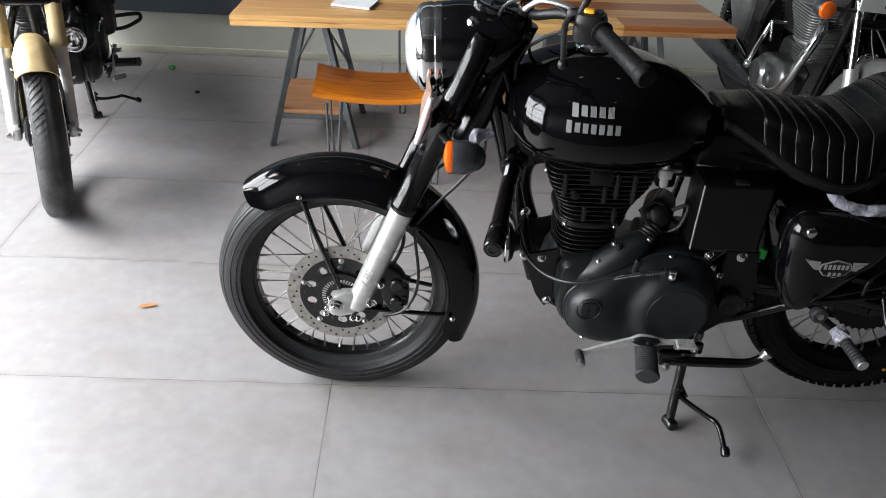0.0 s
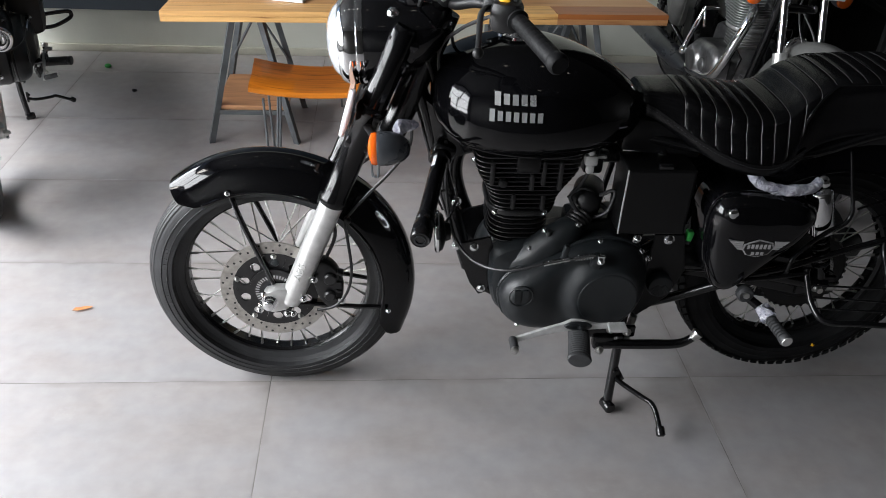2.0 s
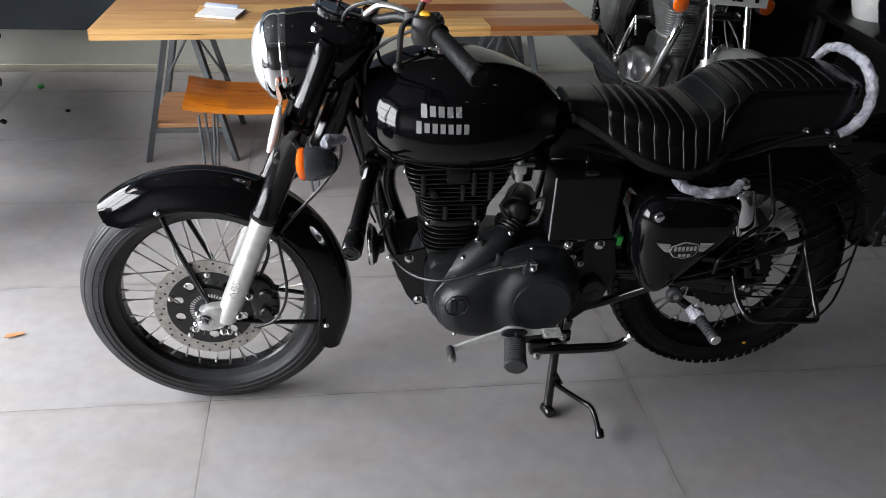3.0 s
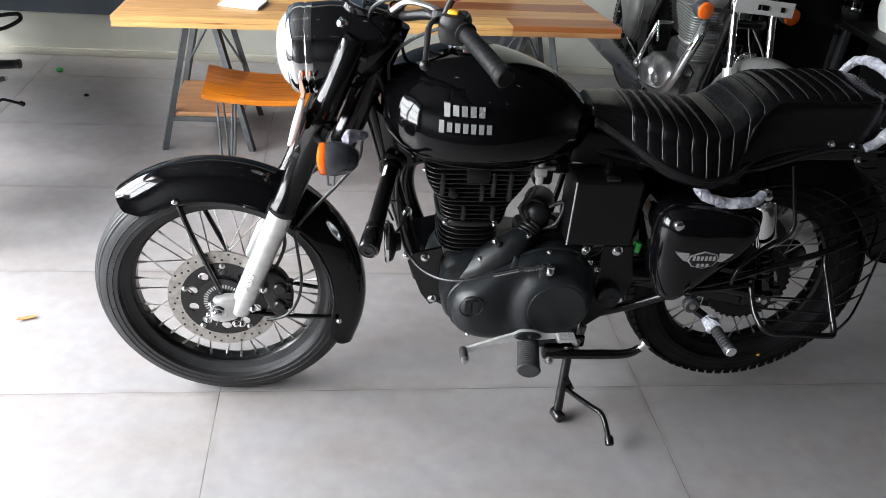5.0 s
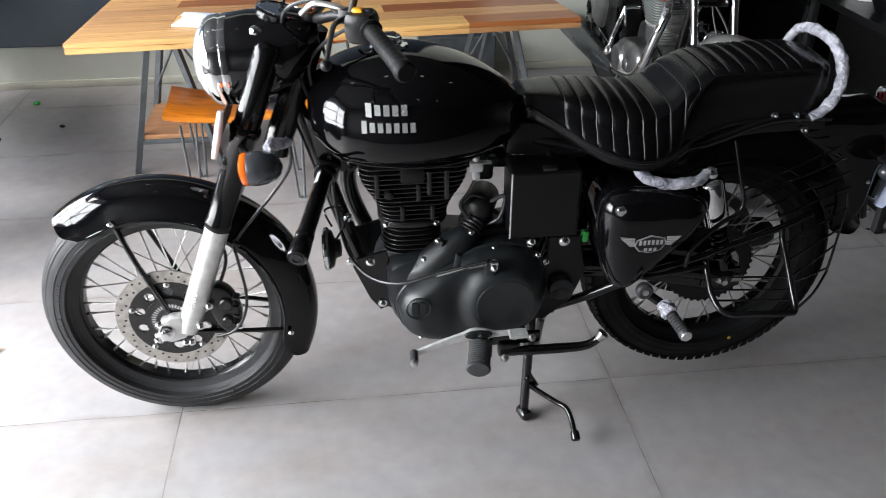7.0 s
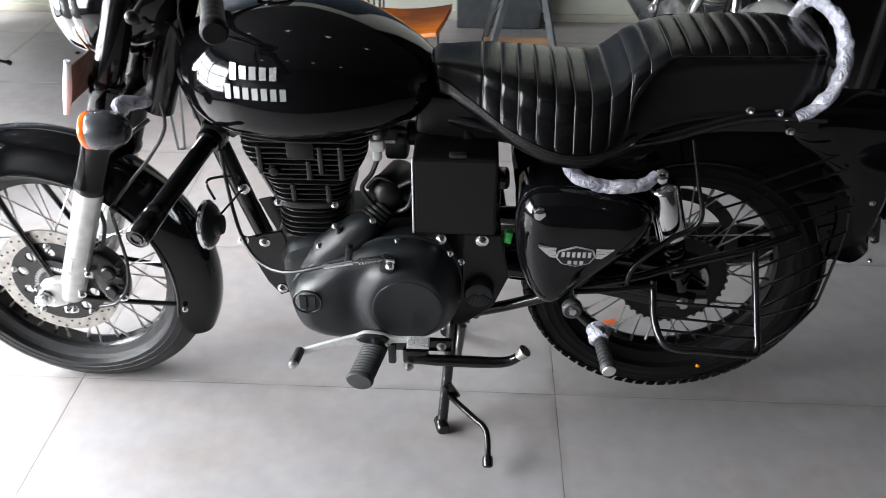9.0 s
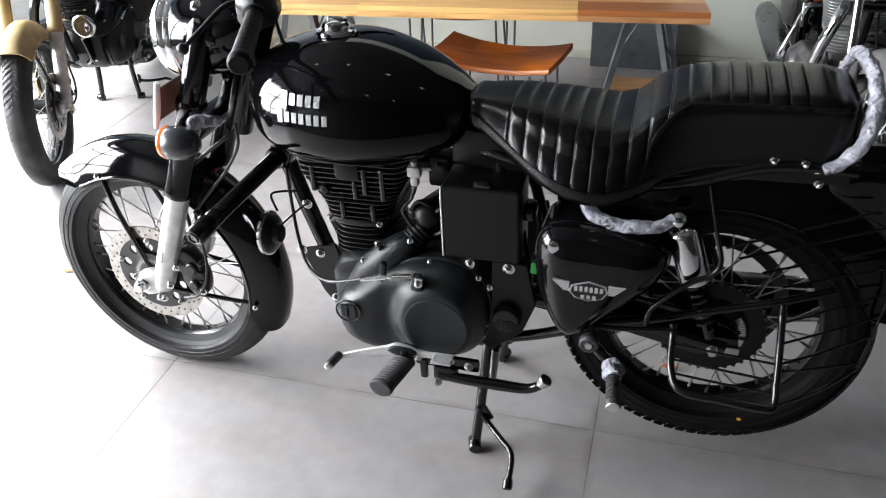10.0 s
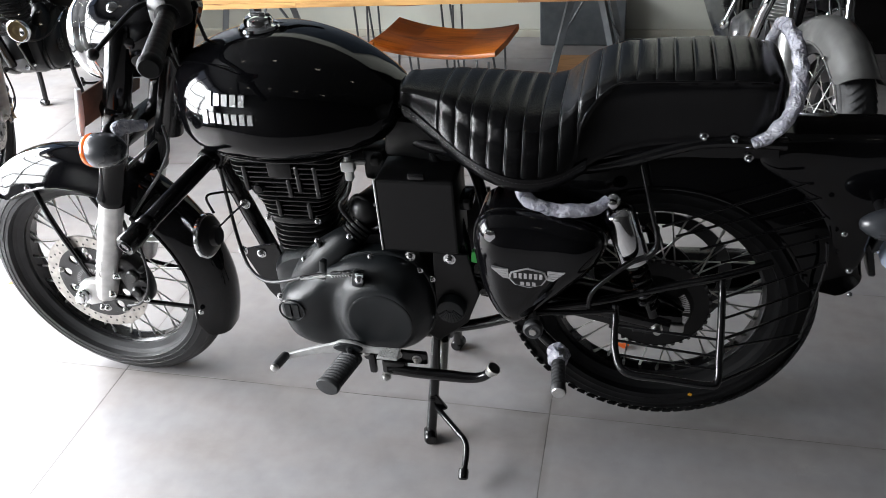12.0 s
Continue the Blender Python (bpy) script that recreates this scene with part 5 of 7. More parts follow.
    for k in range(5):
        boot += [(0.0275, 0.010 * k), (0.0300, 0.010 * k + 0.0025), (0.0300, 0.010 * k + 0.006), (0.0270, 0.010 * k + 0.0085)]
    part("ribbed_boot", Shape().lathe(boot, (0.736, -0.104, 0.540), (0.62, 0.50, 0.58), 28), PLASTIC if fin is FIN else fin, cc)
    part("starter_motor", Shape().lathe([(0.004, -0.052), (0.022, -0.047), (0.034, -0.034), (0.038, -0.018), (0.038, 0.06), (0.030, 0.07)], (0.778, -0.050, 0.594), (0.35, 1.0, -0.05), 32), PLASTIC if fin is FIN else eng, cc)
    for x, z, y in ((0.634, 0.497, -0.130), (0.668, 0.540, -0.118), (0.747, 0.560, -0.124), (0.799, 0.530, -0.150), (0.887, 0.529, -0.146), (0.905, 0.502, -0.150), (0.929, 0.478, -0.146), (0.920, 0.384, -0.158), (0.911, 0.344, -0.152), (0.880, 0.303, -0.150), (0.858, 0.299, -0.156), (0.620, 0.281, -0.150), (0.652, 0.446, -0.172), (0.729, 0.482, -0.172)):
        part("cover_bolt", Shape().bolt((x, y, z), (0, -1, 0), 0.0060, 0.006), m["bolt"], cover)
        if y < -0.165:
            part("bolt_boss", Shape().lathe([(0.0110, -0.018), (0.0105, -0.002), (0.0090, 0.0)], (x, y, z), (0, -1, 0), 18), eng, cover)
    part("cover_stud", Shape().rod((0.679, -0.128, 0.515), (0.677, -0.132, 0.548), 0.006, 12), PLASTIC, cover)
    lg = Shape()
    ring = [(0.6125 + 0.029 * math.cos(2 * math.pi * k / 36), 0.402 + 0.029 * math.sin(2 * math.pi * k / 36)) for k in range(37)]
    lg.tube([(x, -0.1995, z) for x, z in ring], 0.0024, 6, 1)
    lg.box((0.6035, -0.1995, 0.402), (0.014, 0.005, 0.036), 0.0015)
    lg.box((0.6225, -0.1995, 0.402), (0.014, 0.005, 0.036), 0.0015)
    part("cover_emblem", lg, eng, cover)
    hp = Shape()
    hp.box((0.783, -0.200, 0.508), (0.026, 0.022, 0.040), 0.007, (0, 12, 0))
    part("clutch_arm", hp, eng, cover)
    ha = Shape()
    ha.box((0.790, -0.204, 0.522), (0.020, 0.016, 0.014), 0.004)
    ha.bolt((0.789, -0.212, 0.512), (0, -1, 0), 0.007, 0.007)
    part("clutch_nut", ha, CHROME, cover)
    ca = Shape()
    ca.tube([(0.425, -0.035, 0.735), (0.432, -0.05, 0.60), (0.455, -0.085, 0.50), (0.50, -0.14, 0.465), (0.57, -0.19, 0.472), (0.66, -0.205, 0.502)], 0.0042, 8, 8)
    part("clutch_cable", ca, CABLE, bike)
    fe = Shape()
    fe.rod((0.655, -0.205, 0.500), (0.715, -0.206, 0.515), 0.0062, 12)
    fe.rod((0.715, -0.206, 0.515), (0.785, -0.206, 0.525), 0.0028, 8)
    for k in range(7):
        a = k / 7
        fe.lathe([(0.0075, 0), (0.0075, 0.0025)], (0.728 + 0.045 * a, -0.206, 0.5165 + 0.0075 * a), (1, 0, 0.17), 12)
    part("cable_adjuster", fe, CHROME, bike)
    br2 = Shape().box((0.705, -0.196, 0.522), (0.014, 0.016, 0.05), 0.004, (0, 10, 0))
    part("cable_bracket", br2, eng, cover)

    cap = Shape().lathe([(0.032, -0.03), (0.032, 0.0), (0.029, 0.006), (0.024, 0.008), (0.004, 0.008)], (0.968, -0.160, 0.406), (0, -1, 0), 28)
    cap = part("shaft_cap", cap, MATTE, bike, "round black ribbed cap")
    for k in range(9):
        a = radians(200 + 17.5 * k)
        part("cap_rib", Shape().rod((0.968 + 0.008 * math.cos(a), -0.1685, 0.416 + 0.008 * math.sin(a)), (0.968 + 0.028 * math.cos(a), -0.1685, 0.406 + 0.028 * math.sin(a)), 0.0016, 6), MATTE, cap)
    part("starter_cover", Shape().box((0.800, -0.045, 0.525), (0.135, 0.11, 0.060), 0.016, (0, -4, 0)), BOXM, cc)
    # carburettor and intake
    ct = Shape()
    ct.tube([(0.72, 0.01, 0.695), (0.78, 0.01, 0.695), (0.86, 0.01, 0.69)], 0.026, 18, 3)
    part("intake_tube", ct, PLASTIC, bike)
    cu = Shape()
    cu.box((0.790, 0.0, 0.685), (0.05, 0.06, 0.075), 0.010)
    cu.box((0.805, -0.05, 0.712), (0.022, 0.03, 0.022), 0.006)
    part("carburettor", cu, MATTE, bike)
    tap = Shape()
    tap.box((0.760, -0.100, 0.722), (0.030, 0.020, 0.024), 0.004)
    tap.box((0.760, -0.100, 0.700), (0.018, 0.018, 0.024), 0.005)
    tap.rod((0.760, -0.098, 0.745), (0.760, -0.095, 0.715), 0.008, 10)
    tap.box((0.785, -0.095, 0.728), (0.024, 0.010, 0.008), 0.003)
    part("fuel_tap", tap, LEVER, bike, "small zinc fuel tap")
    part("rubber_hose", Shape().tube([(0.760, -0.098, 0.69), (0.745, -0.09, 0.65), (0.725, -0.095, 0.62), (0.745, -0.10, 0.585)], 0.005, 8, 6), CABLE, bike)
    part("rubber_hose", Shape().tube([(0.80, -0.085, 0.62), (0.83, -0.10, 0.64), (0.82, -0.10, 0.585), (0.79, -0.09, 0.56)], 0.005, 8, 6), CABLE, bike)
    part("rubber_hose", Shape().tube([(0.73, -0.06, 0.60), (0.76, -0.075, 0.635), (0.80, -0.08, 0.605), (0.80, -0.075, 0.565)], 0.0045, 8, 6), CABLE, bike)
    part("rubber_hose", Shape().tube([(0.75, -0.05, 0.57), (0.79, -0.07, 0.595), (0.83, -0.08, 0.575)], 0.006, 8, 6), CABLE, bike)

    part("brake_rod", Shape().rod((0.770, 0.05, 0.515), (0.803, 0.05, 0.600), 0.006, 10), CHROME, bike)
    # air box and frame cover that close the view under the seat's nose
    part("air_box", Shape().box((0.935, 0.0, 0.765), (0.20, 0.15, 0.085), 0.012, (0, 6, 0)), PLASTIC, bike, "black moulded air box under the seat")
    # side box ahead of the rear frame
    bx = Shape().box((0.915, -0.110, 0.642), (0.163, 0.105, 0.172), 0.006)
    bb = part("battery_box", bx, m["box"], bike, "plain satin black square side cover")
    # thin bright metal rod laid along the cover's front edge
    part("box_edge", Shape().rod((0.8335, -0.1625, 0.727), (0.8335, -0.1625, 0.560), 0.0022, 8), ALLOY, bb, "thin bright strip along the front edge")
    bx2 = Shape().box((0.92, -0.155, 0.735), (0.035, 0.012, 0.014), 0.004)
    part("box_clip", bx2, FRAME, bb)
    part("box_clip", Shape().box((1.006, -0.10, 0.655), (0.03, 0.05, 0.03), 0.008), FRAME, bb)

    # exhaust along the right side
    ex = Shape()
    ex.tube([(0.53, 0.05, 0.69), (0.47, 0.075, 0.66), (0.47, 0.115, 0.55), (0.53, 0.14, 0.40), (0.62, 0.155, 0.33), (0.85, 0.165, 0.30)], 0.021, 16, 7)
    part("exhaust_pipe", ex, m["pipe"], bike)
    mu = Shape().lathe([(0.021, 0), (0.026, 0.03), (0.050, 0.16), (0.056, 0.45), (0.056, 0.78), (0.048, 0.86), (0.030, 0.88), (0.024, 0.84)], (0.82, 0.168, 0.296), (1, 0.036, 0.012), 32)
    part("silencer", mu, m.get("silencer", m["pipe"]), bike)
    # right-hand covers
    rc = swollen([(0.55, 0.42), (0.57, 0.33), (0.66, 0.275), (0.80, 0.275), (0.87, 0.32), (0.88, 0.39), (0.82, 0.45), (0.72, 0.47), (0.60, 0.47)], (0.71, 0.37), 0.02, 0.125, 0.035, 0.05, 1, lambda x, z: 0.022 * step(0.085, 0.06, math.hypot(x - 0.78, z - 0.365)), 64, 18)
    tc_ = part("timing_cover", rc, eng, cc)
    for x, z in ((0.572, 0.40), (0.60, 0.31), (0.70, 0.286), (0.80, 0.288), (0.862, 0.33), (0.862, 0.40), (0.80, 0.445), (0.66, 0.456)):
        part("cover_bolt", Shape().bolt((x, 0.135, z), (0, 1, 0), 0.007, 0.010), m["bolt"], tc_)
    part("oil_cap", Shape().lathe([(0.030, 0.0), (0.030, 0.010), (0.024, 0.016), (0.004, 0.018)], (0.665, 0.158, 0.375), (0, 1, 0), 28), eng, tc_)
    kk = Shape()
    if eng is POLISHED:
        kk.tube([(0.85, 0.06, 0.585), (0.84, 0.125, 0.585), (0.835, 0.145, 0.555), (0.82, 0.205, 0.40)], 0.010, 14, 6)
        kk.lathe([(0.010, -0.02), (0.016, -0.012), (0.018, 0.0), (0.016, 0.012), (0.010, 0.02)], (0.82, 0.205, 0.39), (0, 0.3, -1), 20)
    else:
        kk.tube([(0.88, 0.19, 0.42), (0.90, 0.22, 0.46), (0.93, 0.235, 0.62), (0.935, 0.255, 0.66)], 0.009, 12, 5)
        kk.rod((0.935, 0.25, 0.66), (0.935, 0.34, 0.665), 0.012, 12)
    part("kick_lever", kk, m["kick"], bike)

    # left foot controls
    gl = Shape()
    gl.slab(smooth_loop([(0.590, 0.302), (0.620, 0.316), (0.675, 0.338), (0.715, 0.352), (0.735, 0.362), (0.765, 0.360), (0.795, 0.350), (0.830, 0.349), (0.862, 0.349), (0.864, 0.338), (0.825, 0.336), (0.780, 0.333), (0.740, 0.330), (0.700, 0.324), (0.655, 0.313), (0.620, 0.300), (0.594, 0.291)], 70), XZ, -0.234, -0.243, 0.002)
    part("gear_lever", gl, LEVER, bike, "bright alloy heel and toe lever")
    gp = Shape()
    gp.box((0.846, -0.252, 0.347), (0.046, 0.034, 0.006), 0.002)
    for i in range(6):
        for j in range(4):
            gp.box((0.828 + 0.0072 * i, -0.264 + 0.008 * j, 0.3505), (0.005, 0.0055, 0.003), 0.0)
    part("heel_pad", gp, LEVER, bike)
    gb = Shape().lathe([(0.0085, 0), (0.0105, 0.004), (0.0105, 0.050), (0.008, 0.056)], (0.595, -0.240, 0.304), (-0.05, -1, 0.22), 18)
    part("toe_peg", gb, GRIP, bike)
    part("toe_peg_cap", Shape().lathe([(0.0098, 0.056), (0.0085, 0.062), (0.004, 0.064)], (0.595, -0.240, 0.304), (-0.05, -1, 0.22), 18), STEEL, bike)
    gpv = Shape()
    gpv.slab(smooth_loop([(0.716, 0.346), (0.735, 0.358), (0.770, 0.357), (0.786, 0.346), (0.770, 0.336), (0.735, 0.336)], 30), XZ, -0.225, -0.250, 0.006)
    gpv.bolt((0.757, -0.250, 0.347), (0, -1, 0), 0.008, 0.005)
    part("lever_pivot", gpv, MATTE, bike)
    a, b = Vector((0.757, -0.236, 0.322)), Vector((0.735, -0.350, 0.331))
    d = (b - a).normalized()
    prof = [(0.020, 0.0), (0.023, 0.004)]
    for k in range(11):
        h = 0.006 + 0.0088 * k
        prof += [(0.0215, h), (0.0268, h + 0.0018), (0.0266, h + 0.0046), (0.0215, h + 0.0066)]
    prof += [(0.0275, 0.1045), (0.0285, 0.108), (0.0285, 0.113), (0.0255, 0.1165), (0.010, 0.1175)]
    fp = Shape().lathe(prof, (0, 0, 0), d, 36)
    fp.v = [(a.x + x, a.y + y, a.z + z * (0.62 if z > 0 else 0.80)) for x, y, z in fp.v]
    part("rider_footpeg", fp, GRIP, bike, "ribbed grey rubber footpeg")
    pm = Shape()
    pm.rod((0.80, -0.10, 0.300), (0.755, -0.25, 0.328), 0.013, 12)
    pm.box((0.84, -0.195, 0.292), (0.15, 0.012, 0.034), 0.005)
    pm.box((0.785, -0.20, 0.27), (0.018, 0.014, 0.06), 0.005)
    part("footpeg_bracket", pm, FRAME, bike)
    for x, z in ((0.775, 0.302), (0.848, 0.302), (0.892, 0.293)):
        part("bracket_bolt", Shape().bolt((x, -0.202, z), (0, -1, 0), 0.0085, 0.008), STEEL, bike)


def rear_end(bike, m, paint, full, RX, RZ):
    mudguard(bike, "rear_mudguard", RX, 0.405, 0.408, 0.300, 0.088, 138, 10, paint, "deep black rear mudguard" if full else "", 40)
    # left tool box
    o = [(1.036, 0.600), (1.037, 0.632), (1.046, 0.660), (1.066, 0.677), (1.100, 0.684), (1.150, 0.683), (1.210, 0.674), (1.262, 0.660), (1.290, 0.640), (1.292, 0.612), (1.268, 0.562), (1.215, 0.503), (1.160, 0.450), (1.125, 0.422), (1.104, 0.418), (1.084, 0.432), (1.062, 0.470), (1.045, 0.525)]
    reach = 0.150 if not full else 0.180
    for sgn in (-1, 1):
        s = swollen(o, (1.130, 0.580), 0.085, reach, 0.052, 0.075, sgn, None, 96, 22)
        tb = part("tool_box", s, paint, bike, "gloss black rounded tool box" if full else "", 60)
        ed = Shape().tube([(p.x, sgn * (reach - 0.002), p.y) for p in smooth_loop(o, 60)] + [(o[0][0], sgn * (reach - 0.002), o[0][1])], 0.0035, 8, 1)
        part("box_edge", ed, paint, tb)
        sc = Shape().lathe([(0.013, 0), (0.0135, 0.006), (0.011, 0.010), (0.004, 0.011)], (1.075, sgn * (reach + 0.034), 0.648), (0, sgn, 0.1), 20)
        part("box_screw", sc, CHROME, tb)
        if full and sgn < 0:
            hexo = [(1.114, 0.576), (1.148, 0.588), (1.182, 0.580), (1.187, 0.566), (1.176, 0.549), (1.150, 0.541), (1.122, 0.547), (1.110, 0.562)]
            bg = Shape().slab(hexo, XZ, -0.222, -0.2355, 0.001)
            bd = part("winged_badge", bg, SILVER, tb, "silver winged badge")
            ctr = Vector((1.149, 0.565))
            inner = [tuple(ctr + (Vector(p) - ctr) * 0.90) for p in hexo]
            part("badge_ground", Shape().slab(inner, XZ, -0.2350, -0.2363, 0.0), PLASTIC, bd)
            for z, x0, x1, nb_, h in ((0.5705, 1.119, 1.179, 6, 0.0125), (0.552, 1.132, 1.166, 3, 0.0085)):
                wd = (x1 - x0) / nb_
                for k in range(nb_):
                    part("badge_bar", Shape().box((x0 + wd * (k + 0.5), -0.2364, z), (wd * 0.62, 0.0012, h), 0.0), SILVER, bd)
            for k in range(4):
                z, ln = 0.583 - 0.0058 * k, 0.034 - 0.006 * k
                part("badge_feather", Shape().slab([(1.1105, z - 0.0048), (1.1105, z), (1.1105 - ln, z + 0.002), (1.1105 - ln + 0.004, z - 0.0030)], XZ, -0.226, -0.2350, 0.0), SILVER, bd)
                part("badge_feather", Shape().slab([(1.1865, z - 0.0048), (1.1865, z), (1.1865 + ln, z - 0.001), (1.1865 + ln - 0.004, z - 0.0055)], XZ, -0.218, -0.2345, 0.0), SILVER, bd)
    # swing arm, shock absorbers
    for sgn in (-1, 1):
        sa = Shape()
        sa.tube([(1.00, sgn * 0.10, 0.44), (1.20, sgn * 0.105, 0.42), (RX + 0.03, sgn * 0.105, RZ)], [0.022, 0.021, 0.019], 14, 4)
        sa.slab([(RX - 0.045, RZ + 0.028), (RX + 0.055, RZ + 0.026), (RX + 0.06, RZ - 0.024), (RX - 0.045, RZ - 0.026)], XZ, sgn * 0.098, sgn * 0.112, 0.004)
        part("swing_arm", sa, FRAME, bike)
        t0, t1 = Vector((1.305, sgn * 0.142, 0.692)), Vector((1.395, sgn * 0.135, 0.415))
        d = t1 - t0
        sh = Shape()
        sh.lathe([(0.015, 0.012), (0.028, 0.020), (0.031, 0.028), (0.031, 0.135), (0.031, 0.140), (0.026, 0.140)], t0, d, 28)
        shock = part("shock_absorber", sh, CHROME if sgn < 0 else CHROME, bike, "chrome-shrouded rear shock absorber")
        sp = Shape()
        pts = []
        ln = d.length
        dn = d.normalized()
        s1 = dn.orthogonal().normalized()
        s2 = dn.cross(s1)
        for k in range(97):
            a = 2 * math.pi * k / 14
            pts.append(t0 + dn * (0.135 + (ln - 0.165) * k / 96) + (s1 * math.cos(a) + s2 * math.sin(a)) * 0.018)
        sp.tube(pts, 0.0045, 7, 1)
        sp.rod(t0 + dn * 0.1, t1, 0.011, 12)
        part("spring", sp, FRAME, shock)
        nb = Shape()
        nb.lathe([(0.016, 0), (0.017, 0.006), (0.014, 0.014), (0.009, 0.018), (0.009, 0.026), (0.005, 0.028)], t0 + Vector((-0.004, sgn * 0.006, 0.010)), (0, sgn, 0), 20)
        part("shock_nut", nb, CHROME, shock)
        ax = Shape()
        ax.bolt((RX + 0.005, sgn * 0.113, RZ), (0, sgn, 0), 0.013, 0.012)
        ax.rod((RX + 0.005, sgn * 0.11, RZ), (RX + 0.005, sgn * 0.138, RZ), 0.008, 12)
        ax.box((RX + 0.045, sgn * 0.113, RZ - 0.002), (0.030, 0.012, 0.020), 0.003)
        part("rear_axle_nut", ax, STEEL, bike)
    # brake plate and sprocket side
    dr = Shape().lathe([(0.117, 0.0), (0.119, 0.006), (0.116, 0.010), (0.098, 0.012), (0.082, 0.013), (0.076, 0.020), (0.06, 0.024), (0.02, 0.030)], (RX, -0.034, RZ), (0, -1, 0), 72)
    part("rear_hub_plate", dr, BOXM, bike, "black sprocket carrier")
    teeth = Shape()
    for k in range(38):
        a = 2 * math.pi * k / 38
        d, q = Vector((math.cos(a), 0, math.sin(a))), Vector((-math.sin(a), 0, math.cos(a)))
        o = Vector((RX, -0.040, RZ))
        teeth.add([o + d * r_ + q * w_ + Vector((0, y_, 0)) for y_ in (0.0, -0.006) for r_, w_ in ((0.114, -0.006), (0.114, 0.006), (0.1205, 0.0025), (0.1205, -0.0025))], [(0, 1, 2, 3), (7, 6, 5, 4), (0, 4, 5, 1), (1, 5, 6, 2), (2, 6, 7, 3), (3, 7, 4, 0)])
    part("sprocket_teeth", teeth, FRAME, bike)
    rt = Shape()
    for k in range(20):
        a = radians(-42 + 30 * k / 9) if k < 10 else radians(0 + 38 * (k - 10) / 9)
        d = Vector((math.cos(a), 0, math.sin(a)))
        q = Vector((-math.sin(a), 0, math.cos(a)))
        o = Vector((RX, -0.0615, RZ))
        rt.add([o + d * 0.060 + q * 0.0015, o + d * 0.060 - q * 0.0015, o + d * 0.074 - q * 0.0018, o + d * 0.074 + q * 0.0018], [(0, 1, 2, 3)])
    part("rear_tone_ring", rt, SILVER, bike)
    cg = Shape()
    cg.slab([(1.02, 0.475), (1.16, 0.47), (1.30, 0.45), (1.40, 0.43), (1.46, 0.395), (1.44, 0.345), (1.38, 0.325), (1.20, 0.365), (1.02, 0.395)], XZ, -0.072, -0.088, 0.004)
    part("chain_guard", cg, FRAME, bike)
    rd = Shape().lathe([(0.168, 0.070), (0.168, 0.074), (0.139, 0.074), (0.139, 0.070)], (RX, 0, RZ), (0, 1, 0), 72, closed=True)
    rd.lathe([(0.085, 0.070), (0.085, 0.076), (0.040, 0.076), (0.040, 0.070)], (RX, 0, RZ), (0, 1, 0), 48, closed=True)
    for k in range(5):
        a = radians(72 * k + 12)
        b = a + radians(16)
        rd.tube([(RX + 0.075 * math.cos(a), 0.072, RZ + 0.075 * math.sin(a)), (RX + 0.112 * math.cos((a + b) / 2), 0.072, RZ + 0.112 * math.sin((a + b) / 2)), (RX + 0.142 * math.cos(b), 0.072, RZ + 0.142 * math.sin(b))], 0.007, 8, 3)
    part("rear_disc", rd, MATTE, bike, "dark rear brake disc")

    # horn beside the front down tube
    hn = Shape().lathe([(0.010, -0.030), (0.020, -0.028), (0.024, -0.016), (0.042, -0.010), (0.047, -0.004), (0.047, 0.004)], (0.410, -0.130, 0.543), (-1, 0.04, -0.06), 32)
    horn = part("horn", hn, PLASTIC, bike, "black horn with chrome rim")
    part("horn_rim", Shape().lathe([(0.047, -0.004), (0.052, 0.0), (0.052, 0.006), (0.048, 0.010), (0.040, 0.011), (0.030, 0.008), (0.020, 0.010), (0.004, 0.011)], (0.410, -0.130, 0.543), (-1, 0.04, -0.06), 32), CHROME, horn)
    hbk = Shape()
    hbk.tube([(0.425, -0.108, 0.55), (0.445, -0.075, 0.565), (0.458, -0.03, 0.57)], 0.006, 8, 4, flat=0.4)
    hbk.tube([(0.42, -0.10, 0.585), (0.405, -0.09, 0.62), (0.42, -0.06, 0.615), (0.44, -0.03, 0.60)], 0.003, 6, 6)
    part("horn_bracket", hbk, FRAME, horn)

    if not full:
        return
    # sari guard: a bent loop, its stays and a fan of thin rods out to a rear hoop
    sg = Shape()
    sg.tube([(1.318, -0.185, 0.476), (1.319, -0.197, 0.450), (1.322, -0.245, 0.408), (1.345, -0.282, 0.386), (1.42, -0.290, 0.385), (1.495, -0.291, 0.380), (1.517, -0.284, 0.384), (1.519, -0.250, 0.416), (1.520, -0.200, 0.464), (1.520, -0.160, 0.502), (1.518, -0.148, 0.530)], 0.0076, 12, 6)
    guard = part("sari_guard", sg, FRAME, bike, "black tubular guard beside the rear wheel")
    tb = Shape()
    tb.tube([(1.350, -0.150, 0.775), (1.372, -0.165, 0.690), (1.388, -0.173, 0.630), (1.375, -0.178, 0.598), (1.338, -0.18, 0.576), (1.284, -0.185, 0.524), (1.266, -0.19, 0.493), (1.266, -0.19, 0.450)], [0.0030, 0.0042, 0.0055, 0.0058, 0.0058, 0.0058, 0.0058, 0.0055], 10, 6)
    tb.tube([(1.16, -0.200, 0.452), (1.24, -0.198, 0.458), (1.319, -0.192, 0.466)], 0.0055, 10, 3)
    part("guard_stay", tb, FRAME, guard)
    part("guard_brace", Shape().tube([(1.16, -0.170, 0.440), (1.28, -0.160, 0.462), (1.36, -0.152, 0.485), (1.44, -0.148, 0.510), (1.518, -0.145, 0.534), (1.61, -0.112, 0.550)], 0.0085, 12, 4), FRAME, guard)
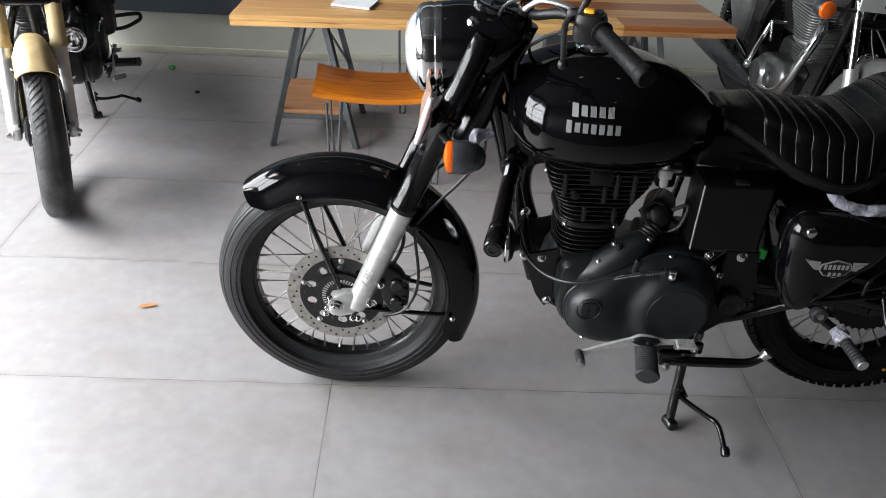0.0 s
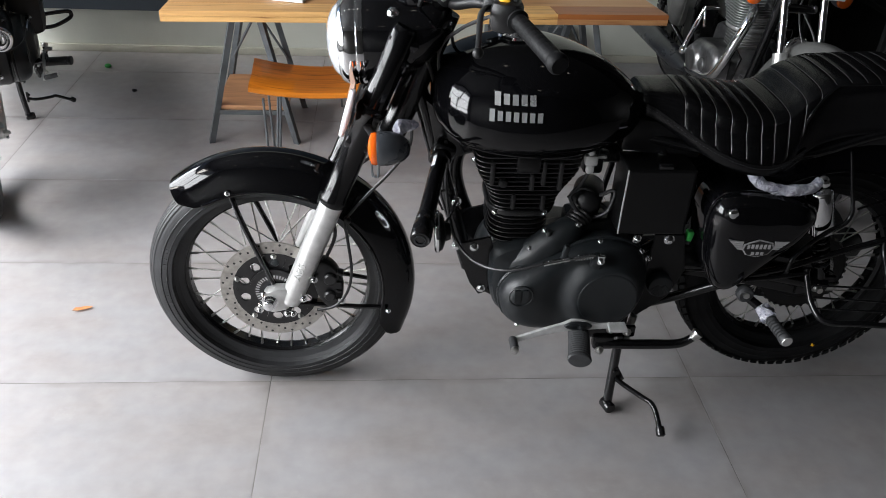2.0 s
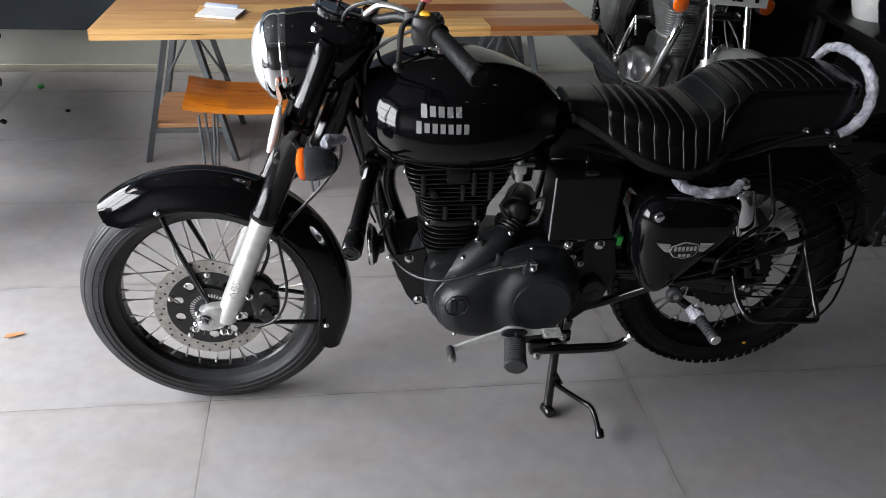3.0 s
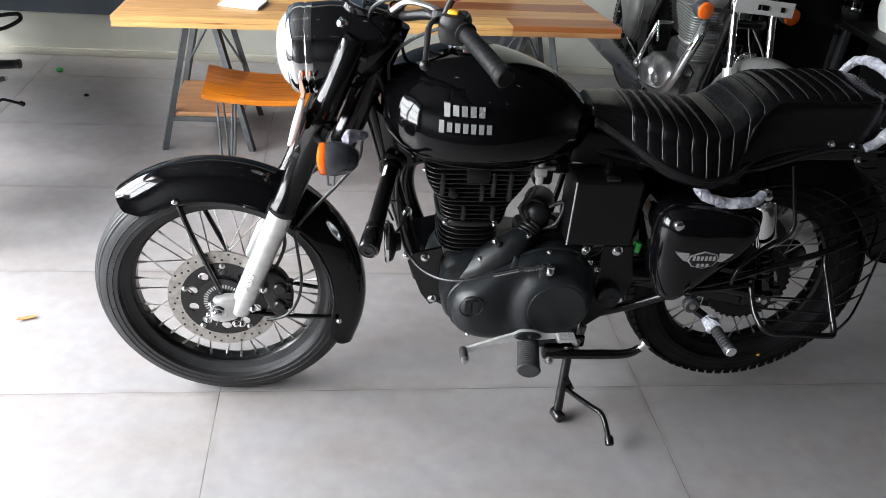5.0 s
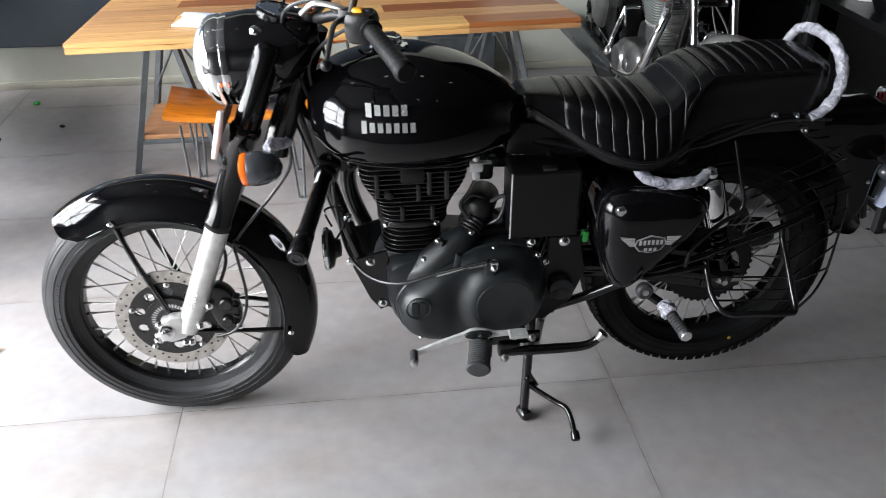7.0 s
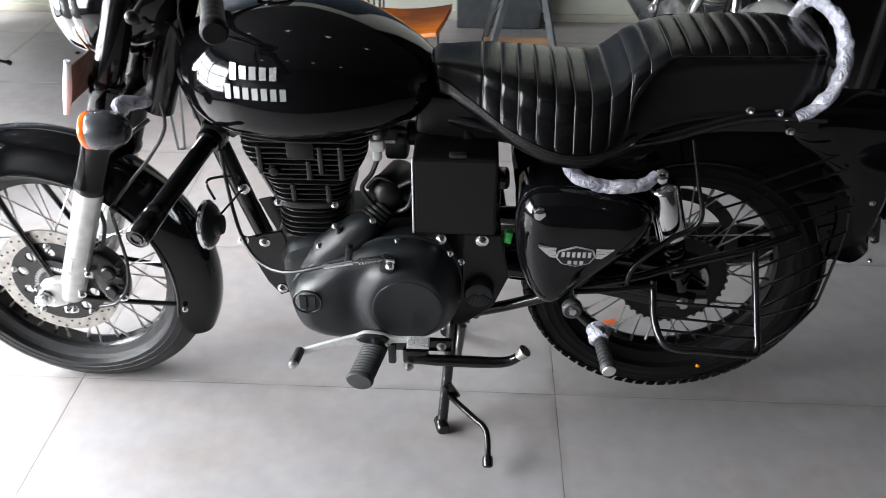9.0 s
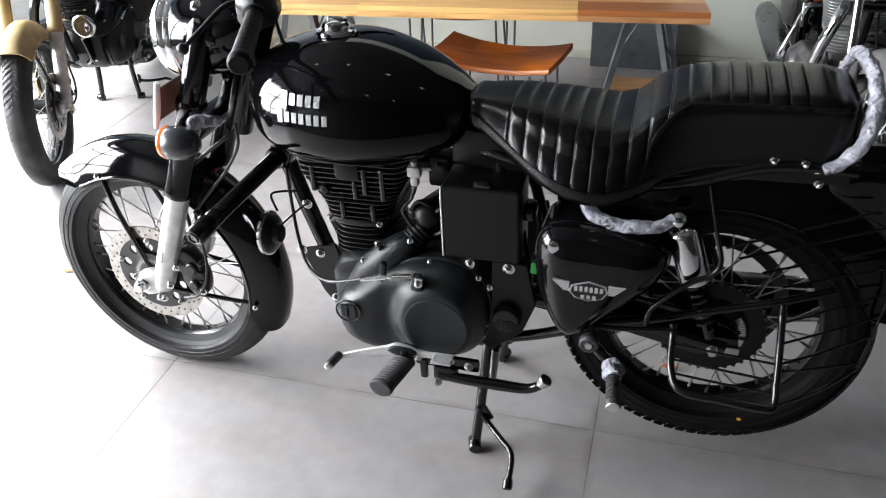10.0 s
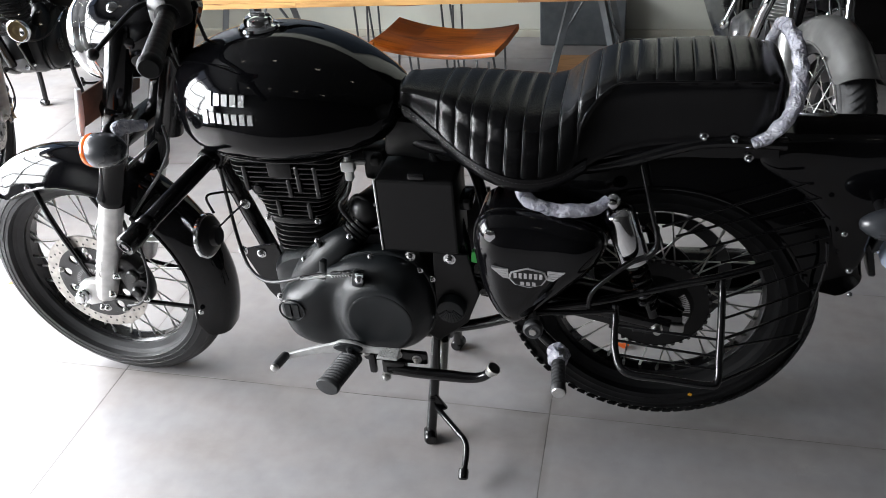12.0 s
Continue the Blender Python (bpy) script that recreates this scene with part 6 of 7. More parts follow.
    starts = [(1.520, -0.236, 0.430), (1.520, -0.225, 0.440), (1.520, -0.196, 0.468), (1.520, -0.166, 0.497), (1.512, -0.135, 0.560), (1.470, -0.138, 0.590), (1.423, -0.140, 0.618), (1.395, -0.150, 0.645)]
    ends = [(1.685, -0.121, 0.386), (1.695, -0.114, 0.452), (1.699, -0.109, 0.498), (1.709, -0.097, 0.548), (1.705, -0.094, 0.608), (1.690, -0.094, 0.650), (1.672, -0.094, 0.690), (1.650, -0.094, 0.722)]
    rods = list(zip(starts, ends)) + [((1.319, -0.205, 0.440), (1.520, -0.225, 0.440)), ((1.320, -0.228, 0.420), (1.519, -0.250, 0.418)), ((1.323, -0.252, 0.404), (1.518, -0.268, 0.402))]
    for a, b in rods:
        mid = (Vector(a) + Vector(b)) / 2 + Vector((0, -0.006, 0.004))
        part("guard_rod", Shape().tube([a, mid, b], 0.0026, 8, 4), FRAME, guard)
    part("guard_hoop", Shape().tube([(1.518, -0.284, 0.384), (1.60, -0.215, 0.377), (1.675, -0.135, 0.374), (1.688, -0.121, 0.386), (1.700, -0.108, 0.460), (1.711, -0.094, 0.540), (1.705, -0.090, 0.590)], 0.0034, 8, 6), FRAME, guard)

    # pillion peg
    hub = Shape().lathe([(0.018, 0), (0.0205, 0.005), (0.0205, 0.018), (0.016, 0.022), (0.010, 0.021)], (1.156, -0.212, 0.427), (0, -1, 0.05), 24)
    part("peg_mount", hub, GRIP, bike)
    part("peg_mount_bolt", Shape().lathe([(0.008, 0.016), (0.008, 0.025)], (1.156, -0.212, 0.427), (0, -1, 0.05), 6), STEEL, bike)
    pa = Shape().tube([(1.150, -0.20, 0.425), (1.18, -0.222, 0.405), (1.208, -0.235, 0.388)], 0.011, 12, 5)
    part("peg_arm", pa, FRAME, bike)
    ph = Shape()
    ph.box((1.210, -0.248, 0.386), (0.030, 0.034, 0.034), 0.008)
    hin = part("peg_hinge", ph, STEEL, bike, "zinc hinge wrapped in film")
    part("film_wrap", Shape().tube([(1.205, -0.232, 0.392), (1.211, -0.252, 0.387), (1.213, -0.270, 0.384)], [0.017, 0.021, 0.017], 16, 6, wob=0.45), FILM, hin)
    pp = Shape()
    prof = [(0.012, 0)]
    for k in range(8):
        h = 0.004 + 0.0095 * k
        prof += [(0.0112, h), (0.0142, h + 0.002), (0.0142, h + 0.0055), (0.0112, h + 0.0075)]
    prof += [(0.0152, 0.080), (0.0158, 0.090), (0.013, 0.094)]
    pp.lathe(prof, (1.211, -0.258, 0.386), (0.10, -1, -0.06), 20)
    part("pillion_peg", pp, GRIP, bike, "ribbed grey rubber pillion peg")
    part("peg_end_cap", Shape().lathe([(0.0135, 0.094), (0.0125, 0.096)], (1.211, -0.258, 0.386), (0.10, -1, -0.06), 20), ALLOY, bike)

    # wrapped lifting handle and grab rail
    lh = Shape().tube([(1.128, -0.135, 0.735), (1.132, -0.165, 0.712), (1.165, -0.178, 0.695), (1.215, -0.18, 0.690), (1.265, -0.175, 0.692), (1.293, -0.16, 0.702)], [0.010, 0.0130, 0.0120, 0.0140, 0.0128, 0.011], 20, 14, wob=0.36)
    part("lifting_handle", lh, FILM, bike, "side handle wrapped in crumpled clear film", 70)
    gr = Shape().tube([(1.540, -0.112, 0.808), (1.570, -0.114, 0.828), (1.597, -0.108, 0.870), (1.604, -0.088, 0.920), (1.602, -0.050, 0.953), (1.595, 0.0, 0.968), (1.589, 0.055, 0.968), (1.587, 0.105, 0.950), (1.582, 0.140, 0.905)], [0.0105, 0.012, 0.0132, 0.0138, 0.013, 0.0128, 0.012, 0.0112, 0.010], 20, 14, wob=0.34)
    part("grab_rail", gr, FILM, bike, "rear grab rail wrapped in crumpled clear film", 70)

    # tail housing with its lamp, indicators, plate and flap
    tl = Shape()
    for sgn in (-1, 1):
        half = swollen([(1.560, 0.740), (1.585, 0.785), (1.650, 0.794), (1.730, 0.794), (1.800, 0.792), (1.816, 0.750), (1.828, 0.695), (1.820, 0.660), (1.798, 0.630), (1.790, 0.560), (1.778, 0.505), (1.752, 0.484), (1.726, 0.500), (1.712, 0.560), (1.672, 0.640), (1.610, 0.700)], (1.735, 0.690), 0.0, 0.050, 0.016, 0.045, sgn, None, 72, 14)
        tl.add(half.v, half.f)
    tail = part("tail_housing", tl, paint, bike, "gloss black tail lamp housing")
    lens = Shape().slab([(-0.052, -0.050), (0.052, -0.050), (0.060, -0.030), (0.060, 0.030), (0.048, 0.052), (-0.048, 0.052), (-0.060, 0.030), (-0.060, -0.030)], lambda p, w: Vector((1.846 - 0.30 * p.y + w, 0.88 * p.x, 0.748 + 0.88 * p.y)), 0.0, 0.026, 0.010)
    part("tail_lens", lens, RED, tail, "red tail lamp lens")
    rim = [(-0.058, -0.056), (0.0, -0.060), (0.058, -0.056), (0.068, -0.030), (0.068, 0.028), (0.054, 0.056), (0.0, 0.060), (-0.054, 0.056), (-0.068, 0.028), (-0.068, -0.030), (-0.058, -0.056)]
    for k, r in ((0.0, 0.0065), (0.011, 0.0050)):
        part("tail_rim", Shape().tube([(1.836 - 0.30 * v + k, u, 0.748 + v) for u, v in rim], r, 8, 5), CHROME, tail)
    part("tail_bolt", Shape().bolt((1.806, -0.061, 0.721), (0, -1, 0), 0.007, 0.009), CHROME, tail)
    part("reflector_tab", Shape().slab([(1.800, 0.690), (1.815, 0.694), (1.822, 0.672), (1.812, 0.668)], XZ, -0.062, -0.066, 0.001), PAPER, tail)
    for sgn in (-1, 1):
        ind = part("rear_indicator", Shape().rod((1.785, sgn * 0.05, 0.668), (1.785, sgn * 0.115, 0.668), 0.010, 12), PLASTIC, bike)
        o2 = Vector((1.790, sgn * 0.136, 0.666))
        part("shell", Shape().lathe([(0.002, -0.052), (0.010, -0.049), (0.020, -0.036), (0.028, -0.016), (0.032, 0.006), (0.0325, 0.022), (0.031, 0.026)], o2, (1, 0, 0), 28), m["ind"], ind)
        part("lens", Shape().lathe([(0.031, 0.025), (0.030, 0.036), (0.020, 0.042), (0.003, 0.044)], o2, (1, 0, 0), 28), RED, ind, "dark red indicator lens")
    pl = Shape().slab([(-0.080, -0.050), (-0.074, -0.062), (-0.056, -0.066), (0.080, -0.066), (0.084, 0.060), (-0.080, 0.060)], lambda p, w: Vector((1.830 + 0.22 * p.y + 0.10 * abs(p.x) + w, p.x, 0.590 + p.y)), 0.0, 0.004, 0.001)
    part("number_plate", pl, BLUEP, bike, "blank pale rear plate")
    part("plate_bolt", Shape().bolt((1.806, -0.052, 0.554), (-0.3, -1, 0), 0.006, 0.008), CHROME, bike)
    part("plate_bracket", Shape().box((1.812, 0, 0.600), (0.012, 0.120, 0.10), 0.004, (0, 12, 0)), PLASTIC, bike)
    part("mud_flap", Shape().slab([(-0.032, 0.56), (0.032, 0.56), (0.026, 0.475), (0.012, 0.462), (-0.012, 0.462), (-0.026, 0.475)], lambda p, w: Vector((1.790 + (0.56 - p.y) * 0.28 + w, p.x, p.y)), 0, 0.014, 0.004), MATTE, bike, "black rubber mud flap")
    for x, z in ((1.722, 0.640), (1.745, 0.560), (1.757, 0.505)):
        part("mudguard_bolt", Shape().bolt((x, -0.088, z), (0, -1, 0), 0.0045, 0.005), CHROME, bike)
    mk = Shape().box((1.497, -0.0575, 0.126), (0.008, 0.002, 0.008), 0.0005, (0, 20, 0))
    part("paint_dab", mk, YELLOW, bike)
    part("valve_tag", Shape().box((1.328, -0.03, 0.335), (0.035, 0.02, 0.020), 0.006, (0, 25, 10)), ORANGE, bike, "orange plastic tag on the wheel")
    part("green_connector", Shape().box((1.024, -0.130, 0.536), (0.016, 0.018, 0.028), 0.003, (0, 8, 0)), GREEN, bike, "green plastic connector")

    # highway bar with its end cap, and the horn
    a, b = Vector((0.418, -0.025, 0.700)), Vector((0.354, -0.338, 0.648))
    gb = Shape().lathe([(0.0185, 0), (0.0185, 0.24), (0.0205, 0.243), (0.0205, 0.262), (0.019, 0.266), (0.0215, 0.270), (0.0225, 0.298), (0.0225, 0.318), (0.020, 0.323), (0.018, 0.322)], a, b - a, 28)
    hb = part("leg_guard_bar", gb, FRAME, bike, "stubby black leg guard bar")
    dn = (b - a).normalized()
    part("bar_end_ring", Shape().lathe([(0.013, 0.3225), (0.013, 0.3245), (0.010, 0.3245), (0.010, 0.3225)], a, dn, 24, closed=True), MATTE, hb)
    mark = Shape()
    sd = dn.cross(Vector((0, 0, 1))).normalized()
    upv = sd.cross(dn)
    rows = []
    for h in (0.036, 0.076):
        rows.append([a + dn * h + (sd * math.sin(radians(g)) + upv * math.cos(radians(g))) * rr for rr in (0.0180, 0.0191) for g in ((20, 35, 50) if rr < 0.0185 else (50, 35, 20))])
    mark.rings(rows)
    part("paper_tag", mark, PAPER, hb, "small white paper tag")
    cl = Shape()
    cl.lathe([(0.024, -0.012), (0.026, -0.008), (0.026, 0.012), (0.024, 0.016)], a + dn * 0.02, dn, 20)
    cl.box(a + Vector((0.0, 0.0, 0.0)), (0.055, 0.05, 0.06), 0.01, (0, 20, 0))
    part("bar_clamp", cl, FRAME, hb)
    fpz = Shape().box((0.206, -0.035, 0.845), (0.004, 0.225, 0.084), 0.0015, (0, 18, 0))
    part("front_plate", fpz, CARD, bike, "blank front plate with white edge")
    part("front_plate_edge", Shape().tube([(0.190, -0.148, 0.792), (0.200, -0.148, 0.825), (0.210, -0.148, 0.862), (0.219, -0.148, 0.898)], [0.005, 0.0080, 0.0080, 0.006], 10, 3), PAPER, bike)
    ms = Shape().tube([(0.500, -0.190, 1.095), (0.508, -0.198, 1.125), (0.520, -0.214, 1.155)], 0.007, 10, 4)
    mir = part("grip_mirror_stem", ms, PLASTIC, bike)
    mw = Shape().tube([(0.512, -0.206, 1.142), (0.524, -0.220, 1.163), (0.535, -0.232, 1.185)], [0.012, 0.020, 0.016], 14, 6, wob=0.5)
    part("pink_wrap", mw, PINK, mir, "crumpled pink film on the mirror stem")


def stands(bike, m):
    cs = Shape()
    for sgn in (-1, 1):
        w = m.get("stand", 0.165)
        cs.tube([(0.915, sgn * 0.095, 0.30), (0.905, sgn * (0.03 + w * 0.58), 0.17), (0.893, sgn * w, 0.022)], 0.0125, 12, 4)
        cs.lathe([(0.013, -0.02), (0.016, -0.016), (0.016, 0.016), (0.013, 0.02)], (0.892, sgn * (w + 0.007), 0.0165), (0.3, sgn, 0.0), 18)
    cs.rod((0.908, -0.12, 0.19), (0.908, 0.12, 0.19), 0.010, 12)
    st = part("centre_stand", cs, FRAME, bike, "black centre stand planted on the floor")
    k = m.get("stand", 0.165) - 0.165
    lv = Shape().tube([(0.900, -0.146 - k * 0.5, 0.100), (0.925, -0.162 - k * 0.2, 0.084), (0.970, -0.202, 0.072), (0.988, -0.220, 0.070), (0.997, -0.236, 0.062), (1.000, -0.262, 0.050), (1.000, -0.292, 0.038)], 0.0072, 10, 5)
    lv.lathe([(0.010, 0), (0.012, 0.006), (0.012, 0.022), (0.008, 0.026)], (1.000, -0.286, 0.046), (0.02, -0.7, -0.55), 14)
    lv.slab([(0.903, 0.130), (0.912, 0.128), (0.934, 0.088), (0.922, 0.080), (0.898, 0.082)], XZ, -0.140 - k * 0.5, -0.150 - k * 0.5, 0.002)
    lv.bolt((0.901, -0.150 - k * 0.5, 0.118), (0, -1, 0), 0.007, 0.006)
    part("stand_lever", lv, FRAME, st)
    spg = Shape()
    for k in range(16):
        spg.lathe([(0.0095, 0), (0.0105, 0.002), (0.0095, 0.004)], (0.935 - 0.012 * k / 16, -0.115, 0.275 - 0.10 * k / 16), (0.1, 0, 1), 10)
    part("stand_spring", spg, STEEL, st)
    ss = Shape()
    ss.tube([(0.822, -0.205, 0.258), (0.88, -0.211, 0.261), (0.96, -0.213, 0.262), (1.008, -0.214, 0.263), (1.034, -0.215, 0.268), (1.052, -0.216, 0.280), (1.062, -0.217, 0.293)], [0.0095, 0.0125, 0.013, 0.012, 0.0112, 0.0105, 0.0105], 14, 5)
    side = part("side_stand", ss, FRAME, bike, "black side stand folded up")
    tip = Shape().lathe([(0.0108, 0.0), (0.0125, 0.010), (0.0150, 0.018), (0.0145, 0.021), (0.004, 0.0205)], (1.058, -0.217, 0.286), (0.56, -0.05, 0.83), 18)
    part("stand_foot", tip, STEEL, side)
    part("stand_pivot", Shape().box((0.836, -0.196, 0.264), (0.056, 0.030, 0.044), 0.008), FRAME, side)
    part("stand_bolt", Shape().bolt((0.822, -0.222, 0.252), (0, -1, 0), 0.009, 0.008), STEEL, side)


BLACK = dict(paint=PAINT, engine=MATTE, fins=FIN, rim=FRAME, hub=MATTE, slider=ALLOY, fork=FORKP, bar=PLASTIC, bolt=CHROME, box=BOXM, pipe=FRAME, kick=FRAME, lens=LAMPGLASS, ind=SMOKED, front_tread="rib", guard_label="gloss black deep front mudguard", tank_label="gloss black teardrop fuel tank", cyl_label="black finned cylinder", eng_label="matte black engine casing")
SANDM = dict(BLACK, bag=True, rubber=DUSTY, stand=0.10, guard_a=122, paint=SAND, fork=SAND, front_tread="directional", guard_label="sand coloured front mudguard", tank_label="sand coloured tank", box=FRAME, pipe=FRAME)
GREYM = dict(BLACK, rubber=DUSTY, paint=GUNMETAL, engine=POLISHED, fins=BAREFIN, fork_r=0.5, rim=CHROME, fork=CHROME, front_tread="directional", guard_label="gunmetal grey front mudguard", tank_label="gunmetal grey tank", cyl_label="bare alloy finned cylinder", eng_label="polished alloy engine casing", pipe=CHROME, kick=CHROME, bar=CHROME, box=GUNMETAL, plate=True, silencer=SMOKED)

motorcycle("gloss black classic motorcycle on its centre stand on grey tiles", pose(0, 0, 0), BLACK, True, -2.0)
motorcycle("sand coloured motorcycle with black engine on its centre stand", pose(-1.15, 0.87, 0, 0, 0, 106) @ Matrix.Diagonal((0.94, 0.94, 0.94, 1)), SANDM, False, 11)
motorcycle("gunmetal grey motorcycle with polished engine beside the table", pose(1.855, 0.98, 0, 0, 0, 90.5) @ Matrix.Diagonal((0.95, 0.95, 0.95, 1)), GREYM, False, 12)


# ---- furniture ----


def table():
    t = thing("table", "long wooden table on grey steel trestles", "table", at=pose(0.43, 1.16, 0, 0, 0, 3.2))
    rnd = random.Random(7)
    depth, n = 0.62, 6
    w = depth / n
    for i in range(n):
        cuts = sorted(rnd.uniform(-0.7, 0.7) for _ in range(2)) if i else [-0.28, 0.50]
        ends = [-0.93] + cuts + [0.93]
        for k, (a, b) in enumerate(zip(ends, ends[1:])):
            layers = ((0.672, 0.0196), (0.652, 0.0196)) if i == 0 else ((0.662, 0.040),)
            for j, (z, th) in enumerate(layers):
                s = Shape().box(((a + b) / 2, w * (i + 0.5), z), (b - a - 0.0006, w - 0.0006, th), 0.0012)
                s.v = [(p[0] * (1 - 0.115 * p[1]), p[1], p[2]) for p in s.v]
                dark = (i == 0 and k == 2 and j == 0) or (i == 2 and k == 2) or (i == 4 and k == 1)
                part("top_plank", s, HEARTW if dark else TABLEW, t)
    return t


def trestle(x, y):
    t = thing("trestle", "grey painted steel A-shaped trestle with a wooden shelf", "trestle", "trestles under the table", at=pose(x, y, 0))
    leg = 0
    for sy in (0.0, 0.40):
        for sx in (-1, 1):
            s = Shape()
            a, b = Vector((sx * 0.183, sy, 0.0)), Vector((sx * 0.03, 0.05 + sy * 0.75, 0.641))
            d = b - a
            q = d.to_track_quat("Z", "Y").to_matrix()
            for k in range(1):
                ring = []
                vs = []
                for p in (a, b):
                    for ux, uy in ((-1, -1), (1, -1), (1, 1), (-1, 1)):
                        o = p + q @ Vector((ux * 0.0125, uy * 0.0125, 0))
                        o.z = p.z
                        vs.append(o)
                s.add(vs, [(0, 1, 2, 3), (4, 7, 6, 5), (0, 4, 5, 1), (1, 5, 6, 2), (2, 6, 7, 3), (3, 7, 4, 0)])
            part("leg", s, TRESTLE, t)
    for o, size in (((0, 0.012, 0.138), (0.29, 0.02, 0.02)), ((0, 0.377, 0.138), (0.29, 0.02, 0.02)), ((0, 0.05, 0.632), (0.10, 0.03, 0.014)), ((0, 0.35, 0.632), (0.10, 0.03, 0.014))):
        part("crossbar", Shape().box(o, size, 0.002), TRESTLE, t)
    for sx in (-1, 1):
        part("brace", Shape().rod((sx * 0.12, 0.36, 0.26), (-sx * 0.06, 0.33, 0.58), 0.006, 8), TRESTLE, t)
    part("shelf", Shape().box((0, 0.195, 0.158), (0.30, 0.37, 0.020), 0.002), SHELFW, t)
    return t


def stool(x, y, rz, height):
    t = thing("stool", "low stool with a curved reddish wooden seat", "stool", "wooden stools at the table", at=pose(x, y, 0, 0, 0, rz))
    s = Shape()
    rings = []
    n = 16
    for i in range(n + 1):
        u = -1 + 2 * i / n
        z = height - 0.035 + 0.032 * u * u
        hw = 0.150 + 0.012 * u * u
        xx = 0.272 * u
        sec = []
        for yy, dz in ((-1, 0.008), (-1, 0.022), (-0.97, 0.027), (0, 0.020), (0.97, 0.027), (1, 0.022), (1, 0.008), (0.9, 0.0), (0, -0.006), (-0.9, 0.0)):
            sec.append(Vector((xx, yy * hw, z + dz)))
        rings.append(sec)
    s.rings(rings)
    part("seat", s, STOOLW, t, "dished orange-brown hardwood seat", 50)
    for sx in (-1, 1):
        for sy in (-1, 1):
            hp = Shape()
            hp.tube([(sx * 0.17, sy * 0.09, height - 0.045), (sx * 0.19, sy * 0.125, 0.02), (sx * 0.20, sy * 0.13, 0.005), (sx * 0.215, sy * 0.13, 0.012), (sx * 0.225, sy * 0.105, height - 0.043)], 0.005, 8, 4)
            part("hairpin_leg", hp, TRESTLE, t)
    return t


table()
trestle(-0.27, 1.49)
trestle(1.13, 1.56)
stool(0.045, 1.30, 3, 0.376)
stool(0.55, 1.665, -9, 0.340)
stool(0.30, 2.04, 2, 0.432)

pad = thing("notepad", "white notepad with a folded bluish cover on the table", "notepad", at=pose(-0.07, 1.31, 0.6825, 0, 0, -14))
part("paper", Shape().box((0, 0, 0.005), (0.15, 0.12, 0.008), 0.001), PAPER, pad)
part("cover", Shape().box((-0.02, 0.066, 0.0125), (0.13, 0.030, 0.005), 0.002, (8, 0, 0)), BLUEP, pad)
lap = thing("laptop", "dark grey closed laptop lying on the table", "laptop", at=pose(0.40, 1.70, 0.6825, 0, 0, 3))
part("body", Shape().box((0, 0, 0.008), (0.22, 0.15, 0.010), 0.003), WHITE, lap)
part("lid", Shape().box((0, 0.0, 0.019), (0.215, 0.145, 0.010), 0.003), NAVY, lap)

lf = Shape().slab([(-0.026, -0.006), (-0.012, -0.009), (0.0, -0.007), (0.022, -0.004), (0.028, 0.003), (0.004, 0.009), (-0.010, 0.007), (-0.022, 0.008)], lambda p, w: Vector((-0.636 + p.x, 0.286 + p.y + 0.25 * p.x, 0.003 + w + 2.5 * p.x * p.x + 0.3 * abs(p.y))), 0, 0.0016, 0.0005)
solid("dry_leaf", lf, LEAF, "curled orange-brown scrap on the floor tiles", "leaf")
sc = Shape().slab([(-0.018, -0.008), (0.004, -0.012), (0.018, -0.004), (0.014, 0.010), (-0.004, 0.007), (-0.015, 0.012)], lambda p, w: Vector((1.339 + p.x, 0.234 + p.y, 0.002 + w + 0.5 * abs(p.x + 0.4 * p.y))), 0, 0.0014, 0.0004)
solid("paper_scrap", sc, ORANGE, "crumpled bright orange scrap under the rear wheel", "scrap")
gr = Shape().ball((-1.13, 2.365, 0.011), 0.014, 10, (1.3, 1, 0.8))
solid("bottle_cap", gr, GREEN, "small bright green plastic cap on the floor", "bottle cap")
db = Shape().ball((-0.92, 2.05, 0.006), 0.010, 8, (1.3, 1, 0.7))
solid("pebble", db, RUBBER, "tiny dark crumb lying on the floor", "pebble")


def partition():
    t = thing("wall_partition", "dark glossy partition with slim metal bars", "partition", kind="structure")
    part("panel", Shape().box((4.0, YB - 0.20, ZC / 2), (4.1, 0.05, ZC - 0.01), 0.0), DARKGL, t)
    for x in (1.97, 2.86, 3.75, 4.65):
        part("mullion", Shape().box((x, YB - 0.235, ZC / 2), (0.045, 0.02, ZC - 0.02), 0.003), ALUF, t)
    return t


def display_table(x0, x1, y0, y1, top):
    t = thing("display_table", "black display table with a dark block beneath", "table", "display tables with helmets", at=pose(x0, y0, 0))
    w, d = x1 - x0, y1 - y0
    part("tabletop", Shape().box((w / 2, d / 2, top - 0.014), (w, d, 0.028), 0.004), BOXM, t)
    # black block standing in for the shade under the tabletop
    part("front_panel", Shape().box((w / 2 + 0.04, d / 2, top / 2 - 0.014), (w - 0.14, d - 0.14, top - 0.029), 0.006), BOXM, t)
    for x in (0.025, w - 0.025):
        for y in (0.025, d - 0.025):
            part("leg", Shape().box((x, y, top / 2 - 0.014), (0.03, 0.03, top - 0.029), 0.003), ALUF, t)
    return t


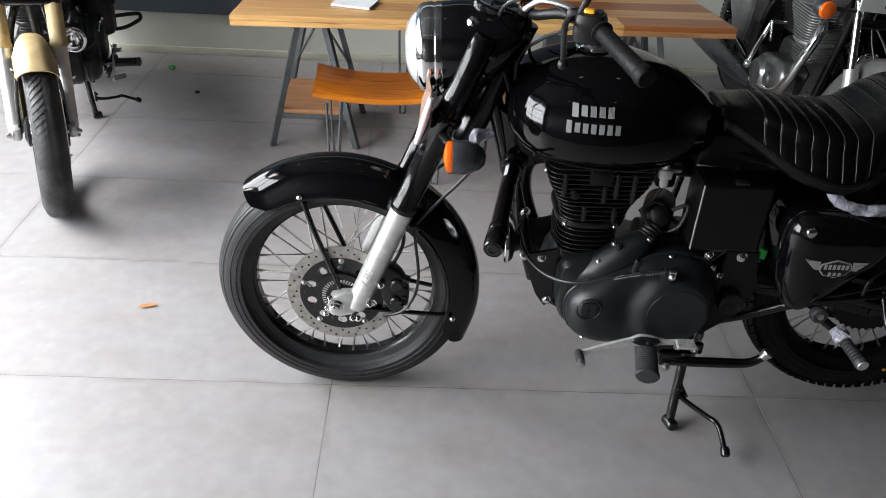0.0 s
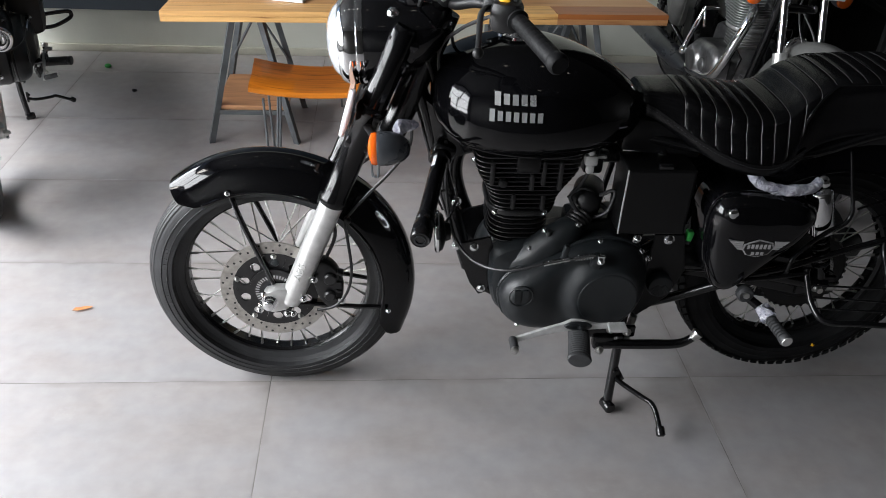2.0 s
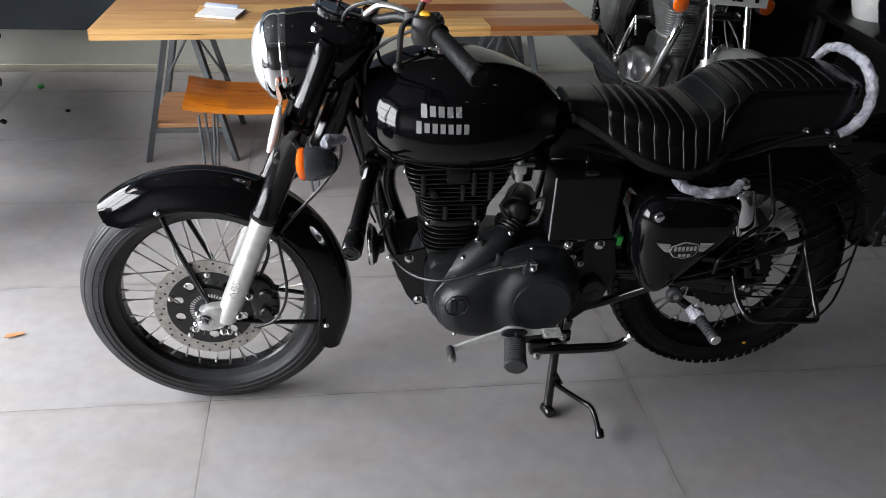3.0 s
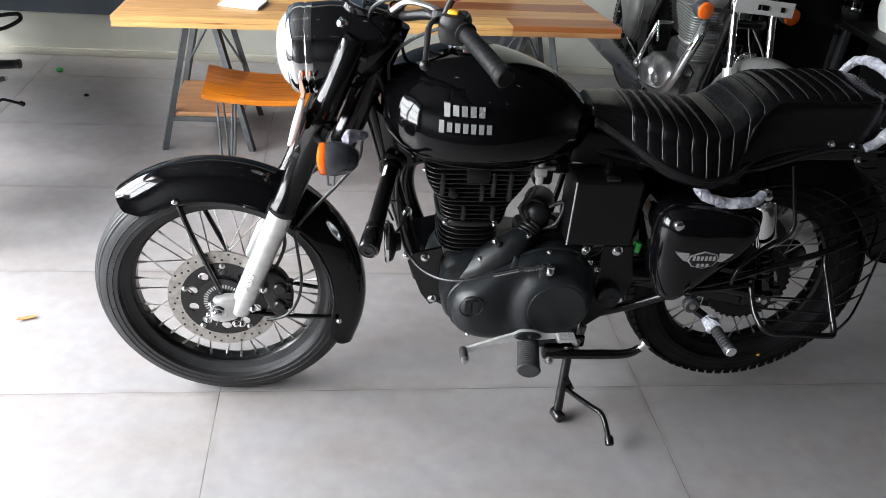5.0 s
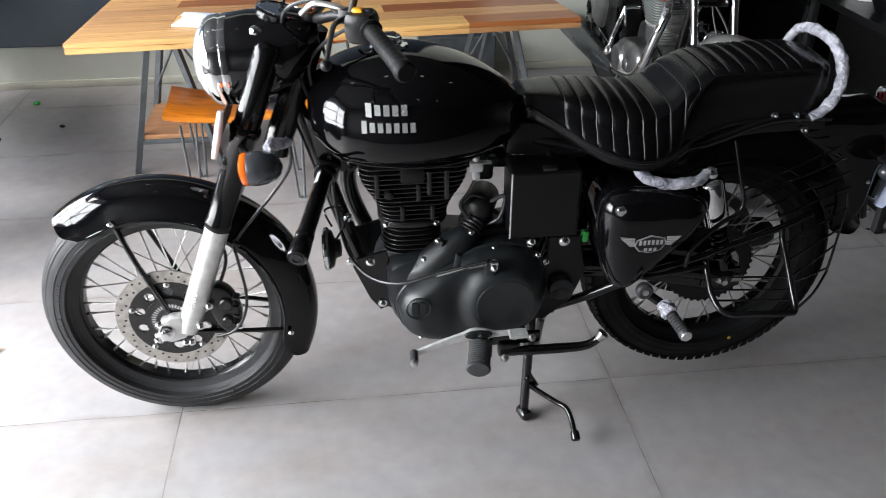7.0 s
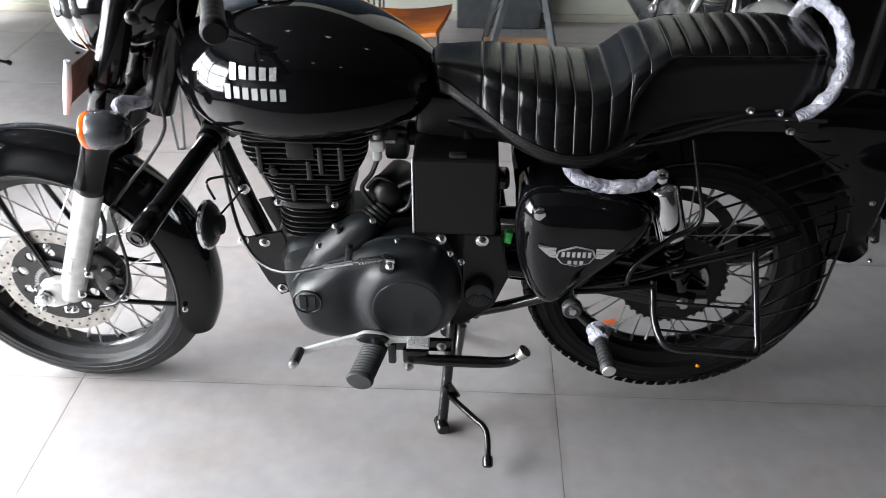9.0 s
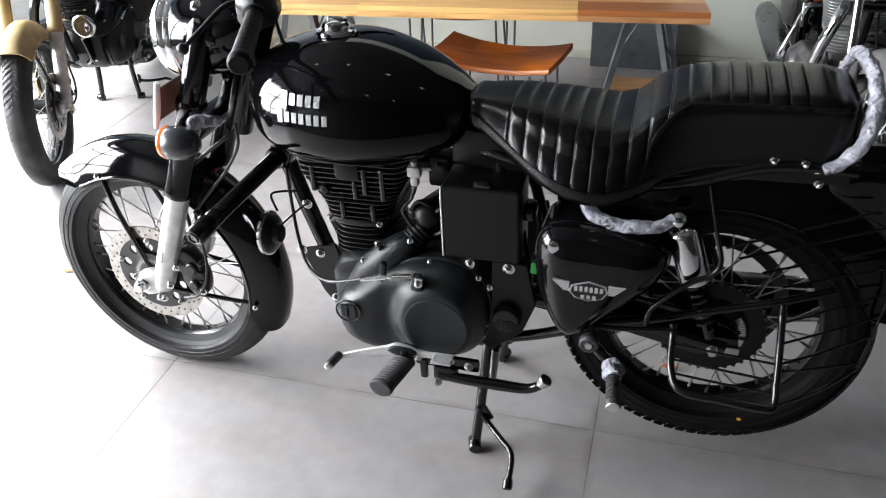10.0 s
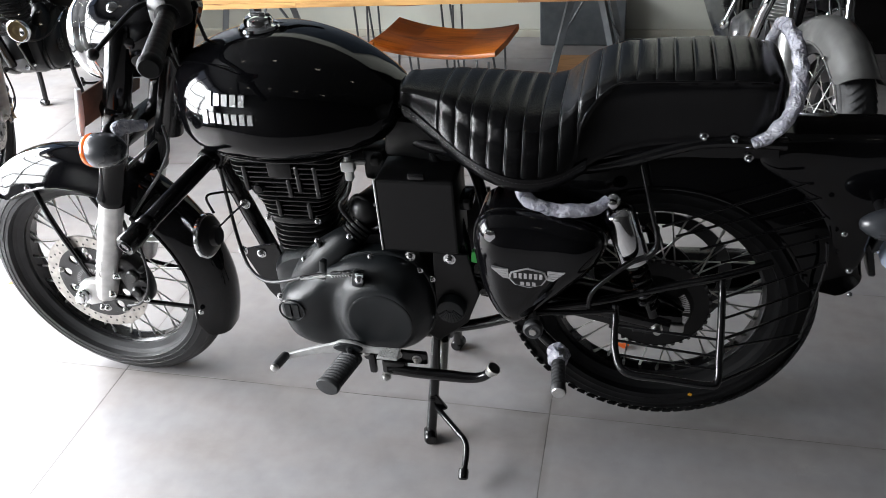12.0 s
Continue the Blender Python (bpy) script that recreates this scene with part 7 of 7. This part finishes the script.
def helmet(x, y, z0, rz, shell, label):
    h = thing("helmet", label, "helmet", "helmets on the display table", at=pose(x, y, z0 + 0.0005, 0, 0, rz))
    s = Shape()
    rings = []
    for i in range(15):
        t = i / 14
        z = 0.205 * t
        r = 0.100 * math.sqrt(max(0.0004, 1 - max(0.0, (t - 0.42) / 0.58) ** 2.2)) * (0.74 + 0.26 * math.sin(min(1.0, t / 0.45) * math.pi / 2))
        rings.append([Vector((1.14 * r * math.cos(a), r * math.sin(a), z)) for a in (2 * math.pi * j / 24 for j in range(24))])
    s.rings(rings)
    part("shell", s, shell, h)
    v = Shape()
    rings = []
    for k in range(9):
        a = radians(-62 + 124 * k / 8)
        rings.append([Vector((1.15 * rr * math.cos(a), rr * math.sin(a), z)) for rr, z in ((0.100, 0.075), (0.107, 0.105), (0.102, 0.140), (0.092, 0.140), (0.092, 0.075))])
    v.rings(rings)
    part("visor", v, PAINT, h, "dark curved visor")
    part("rim", Shape().lathe([(0.076, 0.0), (0.080, 0.004), (0.079, 0.012), (0.072, 0.010)], (0, 0, 0), (0, 0, 1), 24), RUBBER, h)
    return h


partition()
display_table(2.37, 3.40, 0.62, 1.42, 0.70)
display_table(2.46, 3.30, 1.56, 2.30, 0.62)
helmet(2.545, 1.290, 0.70, 40, WHITE, "glossy white helmet with dark visor on the table")
helmet(2.640, 1.720, 0.62, 215, CHROME, "silver helmet with dark visor on the table")
helmet(2.880, 1.360, 0.70, 190, RED, "red helmet with dark visor on the table")
helmet(2.535, 1.065, 0.70, 150, PAINT, "black helmet with dark visor on the table")

solid("floor_box", Shape().box((1.055, 2.545, 0.118), (0.42, 0.12, 0.232), 0.006), TRESTLE, "dark grey box against the back wall", "box")

# ---- floor tiles ----
floor = solid("floor", Shape().box(((XW + XR) / 2, (YF + YB) / 2, -0.0781), (XR - XW, YB - YF, 0.1548), 0), GROUT, "grey porcelain tiled showroom floor", "floor", kind="structure")
tile_me = Shape().box((0, 0, 0), (TX - 0.0020, TY - 0.0020, 0.0094), 0.0006).mesh("tile", TILE)
for i in range(-2, 5):
    for j in range(-11, 5):
        x, y = -0.03 + TX * (i + 0.5), -0.045 + TY * (j + 0.5)
        if XW + TX * 0.4 < x < XR and YF < y < YB:
            repeat("tile", tile_me, floor, pose(x, y, -0.0047))
